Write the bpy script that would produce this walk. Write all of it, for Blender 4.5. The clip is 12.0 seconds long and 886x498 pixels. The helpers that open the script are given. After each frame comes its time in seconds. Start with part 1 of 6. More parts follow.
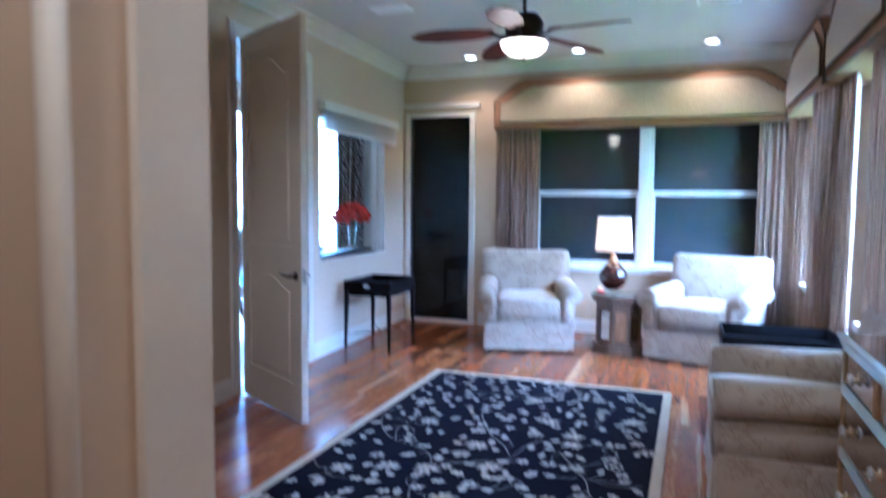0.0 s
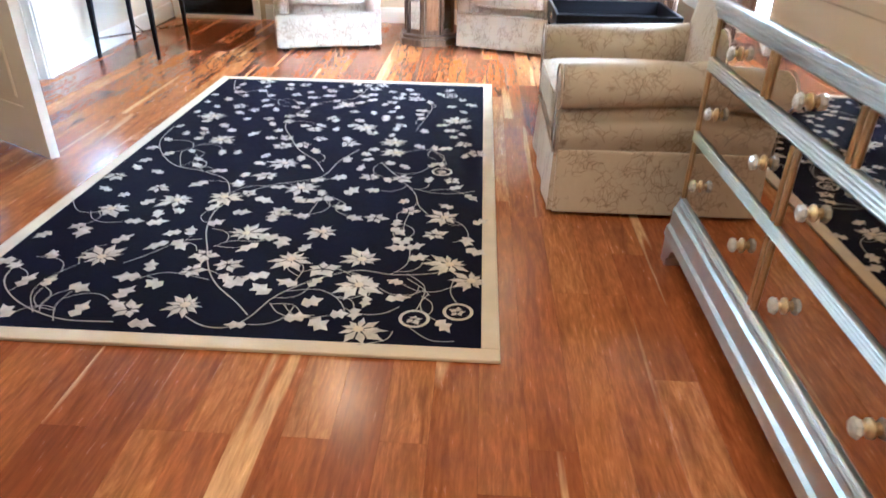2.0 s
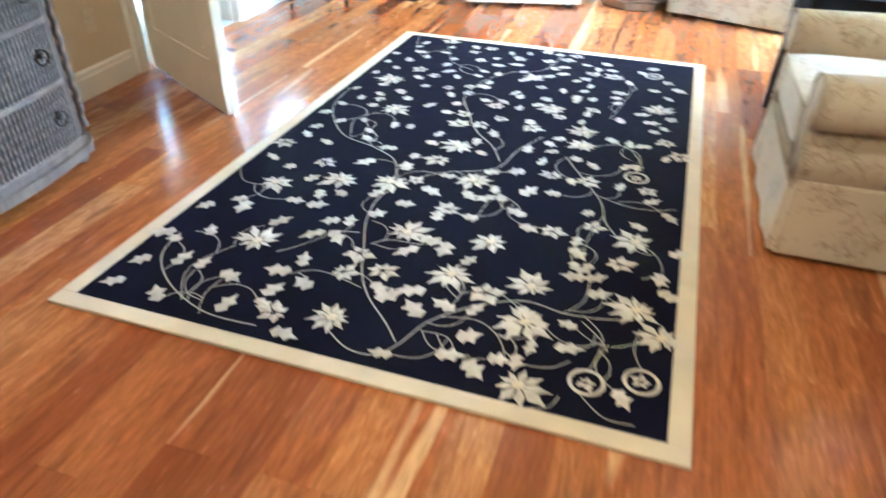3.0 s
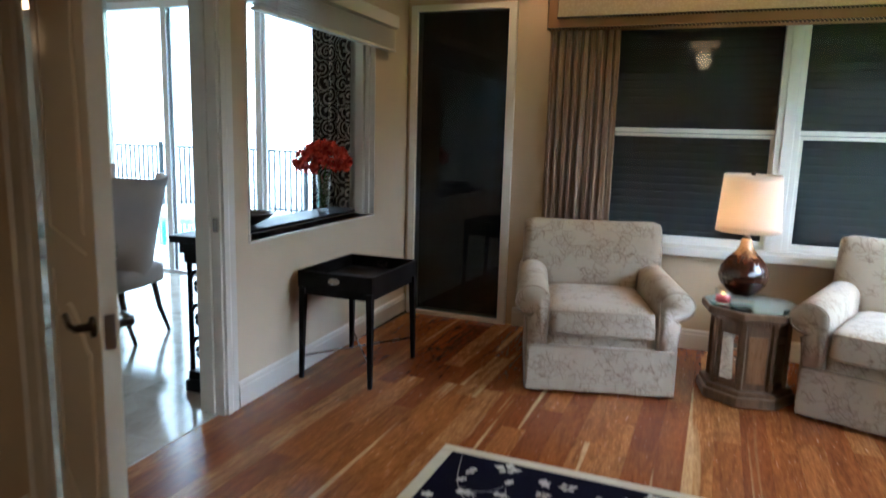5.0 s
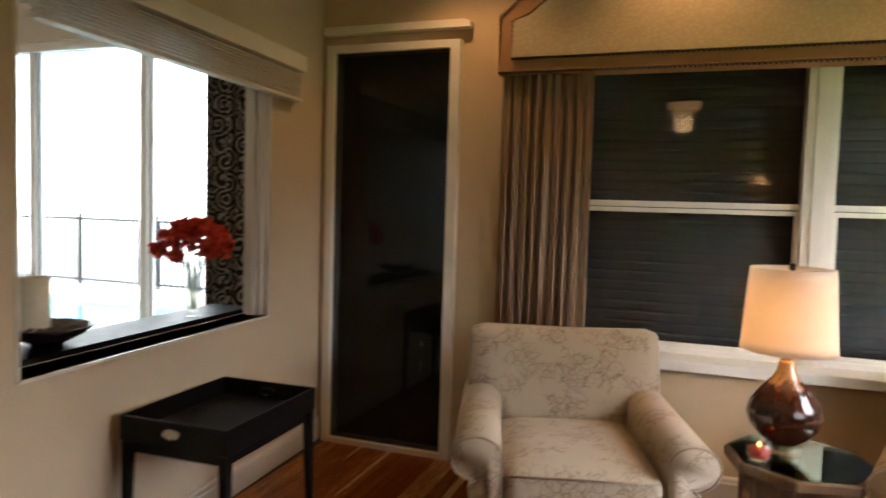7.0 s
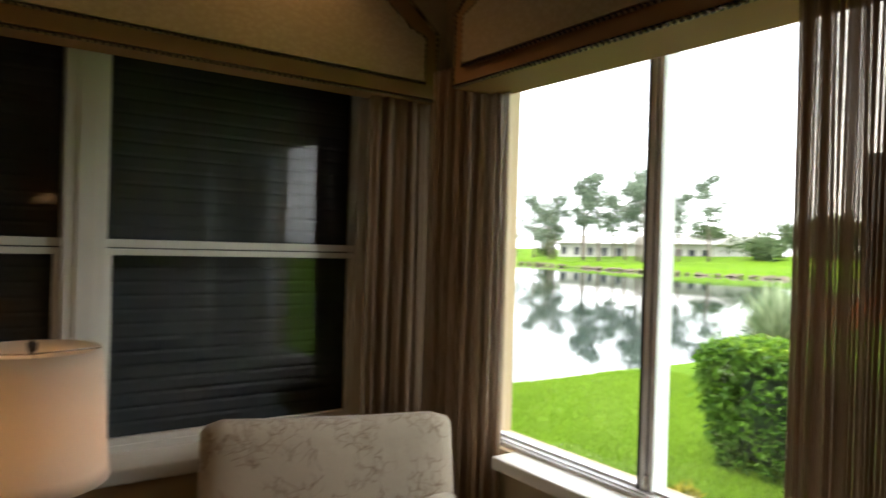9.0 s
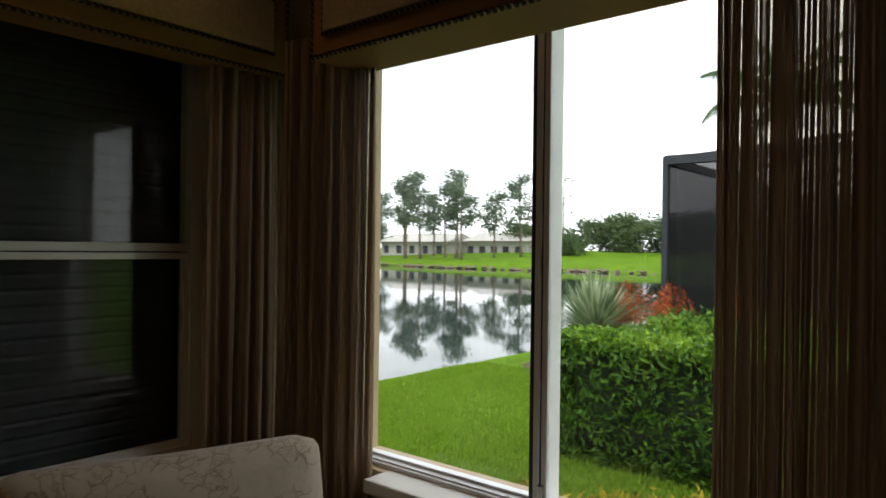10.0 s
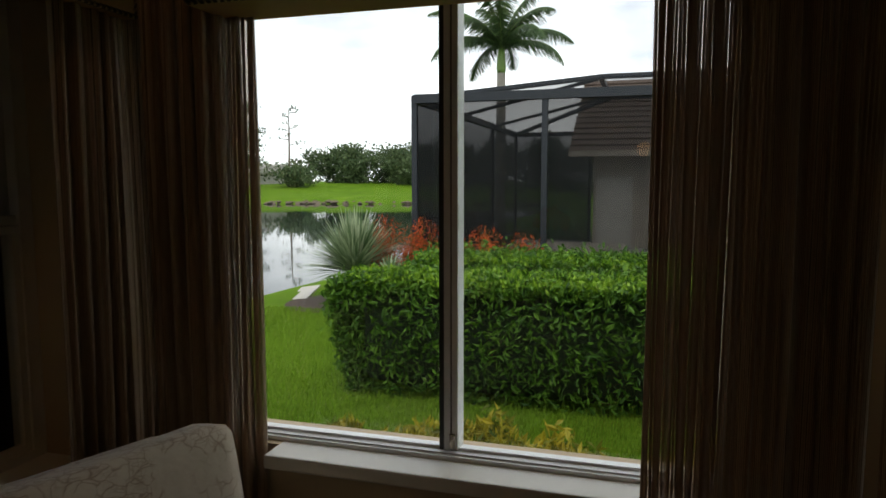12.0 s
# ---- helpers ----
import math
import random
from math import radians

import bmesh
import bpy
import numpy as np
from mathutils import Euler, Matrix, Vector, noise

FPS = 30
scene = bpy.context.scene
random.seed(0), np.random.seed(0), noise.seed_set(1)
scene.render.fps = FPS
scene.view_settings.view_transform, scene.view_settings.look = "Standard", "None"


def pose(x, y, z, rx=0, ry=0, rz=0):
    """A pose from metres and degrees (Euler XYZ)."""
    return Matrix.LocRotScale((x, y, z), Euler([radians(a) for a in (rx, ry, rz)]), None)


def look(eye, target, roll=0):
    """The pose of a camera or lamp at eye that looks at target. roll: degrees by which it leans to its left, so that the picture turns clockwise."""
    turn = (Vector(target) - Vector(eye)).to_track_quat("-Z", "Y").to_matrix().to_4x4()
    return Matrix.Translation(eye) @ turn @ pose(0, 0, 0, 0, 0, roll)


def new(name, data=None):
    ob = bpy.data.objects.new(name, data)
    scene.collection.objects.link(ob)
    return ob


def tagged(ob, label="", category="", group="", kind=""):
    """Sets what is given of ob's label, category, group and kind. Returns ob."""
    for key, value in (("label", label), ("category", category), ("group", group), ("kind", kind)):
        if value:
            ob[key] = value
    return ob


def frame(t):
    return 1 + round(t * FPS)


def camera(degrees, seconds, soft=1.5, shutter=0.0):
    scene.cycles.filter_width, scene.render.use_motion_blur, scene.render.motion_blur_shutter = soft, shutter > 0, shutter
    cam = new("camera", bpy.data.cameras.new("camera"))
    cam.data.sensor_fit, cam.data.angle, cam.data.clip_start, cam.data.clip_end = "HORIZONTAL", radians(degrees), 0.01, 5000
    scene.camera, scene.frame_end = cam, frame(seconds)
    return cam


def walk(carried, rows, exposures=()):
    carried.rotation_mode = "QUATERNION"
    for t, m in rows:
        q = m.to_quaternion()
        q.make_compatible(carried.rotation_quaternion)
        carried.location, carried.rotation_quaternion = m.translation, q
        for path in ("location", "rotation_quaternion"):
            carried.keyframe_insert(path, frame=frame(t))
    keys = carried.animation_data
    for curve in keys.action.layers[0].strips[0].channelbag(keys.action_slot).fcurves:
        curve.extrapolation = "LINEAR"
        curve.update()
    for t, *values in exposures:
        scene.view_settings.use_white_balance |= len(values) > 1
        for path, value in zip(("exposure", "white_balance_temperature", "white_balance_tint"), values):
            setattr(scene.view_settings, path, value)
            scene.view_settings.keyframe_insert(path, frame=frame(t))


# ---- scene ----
cam = camera(66.6, 12.0, 1.5, 0.5)
PATH = [
    (0, (3.138, -7.713, 1.441), (2.449, -5.841, 1.299), 0.5),
    (0.5, (3.103, -7.489, 1.382), (2.592, -5.625, 0.868), 0.3),
    (1, (3.072, -7.32, 1.341), (2.723, -5.488, 0.617), 0.4),
    (1.5, (2.988, -7.228, 1.325), (2.828, -5.419, 0.487), 0.4),
    (2, (2.937, -7.094, 1.267), (2.857, -5.344, 0.302), 1.1),
    (2.5, (2.909, -6.874, 1.235), (2.725, -5.195, 0.164), 1.3),
    (3, (2.797, -6.66, 1.306), (2.285, -5.078, 0.195), 1.1),
    (3.5, (2.712, -6.345, 1.398), (2.076, -4.794, 0.307), 0.5),
    (3.7, (2.687, -6.209, 1.443), (2.018, -4.613, 0.44), 0.4),
    (5.3, (2.187, -5.043, 1.472), (1.439, -3.208, 1.205), 1.5),
    (5.5, (2.167, -4.901, 1.477), (1.407, -3.068, 1.223), 1.5),
    (6, (2.102, -4.513, 1.493), (1.355, -2.669, 1.29), 1.6),
    (6.5, (2.086, -4.189, 1.475), (1.348, -2.336, 1.328), 1.7),
    (7, (2.013, -3.962, 1.5), (1.347, -2.08, 1.378), 1.7),
    (7.5, (2.093, -3.703, 1.47), (1.862, -1.717, 1.409), 2.0),
    (7.7, (2.185, -3.629, 1.54), (2.139, -1.632, 1.449), 1.8),
    (9.3, (2.319, -2.779, 1.585), (3.642, -1.279, 1.595), 1.3),
    (9.5, (2.34, -2.722, 1.572), (3.743, -1.297, 1.585), 1.0),
    (10, (2.374, -2.549, 1.564), (3.912, -1.271, 1.563), 0.7),
    (10.5, (2.406, -2.324, 1.55), (4.084, -1.237, 1.498), 0.2),
    (11, (2.304, -2.17, 1.617), (4.165, -1.445, 1.499), -0.1),
    (11.5, (2.208, -2.071, 1.658), (4.113, -1.486, 1.485), 0.0),
    (12, (2.067, -2.028, 1.683), (3.974, -1.458, 1.482), -0.1),
]
EXPOSURES = [(0, 4.9, 3600, 13), (0.5, 4.4, 3700, 15), (1.0, 5.1, 4100, 12), (1.5, 5.6, 4400, 10), (2.0, 5.95, 4500, 8), (3.0, 6.25, 4400, -3), (3.7, 6.2, 4050, -14), (5.3, 3.5, 5200, 10), (6.5, 3.5, 6000, 13), (7.7, 3.85, 7000, 22), (9.3, 1.25, 6500, 10), (10.5, 0.2, 6500, 10), (11.0, -0.05, 6500, 10), (12.0, -0.1, 6500, 10)]
walk(cam, [(t, look(eye, target, roll)) for t, eye, target, roll in PATH], EXPOSURES)

# ---- world and light ----
world = bpy.data.worlds.new("sky")
scene.world = world
world.use_nodes = True
wn, wl = world.node_tree.nodes, world.node_tree.links
wn.clear()
sky = wn.new("ShaderNodeTexSky")
sky.sky_type, sky.sun_disc = "NISHITA", False
sky.sun_elevation, sky.sun_rotation = radians(50), radians(120)
sky.dust_density, sky.air_density = 4.0, 1.2
tc = wn.new("ShaderNodeTexCoord")
cloud = wn.new("ShaderNodeTexNoise")
cloud.inputs["Scale"].default_value, cloud.inputs["Detail"].default_value, cloud.inputs["Roughness"].default_value = 2.6, 6, 0.55
mapn = wn.new("ShaderNodeMapping")
mapn.inputs["Scale"].default_value = (1, 1, 2.6)
ramp = wn.new("ShaderNodeValToRGB")
ramp.color_ramp.elements[0].position, ramp.color_ramp.elements[0].color = 0.34, (6.6, 6.9, 7.5, 1)
ramp.color_ramp.elements[1].position, ramp.color_ramp.elements[1].color = 0.60, (14.0, 14.2, 14.4, 1)
mixw = wn.new("ShaderNodeMix")
mixw.data_type = "RGBA"
mixw.inputs["Factor"].default_value = 0.88
bg = wn.new("ShaderNodeBackground")
bg.inputs["Strength"].default_value = 0.15
wo = wn.new("ShaderNodeOutputWorld")
wl.new(tc.outputs["Generated"], mapn.inputs["Vector"])
wl.new(mapn.outputs["Vector"], cloud.inputs["Vector"])
wl.new(cloud.outputs["Fac"], ramp.inputs["Fac"])
wl.new(sky.outputs["Color"], mixw.inputs["A"])
wl.new(ramp.outputs["Color"], mixw.inputs["B"])
wl.new(mixw.outputs["Result"], bg.inputs["Color"])
wl.new(bg.outputs["Background"], wo.inputs["Surface"])


def lamp(name, kind, energy, color, m, **kw):
    data = bpy.data.lights.new(name, kind)
    data.energy, data.color = energy, color
    ob = new(name, data)
    ob.matrix_world = m
    if "size" in kw:
        data.shape, data.size, data.size_y = "RECTANGLE", kw["size"][0], kw["size"][1]
    if "radius" in kw:
        data.shadow_soft_size = kw["radius"]
    if "cone" in kw:
        data.spot_size, data.spot_blend = radians(kw["cone"]), 0.6
    return ob


sun = lamp("sun", "SUN", 1.0, (1, 0.96, 0.9), pose(0, 0, 30, 40, 0, -60))
sun.data.angle = radians(14)
WARM = (1.0, 0.55, 0.22)
# recessed ceiling lights, fan light, table lamp, hall sconce
for lx, ly in ((0.83, -0.62), (1.99, -0.62), (3.27, -0.62)):
    lamp("recessed_lamp", "SPOT", 1.25, WARM, pose(lx, ly, 2.96), radius=0.05, cone=125)
for lx, ly, power in ((1.0, -5.95, 2.4), (3.3, -5.95, 1.5)):
    lamp("recessed_lamp", "SPOT", power, (1.0, 0.70, 0.40), pose(lx, ly, 2.96), radius=0.05, cone=135)
lamp("fan_lamp", "POINT", 0.36, (1.0, 0.62, 0.28), pose(1.98, -2.94, 2.38), radius=0.09)
lamp("table_lamp_bulb", "POINT", 0.40, (1.0, 0.55, 0.24), pose(2.435, -0.97, 1.10), radius=0.03)
lamp("hall_sconce_lamp", "POINT", 0.2, WARM, pose(3.3, -9.35, 2.15), radius=0.08)
for lx, power in ((2.5, 2.4), (3.6, 1.0)):
    lamp("hall_lamp", "SPOT", power, (1.0, 0.66, 0.32), pose(lx, -7.7, 2.96, 24, 0, 0), radius=0.06, cone=150)
lamp("dining_lamp", "POINT", 0.4, WARM, pose(-2.9, -2.0, 2.1), radius=0.1)

# ---- materials ----


class Nodes:
    """A small builder for node materials."""

    def __init__(self, name):
        self.mat = bpy.data.materials.new(name)
        self.mat.use_nodes = True
        self.nt = self.mat.node_tree
        self.nt.nodes.clear()
        self.out = self.nt.nodes.new("ShaderNodeOutputMaterial")

    def add(self, kind, values=(), **props):
        n = self.nt.nodes.new(kind)
        for k, v in props.items():
            setattr(n, k, v)
        for k, v in dict(values).items():
            if isinstance(v, bpy.types.NodeSocket):
                self.nt.links.new(v, n.inputs[k])
            else:
                n.inputs[k].default_value = v
        return n

    def coord(self, scale=(1, 1, 1), rnd=False, kind="Object", rot=(0, 0, 0)):
        c = self.add("ShaderNodeTexCoord").outputs[kind]
        m = self.add("ShaderNodeMapping", {"Vector": c, "Scale": scale, "Rotation": rot})
        if rnd:
            r = self.add("ShaderNodeObjectInfo").outputs["Random"]
            mul = self.add("ShaderNodeMath", {0: r, 1: 37.0}, operation="MULTIPLY")
            self.nt.links.new(mul.outputs[0], m.inputs["Location"])
        return m.outputs["Vector"]

    def noise(self, vec, scale, detail=4, rough=0.55, dist=0.0):
        return self.add("ShaderNodeTexNoise", {"Vector": vec, "Scale": scale, "Detail": detail, "Roughness": rough, "Distortion": dist}).outputs["Fac"]

    def ramp(self, fac, *stops):
        n = self.add("ShaderNodeValToRGB", {"Fac": fac})
        els = n.color_ramp.elements
        while len(els) < len(stops):
            els.new(0.5)
        for e, (p, c) in zip(els, stops):
            e.position = p
            e.color = (c[0], c[1], c[2], 1) if not isinstance(c, (int, float)) else (c, c, c, 1)
        return n.outputs["Color"]

    def mix(self, fac, a, b, mode="MIX"):
        def col(v):
            return v if isinstance(v, bpy.types.NodeSocket) else (v[0], v[1], v[2], 1)
        return self.add("ShaderNodeMix", {"Factor": fac, 6: col(a), 7: col(b)}, data_type="RGBA", blend_type=mode).outputs[2]

    def math(self, op, a, b=0.0):
        return self.add("ShaderNodeMath", {0: a, 1: b}, operation=op).outputs[0]

    def bump(self, height, strength, dist=0.01):
        return self.add("ShaderNodeBump", {"Height": height, "Strength": strength, "Distance": dist}).outputs["Normal"]

    def surface(self, color, rough=0.5, metal=0.0, normal=None, **kw):
        v = {"Base Color": color if isinstance(color, bpy.types.NodeSocket) else (*color, 1), "Roughness": rough, "Metallic": metal}
        if normal is not None:
            v["Normal"] = normal
        v.update(kw)
        b = self.add("ShaderNodeBsdfPrincipled", v)
        self.nt.links.new(b.outputs[0], self.out.inputs["Surface"])
        return b

    def finish(self, shader):
        self.nt.links.new(shader, self.out.inputs["Surface"])
        return self.mat


def plain(name, c, rough=0.5, metal=0.0, var=0.12, scale=6.0, fine=90.0, bump=0.08, stretch=(1, 1, 1), rnd=False, **kw):
    """A surface with stains at one scale and grain at another."""
    n = Nodes(name)
    vec = n.coord(stretch, rnd)
    big, small = n.noise(vec, scale, 3), n.noise(vec, fine, 3)
    dark = tuple(x * (1 - var) for x in c)
    lite = tuple(min(x * (1 + var), 1) for x in c)
    col = n.mix(0.25, n.ramp(big, (0.3, dark), (0.7, lite)), n.ramp(small, (0.3, dark), (0.7, lite)))
    rgh = n.ramp(big, (0.3, max(rough - 0.06, 0.02)), (0.7, min(rough + 0.06, 1)))
    n.surface(col, rgh, metal, n.bump(small, bump, 0.004), **kw)
    return n.mat


def wood_floor():
    n = Nodes("acacia_floor")
    vec = n.coord((1, 0.10, 1), True)
    vec2 = n.coord((1, 0.045, 1), True)
    r = n.add("ShaderNodeObjectInfo").outputs["Random"]
    base = n.ramp(r, (0.0, (0.225, 0.054, 0.014)), (0.30, (0.345, 0.106, 0.025)), (0.55, (0.42, 0.150, 0.036)), (0.80, (0.48, 0.195, 0.050)), (1.0, (0.57, 0.29, 0.10)))
    streak = n.noise(vec, 16, 6, 0.6, 1.2)
    fine = n.noise(vec, 110, 4, 0.6)
    figure = n.noise(n.coord((1, 0.22, 1), True), 26, 4, 0.55, 2.6)
    base = n.mix(n.ramp(figure, (0.38, 0.0), (0.60, 0.45)), base, (0.22, 0.062, 0.015))
    col = n.mix(n.ramp(streak, (0.47, 0.0), (0.66, 0.62)), base, (0.15, 0.038, 0.011))
    blond = n.noise(vec2, 7, 3, 0.5, 0.6)
    col = n.mix(n.ramp(blond, (0.625, 0.0), (0.655, 0.85)), col, (0.66, 0.40, 0.17))
    col = n.mix(n.ramp(fine, (0.35, 0.42), (0.7, 0.0)), col, (0.07, 0.016, 0.006))
    n.surface(col, n.ramp(fine, (0.3, 0.19), (0.8, 0.30)), 0, n.bump(streak, 0.05, 0.003), **{"Coat Weight": 0.12, "Coat Roughness": 0.18, "Specular IOR Level": 0.38})
    return n.mat


def fabric(name, base, line, size=9.0):
    """Upholstery with a scattered branching coral print."""
    n = Nodes(name)
    vec = n.coord((1, 1, 1), True)
    warp = n.add("ShaderNodeTexNoise", {"Vector": vec, "Scale": 7.0, "Detail": 3}).outputs["Color"]
    v2 = n.add("ShaderNodeMixRGB", {0: 0.16, 1: vec, 2: warp}, blend_type="ADD").outputs[0]
    cell = n.add("ShaderNodeTexVoronoi", {"Vector": v2, "Scale": size * 2.2}, feature="DISTANCE_TO_EDGE").outputs["Distance"]
    cell2 = n.add("ShaderNodeTexVoronoi", {"Vector": v2, "Scale": size * 5.0}, feature="DISTANCE_TO_EDGE").outputs["Distance"]
    mask = n.noise(vec, 8.5, 2)
    l1 = n.math("MULTIPLY", n.ramp(cell, (0.012, 1.0), (0.06, 0.0)), n.ramp(mask, (0.44, 0.0), (0.52, 0.62)))
    l2 = n.math("MULTIPLY", n.ramp(cell2, (0.02, 1.0), (0.10, 0.0)), n.ramp(mask, (0.52, 0.0), (0.60, 0.45)))
    fac = n.math("MAXIMUM", l1, l2)
    stain = n.noise(vec, 3, 3)
    b = n.ramp(stain, (0.3, tuple(x * 0.9 for x in base)), (0.7, base))
    weave = n.noise(vec, 420, 2)
    folds = n.noise(vec, 13, 3)
    col = n.mix(fac, b, line)
    hgt = n.math("ADD", n.math("MULTIPLY", folds, 1.0), n.math("MULTIPLY", weave, 0.12))
    n.surface(col, 0.85, 0, n.bump(hgt, 0.22, 0.02), **{"Sheen Weight": 0.25})
    return n.mat


def striped_cloth(name, a, b, freq, glow=0.3, sheer=0.0):
    """Woven stripes running down the cloth, with gauzy stripes between dense ones."""
    n = Nodes(name)
    vec = n.coord((1, 1, 1), kind="UV")
    sep = n.add("ShaderNodeSeparateXYZ", {0: vec})
    s = n.math("SINE", n.math("MULTIPLY", sep.outputs["X"], freq))
    s2 = n.math("SINE", n.math("MULTIPLY", sep.outputs["X"], freq * 0.21))
    grain = n.noise(n.coord((1, 1, 0.2)), 160, 2)
    f = n.math("ADD", n.math("MULTIPLY", s, 0.32), n.math("MULTIPLY", s2, 0.16))
    col = n.mix(n.math("ADD", f, 0.5), a, b)
    col = n.mix(n.math("MULTIPLY", grain, 0.3), col, tuple(x * 0.6 for x in a))
    d = n.add("ShaderNodeBsdfPrincipled", {"Base Color": col, "Roughness": 0.42, "Normal": n.bump(grain, 0.1, 0.003), "Sheen Weight": 0.4})
    t = n.add("ShaderNodeBsdfTranslucent", {"Color": col})
    cloth = n.add("ShaderNodeMixShader", {0: glow, 1: d.outputs[0], 2: t.outputs[0]}).outputs[0]
    clear = n.add("ShaderNodeBsdfTransparent", {"Color": (0.9, 0.85, 0.78, 1)})
    gauze = n.ramp(s, (0.66, 0.0), (0.80, sheer))
    return n.finish(n.add("ShaderNodeMixShader", {0: gauze, 1: cloth, 2: clear.outputs[0]}).outputs[0])


def scroll_cloth():
    """Cream cloth with dark curling scrolls."""
    n = Nodes("scroll_curtain")
    uv = n.coord((1, 1, 1), kind="UV")
    vor = n.add("ShaderNodeTexVoronoi", {"Vector": uv, "Scale": 7.5, "Randomness": 0.55})
    d = vor.outputs["Distance"]
    pos = n.add("ShaderNodeSeparateXYZ", {0: vor.outputs["Position"]})
    here = n.add("ShaderNodeSeparateXYZ", {0: uv})
    dx, dy = n.math("SUBTRACT", here.outputs["X"], pos.outputs["X"]), n.math("SUBTRACT", here.outputs["Y"], pos.outputs["Y"])
    ang = n.math("ARCTAN2", dy, dx)
    spiral = n.math("SINE", n.math("ADD", n.math("MULTIPLY", d, 26.0), ang))
    fac = n.ramp(spiral, (0.25, 0.0), (0.42, 1.0))
    col = n.mix(fac, (0.018, 0.013, 0.011), (0.40, 0.35, 0.28))
    b = n.add("ShaderNodeBsdfPrincipled", {"Base Color": col, "Roughness": 0.7})
    t = n.add("ShaderNodeBsdfTranslucent", {"Color": col})
    return n.finish(n.add("ShaderNodeMixShader", {0: 0.2, 1: b.outputs[0], 2: t.outputs[0]}).outputs[0])


def glass(name, tint=(0.97, 0.985, 0.98), rough=0.0, ior=1.45):
    n = Nodes(name)
    f0 = ((ior - 1) / (ior + 1)) ** 2
    face = n.add("ShaderNodeLayerWeight", {"Blend": 0.5}).outputs["Facing"]
    fr = n.math("ADD", n.math("MULTIPLY", n.math("POWER", face, 5.0), 1 - f0), f0)
    t = n.add("ShaderNodeBsdfTransparent", {"Color": (*tint, 1)})
    g = n.add("ShaderNodeBsdfGlossy", {"Color": (1, 1, 1, 1), "Roughness": rough})
    return n.finish(n.add("ShaderNodeMixShader", {0: fr, 1: t.outputs[0], 2: g.outputs[0]}).outputs[0])


def glow(name, color, strength):
    n = Nodes(name)
    e = n.add("ShaderNodeEmission", {"Color": (*color, 1), "Strength": strength})
    return n.finish(e.outputs[0])


def lampshade(name, color):
    n = Nodes(name)
    w = n.noise(n.coord(), 300, 2)
    d = n.add("ShaderNodeBsdfPrincipled", {"Base Color": (*color, 1), "Roughness": 0.8, "Normal": n.bump(w, 0.1, 0.002)})
    t = n.add("ShaderNodeBsdfTranslucent", {"Color": (*color, 1)})
    return n.finish(n.add("ShaderNodeMixShader", {0: 0.55, 1: d.outputs[0], 2: t.outputs[0]}).outputs[0])


def leaf_mat(name, dark, lite, glossy=0.45, trans=0.3):
    n = Nodes(name)
    r = n.add("ShaderNodeNewGeometry").outputs["Random Per Island"]
    big = n.noise(n.coord(), 1.3, 3)
    col = n.ramp(n.math("ADD", n.math("MULTIPLY", r, 0.6), n.math("MULTIPLY", big, 0.4)), (0.2, dark), (0.8, lite))
    d = n.add("ShaderNodeBsdfPrincipled", {"Base Color": col, "Roughness": glossy + 0.1, "Specular IOR Level": 0.22})
    t = n.add("ShaderNodeBsdfTranslucent", {"Color": col})
    return n.finish(n.add("ShaderNodeMixShader", {0: trans, 1: d.outputs[0], 2: t.outputs[0]}).outputs[0])


def screen_mat(name, cover):
    n = Nodes(name)
    t = n.add("ShaderNodeBsdfTransparent", {"Color": (1, 1, 1, 1)})
    d = n.add("ShaderNodeBsdfDiffuse", {"Color": (0.014, 0.015, 0.016, 1)})
    return n.finish(n.add("ShaderNodeMixShader", {0: cover, 1: t.outputs[0], 2: d.outputs[0]}).outputs[0])


def water_mat():
    n = Nodes("lake_water")
    vec = n.coord((1, 1, 1))
    w = n.noise(vec, 0.9, 4, 0.6)
    patch = n.noise(vec, 0.05, 3)
    wv = n.math("MULTIPLY", w, n.ramp(patch, (0.4, 0.15), (0.65, 1.0)))
    n.surface((0.02, 0.03, 0.03), 0.03, 0, n.bump(wv, 0.05, 0.08), IOR=1.33)
    return n.mat


def grass_ground():
    n = Nodes("lawn_soil")
    vec = n.coord()
    a, b, c = n.noise(vec, 0.35, 4), n.noise(vec, 4, 4), n.noise(vec, 60, 3)
    col = n.ramp(a, (0.35, (0.086, 0.165, 0.008)), (0.65, (0.135, 0.235, 0.013)))
    col = n.mix(n.ramp(b, (0.5, 0.0), (0.75, 0.45)), col, (0.13, 0.20, 0.015))
    col = n.mix(n.ramp(c, (0.4, 0.5), (0.65, 0.0)), col, (0.055, 0.12, 0.008))
    n.surface(col, 0.95, 0, n.bump(c, 0.6, 0.03), **{"Specular IOR Level": 0.05})
    return n.mat


def wicker_mat():
    n = Nodes("woven_rattan")
    vec = n.coord()
    sep = n.add("ShaderNodeSeparateXYZ", {0: vec})
    a = n.math("SINE", n.math("MULTIPLY", sep.outputs["Y"], 300.0))
    b = n.math("SINE", n.math("MULTIPLY", sep.outputs["Z"], 170.0))
    w = n.math("MULTIPLY", a, n.math("ADD", n.math("MULTIPLY", b, 0.3), 0.7))
    g = n.noise(vec, 30, 4)
    col = n.mix(n.ramp(w, (0.2, 0.0), (0.8, 1.0)), (0.016, 0.011, 0.009), (0.20, 0.155, 0.125))
    col = n.mix(n.ramp(g, (0.45, 0.0), (0.7, 0.35)), col, (0.22, 0.17, 0.14))
    n.surface(col, 0.6, 0, n.bump(w, 0.9, 0.006))
    return n.mat


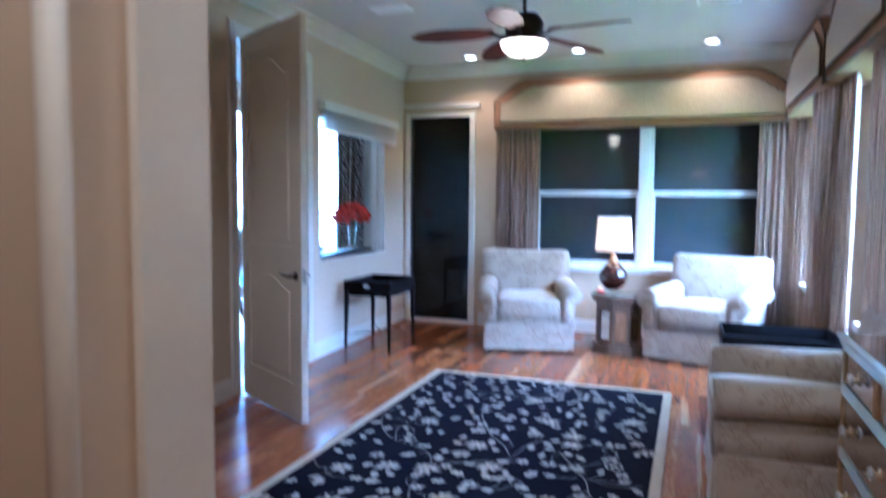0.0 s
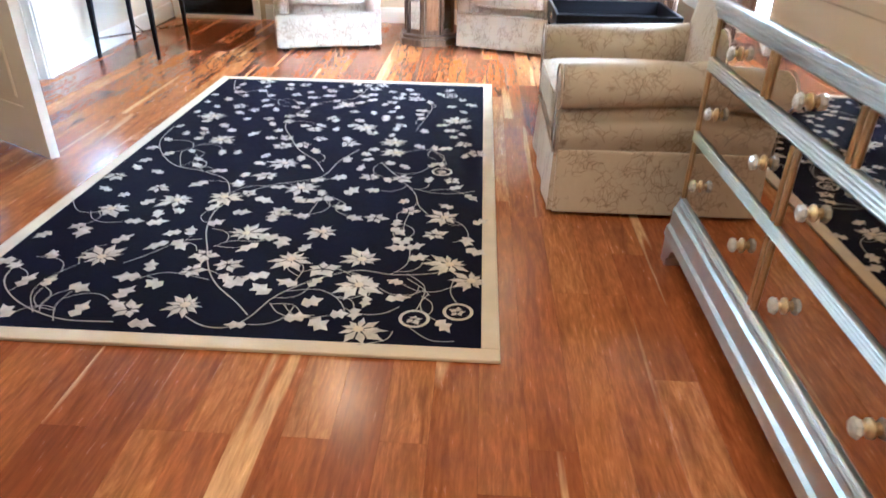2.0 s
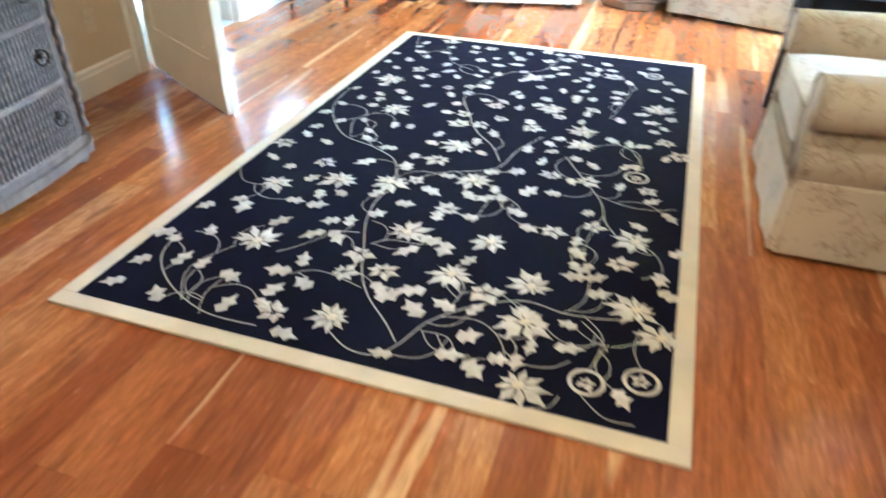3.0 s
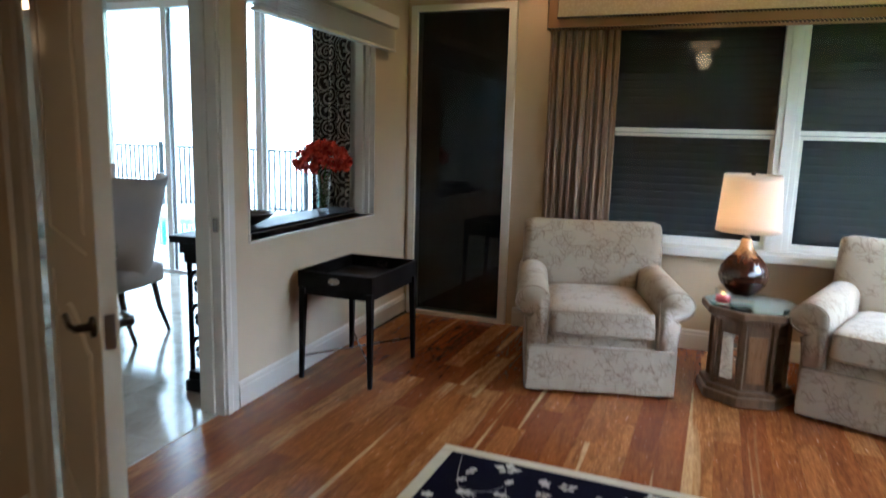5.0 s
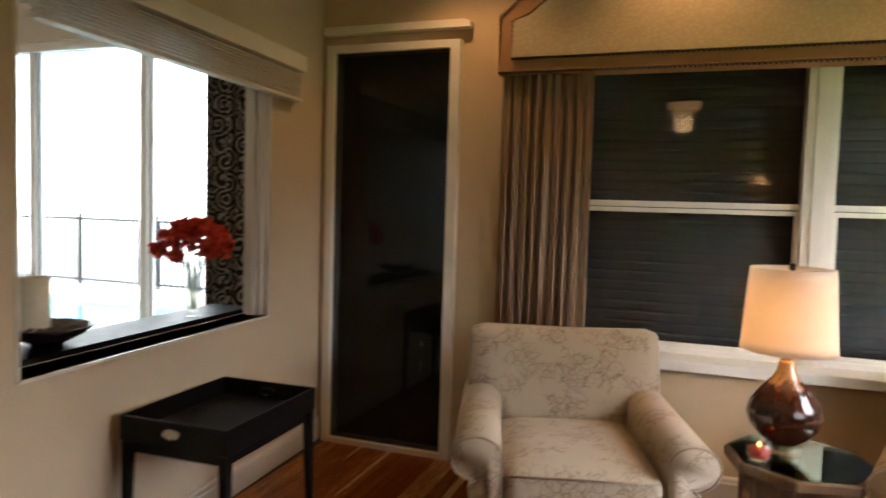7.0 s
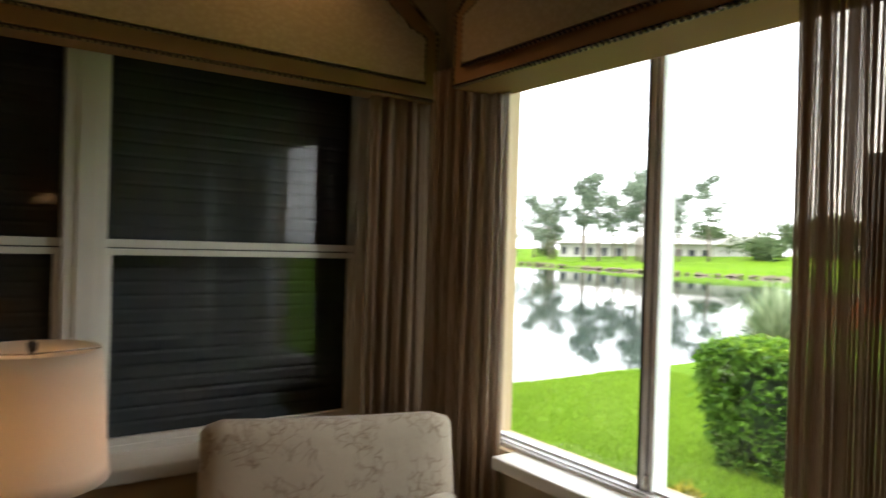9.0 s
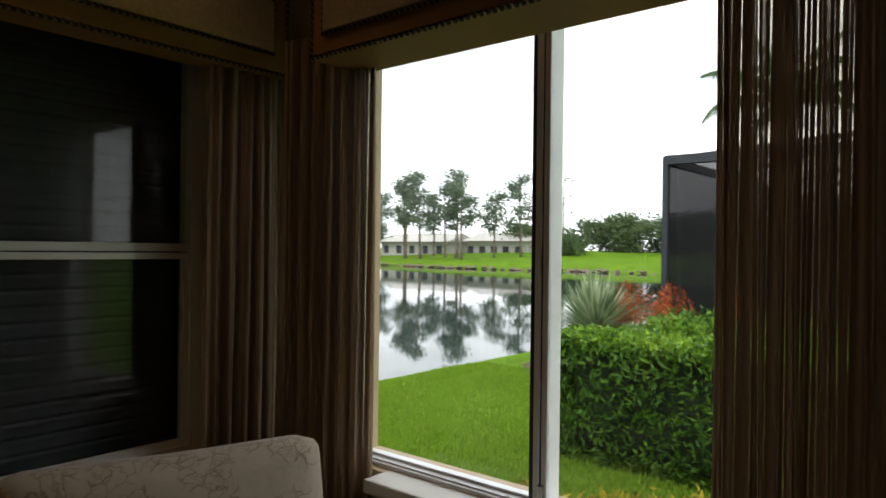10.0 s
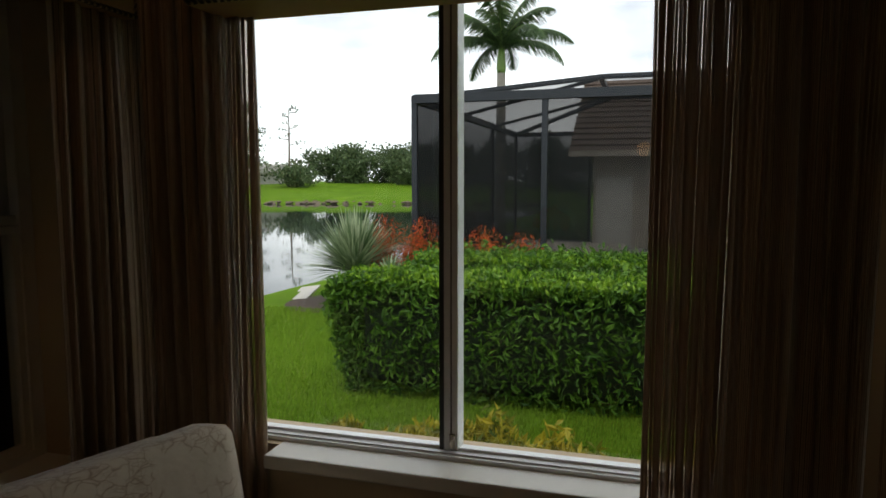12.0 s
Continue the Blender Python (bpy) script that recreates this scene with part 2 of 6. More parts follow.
def tile_mat():
    n = Nodes("travertine")
    vec = n.coord((1, 1, 1), True)
    r = n.add("ShaderNodeObjectInfo").outputs["Random"]
    a, b = n.noise(vec, 2.2, 5, 0.6, 1.0), n.noise(vec, 25, 4)
    col = n.ramp(a, (0.35, (0.30, 0.27, 0.225)), (0.5, (0.44, 0.40, 0.34)), (0.7, (0.52, 0.48, 0.42)))
    col = n.mix(n.math("MULTIPLY", r, 0.22), col, (0.33, 0.30, 0.26))
    col = n.mix(n.ramp(b, (0.6, 0.0), (0.75, 0.35)), col, (0.25, 0.21, 0.17))
    n.surface(col, 0.13, 0, n.bump(b, 0.03, 0.002))
    return n.mat


def vase_glaze():
    n = Nodes("drip_glaze")
    vec = n.coord((1, 1, 0.25))
    z = n.add("ShaderNodeSeparateXYZ", {0: n.coord()}).outputs["Z"]
    drip = n.noise(vec, 34, 3, 0.5, 0.4)
    f = n.math("ADD", n.math("MULTIPLY", z, 2.5), n.math("MULTIPLY", drip, 0.4))
    col = n.ramp(f, (0.60, (0.030, 0.008, 0.004)), (0.88, (0.06, 0.016, 0.006)), (1.0, (0.46, 0.27, 0.11)))
    n.surface(col, 0.1, 0, n.bump(drip, 0.15, 0.004), **{"Coat Weight": 0.6, "Coat Roughness": 0.05})
    return n.mat


def veined_wood(name, dark, lite, scale=14, rough=0.4):
    n = Nodes(name)
    vec = n.coord((1, 1, 0.12), True)
    a, b = n.noise(vec, scale, 5, 0.6, 0.8), n.noise(vec, scale * 9, 3)
    col = n.mix(0.25, n.ramp(a, (0.3, dark), (0.7, lite)), n.ramp(b, (0.3, dark), (0.7, lite)))
    n.surface(col, n.ramp(b, (0.3, rough - 0.06), (0.7, rough + 0.08)), 0, n.bump(b, 0.08, 0.003))
    return n.mat


def brocade():
    n = Nodes("valance_cloth")
    vec = n.coord()
    w = n.add("ShaderNodeTexVoronoi", {"Vector": vec, "Scale": 55.0}).outputs["Distance"]
    g = n.noise(vec, 3, 3)
    col = n.mix(n.ramp(w, (0.2, 0.0), (0.6, 0.6)), (0.50, 0.40, 0.25), (0.38, 0.29, 0.17))
    col = n.mix(n.math("MULTIPLY", g, 0.25), col, (0.32, 0.24, 0.14))
    n.surface(col, 0.7, 0, n.bump(w, 0.25, 0.004), **{"Sheen Weight": 0.3})
    return n.mat


def rope_mat():
    n = Nodes("twisted_cord")
    v = n.add("ShaderNodeSeparateXYZ", {0: n.coord()})
    s = n.math("SINE", n.math("MULTIPLY", n.math("ADD", n.math("ADD", v.outputs["X"], v.outputs["Y"]), v.outputs["Z"]), 260.0))
    col = n.ramp(s, (0.3, (0.05, 0.025, 0.012)), (0.6, (0.42, 0.30, 0.16)))
    n.surface(col, 0.6, 0, n.bump(s, 0.6, 0.004))
    return n.mat


def slat_mat():
    return plain("shutter_slat", (0.030, 0.034, 0.038), 0.6, 0.0, 0.15, 4, 60, 0.05, rnd=True)


FLOOR = wood_floor()
WALL = plain("wall_paint", (0.54, 0.415, 0.26), 0.75, var=0.04, scale=1.5, fine=140, bump=0.12)
# same paint as WALL, lightened: window light put into the colour
WALL_DAYLIT = plain("daylit_wall_paint", (0.60, 0.50, 0.355), 0.75, var=0.04, scale=1.5, fine=140, bump=0.12)
WALL_IN = plain("dining_paint", (0.60, 0.56, 0.48), 0.75, var=0.04, scale=1.5, fine=140, bump=0.12)
WHITE = plain("white_trim_paint", (0.70, 0.67, 0.60), 0.42, var=0.04, scale=3, fine=60, bump=0.04)
CEIL = plain("ceiling_paint", (0.62, 0.60, 0.56), 0.85, var=0.03, scale=2, fine=120, bump=0.15)
DOORP = plain("door_paint", (0.66, 0.59, 0.46), 0.38, var=0.05, scale=3, fine=70, bump=0.05)
UPHOL = fabric("coral_print_upholstery", (0.46, 0.385, 0.285), (0.15, 0.09, 0.05))
PIPING = plain("welt_cord", (0.36, 0.29, 0.21), 0.8)
BLACKW = plain("black_lacquer", (0.005, 0.0045, 0.005), 0.42, var=0.3, scale=4, fine=120, bump=0.04, **{"Specular IOR Level": 0.14})
SILVER = plain("silver_leaf", (0.50, 0.51, 0.48), 0.36, 0.9, var=0.10, scale=30, fine=160, bump=0.05)
CHAMP = plain("champagne_gilt", (0.52, 0.40, 0.22), 0.35, 0.8, var=0.2, scale=25, fine=150, bump=0.12)
METAL = plain("brushed_nickel", (0.36, 0.33, 0.30), 0.25, 1.0, var=0.1)
BRONZE = plain("dark_bronze", (0.045, 0.035, 0.028), 0.35, 0.8, var=0.2)
MIRROR = Nodes("mirror")
MIRROR.surface((0.55, 0.49, 0.43), 0.02, 1.0)
MIRROR = MIRROR.mat
CUTGLASS = plain("cut_glass", (0.80, 0.79, 0.74), 0.06, 0.0, var=0.04, bump=0.0, **{"Transmission Weight": 0.55, "IOR": 1.55, "Coat Weight": 0.5})
CRYSTAL = glass("crystal", (0.95, 0.96, 0.95), 0.0, 1.6)
CLEAR = glass("window_glass", (0.97, 0.985, 0.98))
COATED = glass("coated_glass", (0.95, 0.965, 0.96), 0.0, 1.27)
# tint added to the sliding panes to cut the daylight they let in
DIMGLASS = glass("daylight_dimming_glass", (0.58, 0.61, 0.60))
DARKGLASS = glass("tinted_glass", (0.45, 0.48, 0.50), 0.0, 1.40)
TABLEGLASS = glass("table_glass", (0.80, 0.90, 0.87), 0.0, 1.5)
CURT = striped_cloth("striped_curtain", (0.21, 0.105, 0.050), (0.53, 0.39, 0.255), 520.0, 0.22, 0.72)
SHEER = striped_cloth("sheer_curtain", (0.74, 0.71, 0.64), (0.82, 0.79, 0.72), 160.0, 0.75)
SCROLL = scroll_cloth()
VAL, VALTRIM, ROPE = brocade(), plain("valance_band", (0.34, 0.18, 0.08), 0.75, var=0.08, scale=8, fine=220, bump=0.15), rope_mat()
RUGDARK = plain("navy_pile", (0.0026, 0.0024, 0.0080), 0.85, var=0.35, scale=6, fine=260, bump=0.3, **{"Specular IOR Level": 0.06})
RUGEDGE = plain("rug_border", (0.49, 0.405, 0.285), 0.95, var=0.1, scale=8, fine=240, bump=0.5)
RUGPALE = plain("rug_flower", (0.42, 0.375, 0.31), 0.95, var=0.30, scale=22, fine=200, bump=0.5)
RUGVINE = plain("rug_vine", (0.30, 0.275, 0.22), 0.95, var=0.2, scale=14, fine=200, bump=0.5)
WICKER, TWIST = wicker_mat(), veined_wood("weathered_wood", (0.055, 0.039, 0.032), (0.16, 0.12, 0.098))
CHESTTOP = plain("chest_top", (0.17, 0.135, 0.115), 0.35, var=0.12)
WALNUT = veined_wood("walnut_frame", (0.075, 0.042, 0.020), (0.20, 0.118, 0.060), 16)
BURL = veined_wood("burl_panel", (0.17, 0.080, 0.030), (0.34, 0.180, 0.080), 22, 0.3)
DARKW = veined_wood("espresso_wood", (0.012, 0.007, 0.005), (0.04, 0.022, 0.013), 18, 0.3)
FANW = veined_wood("mahogany_blade", (0.050, 0.010, 0.006), (0.12, 0.026, 0.014), 16, 0.55)
TILE = tile_mat()
GLAZE = vase_glaze()
SHADE = lampshade("linen_shade", (0.80, 0.74, 0.64))
ALAB = glow("alabaster_glow", (1.0, 0.56, 0.22), 0.32)
BULB = glow("lit_lens", (1.0, 0.74, 0.45), 0.8)
FLAME = glow("flame", (1.0, 0.45, 0.10), 1.2)
WAXRED = plain("red_wax", (0.55, 0.03, 0.02), 0.4)
WAXWHITE = plain("ivory_wax", (0.72, 0.66, 0.52), 0.5)
PETAL = leaf_mat("red_petal", (0.40, 0.02, 0.012), (0.75, 0.10, 0.05), 0.5, 0.3)
LEAFG = leaf_mat("stem_green", (0.03, 0.08, 0.02), (0.07, 0.15, 0.04))
LINEN = plain("taupe_linen", (0.33, 0.285, 0.265), 0.85, var=0.06, scale=6, fine=260, bump=0.2)
PLASTIC = plain("ivory_plate", (0.62, 0.55, 0.42), 0.35, var=0.03)
SCREENBLK = plain("tv_black", (0.008, 0.008, 0.010), 0.15, var=0.1)
SLAT = slat_mat()
ALU = plain("white_aluminium", (0.86, 0.87, 0.88), 0.35, 0.0, var=0.05)
# dark copy of ALU, shade on the window stiles put into its colour
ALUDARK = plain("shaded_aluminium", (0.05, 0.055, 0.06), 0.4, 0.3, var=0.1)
BRONZEALU = plain("bronze_aluminium", (0.022, 0.026, 0.032), 0.45, 0.3, var=0.1)
DECK = plain("pool_deck", (0.46, 0.43, 0.38), 0.7, var=0.06, scale=2)
POOL = plain("pool_water", (0.05, 0.30, 0.31), 0.04, var=0.1, scale=1.5, fine=6, bump=0.15)
LAWN, WATER, SCREEN, ROOFSCREEN = grass_ground(), water_mat(), screen_mat("insect_screen", 0.82), screen_mat("roof_screen", 0.34)
BLADE = leaf_mat("grass_blade", (0.105, 0.195, 0.011), (0.22, 0.350, 0.028), 0.6, 0.35)
HEDGE = leaf_mat("hedge_leaf", (0.018, 0.060, 0.006), (0.11, 0.23, 0.020), 0.42, 0.25)
# paler copy of the hedge leaf, light from above put into its colour
HEDGETOP = leaf_mat("toplit_hedge_leaf", (0.09, 0.20, 0.012), (0.26, 0.42, 0.03), 0.4, 0.3)
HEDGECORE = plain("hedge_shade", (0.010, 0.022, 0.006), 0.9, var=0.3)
CROTON = leaf_mat("croton_leaf", (0.07, 0.12, 0.01), (0.50, 0.40, 0.03), 0.45, 0.25)
IXORA = leaf_mat("red_bush_leaf", (0.04, 0.07, 0.012), (0.75, 0.10, 0.025), 0.5, 0.2)
YUCCA = leaf_mat("yucca_leaf", (0.09, 0.16, 0.06), (0.50, 0.56, 0.36), 0.5, 0.2)
PINE = leaf_mat("pine_needles", (0.085, 0.125, 0.085), (0.18, 0.225, 0.15), 0.7, 0.2)
OAK = leaf_mat("oak_leaf", (0.040, 0.072, 0.030), (0.12, 0.165, 0.065), 0.6, 0.2)
FROND = leaf_mat("palm_leaf", (0.022, 0.052, 0.018), (0.085, 0.14, 0.045), 0.45, 0.2)
BARK = plain("bark", (0.15, 0.12, 0.095), 0.9, var=0.3, scale=4, fine=30, bump=0.5, stretch=(1, 1, 0.3))
PALMBARK = plain("palm_trunk", (0.27, 0.25, 0.21), 0.85, var=0.15)
CROWNSHAFT = plain("palm_crownshaft", (0.16, 0.26, 0.06), 0.5, var=0.15)
STUCCO = plain("beige_stucco", (0.46, 0.40, 0.32), 0.85, var=0.06)
FARWALL = plain("far_house_wall", (0.42, 0.40, 0.37), 0.85, var=0.08)
SHINGLE = plain("brown_roof_tile", (0.14, 0.095, 0.07), 0.8, var=0.25, scale=6)
ROCK = plain("shore_rock", (0.13, 0.10, 0.07), 0.9, var=0.3, scale=3, bump=0.4, rnd=True)
SOIL = plain("dark_mulch", (0.05, 0.032, 0.02), 0.95, var=0.3, scale=8, fine=60, bump=0.6)

# ---- building blocks ----


def cuboid(bm, x0, x1, y0, y1, z0, z1):
    v = [bm.verts.new(p) for p in ((x0, y0, z0), (x1, y0, z0), (x1, y1, z0), (x0, y1, z0), (x0, y0, z1), (x1, y0, z1), (x1, y1, z1), (x0, y1, z1))]
    for f in ((0, 3, 2, 1), (4, 5, 6, 7), (0, 1, 5, 4), (1, 2, 6, 5), (2, 3, 7, 6), (3, 0, 4, 7)):
        bm.faces.new([v[i] for i in f])
    return v


def box(x0, x1, y0, y1, z0, z1, r=0.0, seg=2):
    bm = bmesh.new()
    cuboid(bm, x0, x1, y0, y1, z0, z1)
    if r:
        bmesh.ops.bevel(bm, geom=bm.edges[:], offset=r, segments=seg, affect="EDGES", profile=0.6)
    return bm


def boxes(*list_):
    bm = bmesh.new()
    for b in list_:
        cuboid(bm, *b)
    return bm


def smooth(bm):
    for f in bm.faces:
        f.smooth = True
    return bm


def rbox(cx, cy, cz, hx, hy, hz, r, bulge=0.0, cuts=7, m=None):
    """A padded block: rounded on all sides, domed on top."""
    bm = bmesh.new()
    bmesh.ops.create_cube(bm, size=2.0)
    bmesh.ops.subdivide_edges(bm, edges=bm.edges[:], cuts=cuts, use_grid_fill=True)
    half = Vector((hx, hy, hz))
    for v in bm.verts:
        u = v.co.copy()
        p = Vector([math.copysign(abs(u[i]) ** 0.75, u[i]) * half[i] for i in range(3)])
        q = Vector([max(-(half[i] - r), min(half[i] - r, p[i])) for i in range(3)])
        d = p - q
        if d.length > 1e-6:
            p = q + d.normalized() * r
        k = (1 - u.x ** 2) * (1 - u.y ** 2)
        p.z += bulge * k * (1 if u.z > 0 else 0.3 * (-1 if u.z < 0 else 0))
        v.co = p + Vector((cx, cy, cz))
    if m is not None:
        bm.transform(m)
    return smooth(bm)


def tube(points, radius, sides=8, closed=False, taper=None):
    """A round rod along a run of points."""
    bm = bmesh.new()
    pts = [Vector(p) for p in points]
    n = len(pts)
    rings = []
    for i, p in enumerate(pts):
        a = pts[(i - 1) % n] if (closed or i > 0) else p
        b = pts[(i + 1) % n] if (closed or i < n - 1) else p
        t = (b - a).normalized() if (b - a).length > 1e-9 else Vector((0, 0, 1))
        side = t.cross(Vector((0, 0, 1)))
        if side.length < 0.05:
            side = t.cross(Vector((1, 0, 0)))
        side.normalize()
        up = side.cross(t)
        r = radius if taper is None else radius + (taper - radius) * i / max(n - 1, 1)
        rings.append([bm.verts.new(p + side * math.cos(2 * math.pi * k / sides) * r + up * math.sin(2 * math.pi * k / sides) * r) for k in range(sides)])
    last = n if closed else n - 1
    for i in range(last):
        a, b = rings[i], rings[(i + 1) % n]
        for k in range(sides):
            bm.faces.new((a[k], a[(k + 1) % sides], b[(k + 1) % sides], b[k]))
    if not closed:
        bm.faces.new(rings[0][::-1])
        bm.faces.new(rings[-1])
    bmesh.ops.recalc_face_normals(bm, faces=bm.faces)
    return smooth(bm)


def lathe(profile, sides=32, cx=0.0, cy=0.0, flutes=0, depth=0.0):
    """A turned body from (radius, height) pairs."""
    bm = bmesh.new()
    rings = []
    for r, z in profile:
        ring = []
        for k in range(sides):
            a = 2 * math.pi * k / sides
            rr = r * (1 + depth * math.cos(flutes * a)) if flutes else r
            ring.append(bm.verts.new((cx + rr * math.cos(a), cy + rr * math.sin(a), z)))
        rings.append(ring)
    for a, b in zip(rings, rings[1:]):
        for k in range(sides):
            bm.faces.new((a[k], a[(k + 1) % sides], b[(k + 1) % sides], b[k]))
    if profile[0][0] > 1e-4:
        bm.faces.new(rings[0][::-1])
    if profile[-1][0] > 1e-4:
        bm.faces.new(rings[-1])
    bmesh.ops.remove_doubles(bm, verts=bm.verts[:], dist=1e-5)
    bmesh.ops.recalc_face_normals(bm, faces=bm.faces)
    return smooth(bm)


def prism(poly, axis, a0, a1):
    """A flat outline in two axes, drawn out along the third ('x', 'y' or 'z')."""
    bm = bmesh.new()

    def at(p, a):
        return {"x": (a, p[0], p[1]), "y": (p[0], a, p[1]), "z": (p[0], p[1], a)}[axis]
    lo, hi = [bm.verts.new(at(p, a0)) for p in poly], [bm.verts.new(at(p, a1)) for p in poly]
    n = len(poly)
    for i in range(n):
        bm.faces.new((lo[i], lo[(i + 1) % n], hi[(i + 1) % n], hi[i]))
    bm.faces.new(lo[::-1])
    bm.faces.new(hi)
    bmesh.ops.recalc_face_normals(bm, faces=bm.faces)
    return bm


def join(*bms):
    out = bmesh.new()
    for b in bms:
        me = bpy.data.meshes.new("tmp")
        b.to_mesh(me)
        b.free()
        out.from_mesh(me)
        bpy.data.meshes.remove(me)
    return out


def mesh_of(name, bm, material):
    me = bpy.data.meshes.new(name)
    bm.to_mesh(me)
    bm.free()
    me.materials.append(material)
    return me


def part(name, bm, material, parent=None, label=""):
    me = bm if isinstance(bm, bpy.types.Mesh) else mesh_of(name, bm, material)
    ob = new(name, me)
    ob.parent = parent
    if label:
        tagged(ob, label)
    return ob


def thing(name, m, label, category, group="", kind=""):
    ob = new(name)
    ob.matrix_world = m
    ob.empty_display_size = 0.1
    return tagged(ob, label, category, group, kind)


def setting(name, bm, material, label, category, m=None):
    ob = part(name, bm, material)
    if m is not None:
        ob.matrix_world = m
    return tagged(ob, label, category, "", "structure")


def soup(name, verts, faces, material):
    me = bpy.data.meshes.new(name)
    me.from_pydata(verts, [], faces)
    me.materials.append(material)
    return me


def wall_boxes(axis, a0, a1, t0, t1, z0, z1, holes=()):
    """A wall along 'x' or 'y' of thickness t0 to t1, with openings (a0, a1, z0, z1)."""
    cuts = sorted({a0, a1, *[h[0] for h in holes], *[h[1] for h in holes]})
    bm = bmesh.new()
    for p, q in zip(cuts, cuts[1:]):
        mid = (p + q) / 2
        spans = sorted((h[2], h[3]) for h in holes if h[0] < mid < h[1])
        z = z0
        for s0, s1 in spans + [(z1, z1)]:
            if s0 - z > 1e-4:
                if axis == "x":
                    cuboid(bm, p, q, t0, t1, z, s0)
                else:
                    cuboid(bm, t0, t1, p, q, z, s0)
            z = max(z, s1)
    return bm


# ---- the room's shell ----
WEST = pose(-0.14, -0.16, 0, 0, 0, 2.65)  # the wall towards the dining room runs slightly askew
H = 3.0
YN, XE = -0.20, 4.19
# openings: doorway and pass-through window in the west wall (its own y), windows north and east
DOORWAY = (-3.46, -2.42, 0.0, 2.62)
PASS = (-2.20, -0.655, 0.885, 2.2)
NWIN = (1.42, 3.86, 0.735, 2.42)
EWIN1, EWIN2 = (-2.30, -0.50, 0.72, 2.37), (-3.97, -2.72, 0.72, 2.37)
OPEN = (2.285, 3.95, 0.0, 2.62)

setting("wall_west", wall_boxes("y", -6.6, 0.3, -0.14, 0.0, 0, H, (DOORWAY, PASS)), WALL_DAYLIT, "cream painted wall, daylight in its colour, with doorway and pass-through window", "wall", WEST)
setting("wall_north", wall_boxes("x", -0.14, 4.45, YN, 0.09, 0, H, (NWIN, (-0.06, 0.74, 0.0, 2.44))), WALL, "beige painted wall with a wide window", "wall")
setting("wall_east", wall_boxes("y", -6.7, YN, XE, 4.42, 0, H, (EWIN1, EWIN2)), WALL, "beige painted wall with two curtained windows", "wall")
setting("wall_south", wall_boxes("x", 0.16, 4.19, -7.01, -6.70, 0, H, (OPEN,)), WALL, "cream painted wall with a wide cased opening", "wall")
setting("wall_hall", join(wall_boxes("x", -0.21, 4.42, -9.75, -9.6, 0, H), wall_boxes("y", -9.6, -6.80, -0.21, -0.065, 0, H), wall_boxes("x", -0.21, 0.155, -6.80, -6.69, 0, H), wall_boxes("y", -9.6, -6.7, XE, 4.42, 0, H)), WALL, "cream painted hallway walls", "wall")
setting("wall_dining", join(wall_boxes("x", -5.6, -0.14, 0.0, 0.15, 0, H, ((-4.55, -1.0, 0.0, 2.7),)), wall_boxes("y", -5.4, 0.15, -5.75, -5.6, 0, H), wall_boxes("x", -5.6, -0.1, -5.55, -5.4, 0, H)), WALL_IN, "pale painted dining room walls", "wall")
setting("ceiling", boxes((-6.3, 5.1, -9.8, 0.6, H, H + 0.15)), CEIL, "flat white painted ceiling", "ceiling")
setting("floor_slab", boxes((-0.15, 4.3, -9.7, 0.05, -0.2, -0.0125)), SOIL, "dark gap beneath the floor boards", "floor")
setting("foundation", boxes((-6.0, 4.42, -9.8, 0.15, -0.7, -0.21)), STUCCO, "rendered foundation of the house", "foundation")

# crown mouldings, baseboards and casings
CROWN = ((0, 0), (0, -0.13), (0.018, -0.13), (0.03, -0.10), (0.085, -0.035), (0.12, -0.02), (0.12, 0))
ob = setting("trim_crown_west", prism([(x, H - 0.002 + z) for x, z in CROWN], "y", -6.12, -0.02), WHITE, "white crown moulding", "moulding", WEST)
setting("trim_crown_north", prism([(YN - x, H - 0.002 + z) for x, z in CROWN], "x", -0.1, XE), WHITE, "white crown moulding", "moulding")
setting("trim_crown_east", prism([(XE - x, H - 0.002 + z) for x, z in CROWN], "y", -6.69, YN - 0.12), WHITE, "white crown moulding", "moulding")
BASE = ((0, 0), (0.017, 0), (0.017, 0.105), (0.012, 0.112), (0.012, 0.130), (0.006, 0.142), (0, 0.142))
for a, b in ((-2.32, -0.02), (-6.12, -3.56)):
    setting("baseboard_west", prism(BASE, "y", a, b), WHITE, "cream painted baseboard", "baseboard", WEST)
setting("baseboard_north", prism([(YN - x, z) for x, z in BASE], "x", 0.82, XE), WHITE, "cream painted baseboard", "baseboard")
setting("baseboard_east", prism([(XE - x, z) for x, z in BASE], "y", -6.69, YN - 0.02), WHITE, "cream painted baseboard", "baseboard")
CAS = ((0, 0), (0.02, 0), (0.024, 0.03), (0.018, 0.045), (0.022, 0.085), (0, 0.09))
d0, d1, dz = DOORWAY[0], DOORWAY[1], DOORWAY[3]
casing = setting("door_casing", boxes((-0.145, 0.004, d0, d0 + 0.02, 0, dz), (-0.145, 0.004, d1 - 0.02, d1, 0, dz), (-0.145, 0.004, d0 + 0.02, d1 - 0.02, dz - 0.02, dz)), WHITE, "white painted door casing", "casing", WEST)
part("jamb_trim", prism([(x, d1 - 0.005 + y) for x, y in CAS], "z", 0, dz + 0.09), WHITE, casing)
part("jamb_trim", prism([(x, d0 + 0.005 - y) for x, y in CAS], "z", 0, dz + 0.09), WHITE, casing)
part("head_trim", prism([(x, dz - 0.005 + y) for x, y in CAS], "y", d0, d1), WHITE, casing)
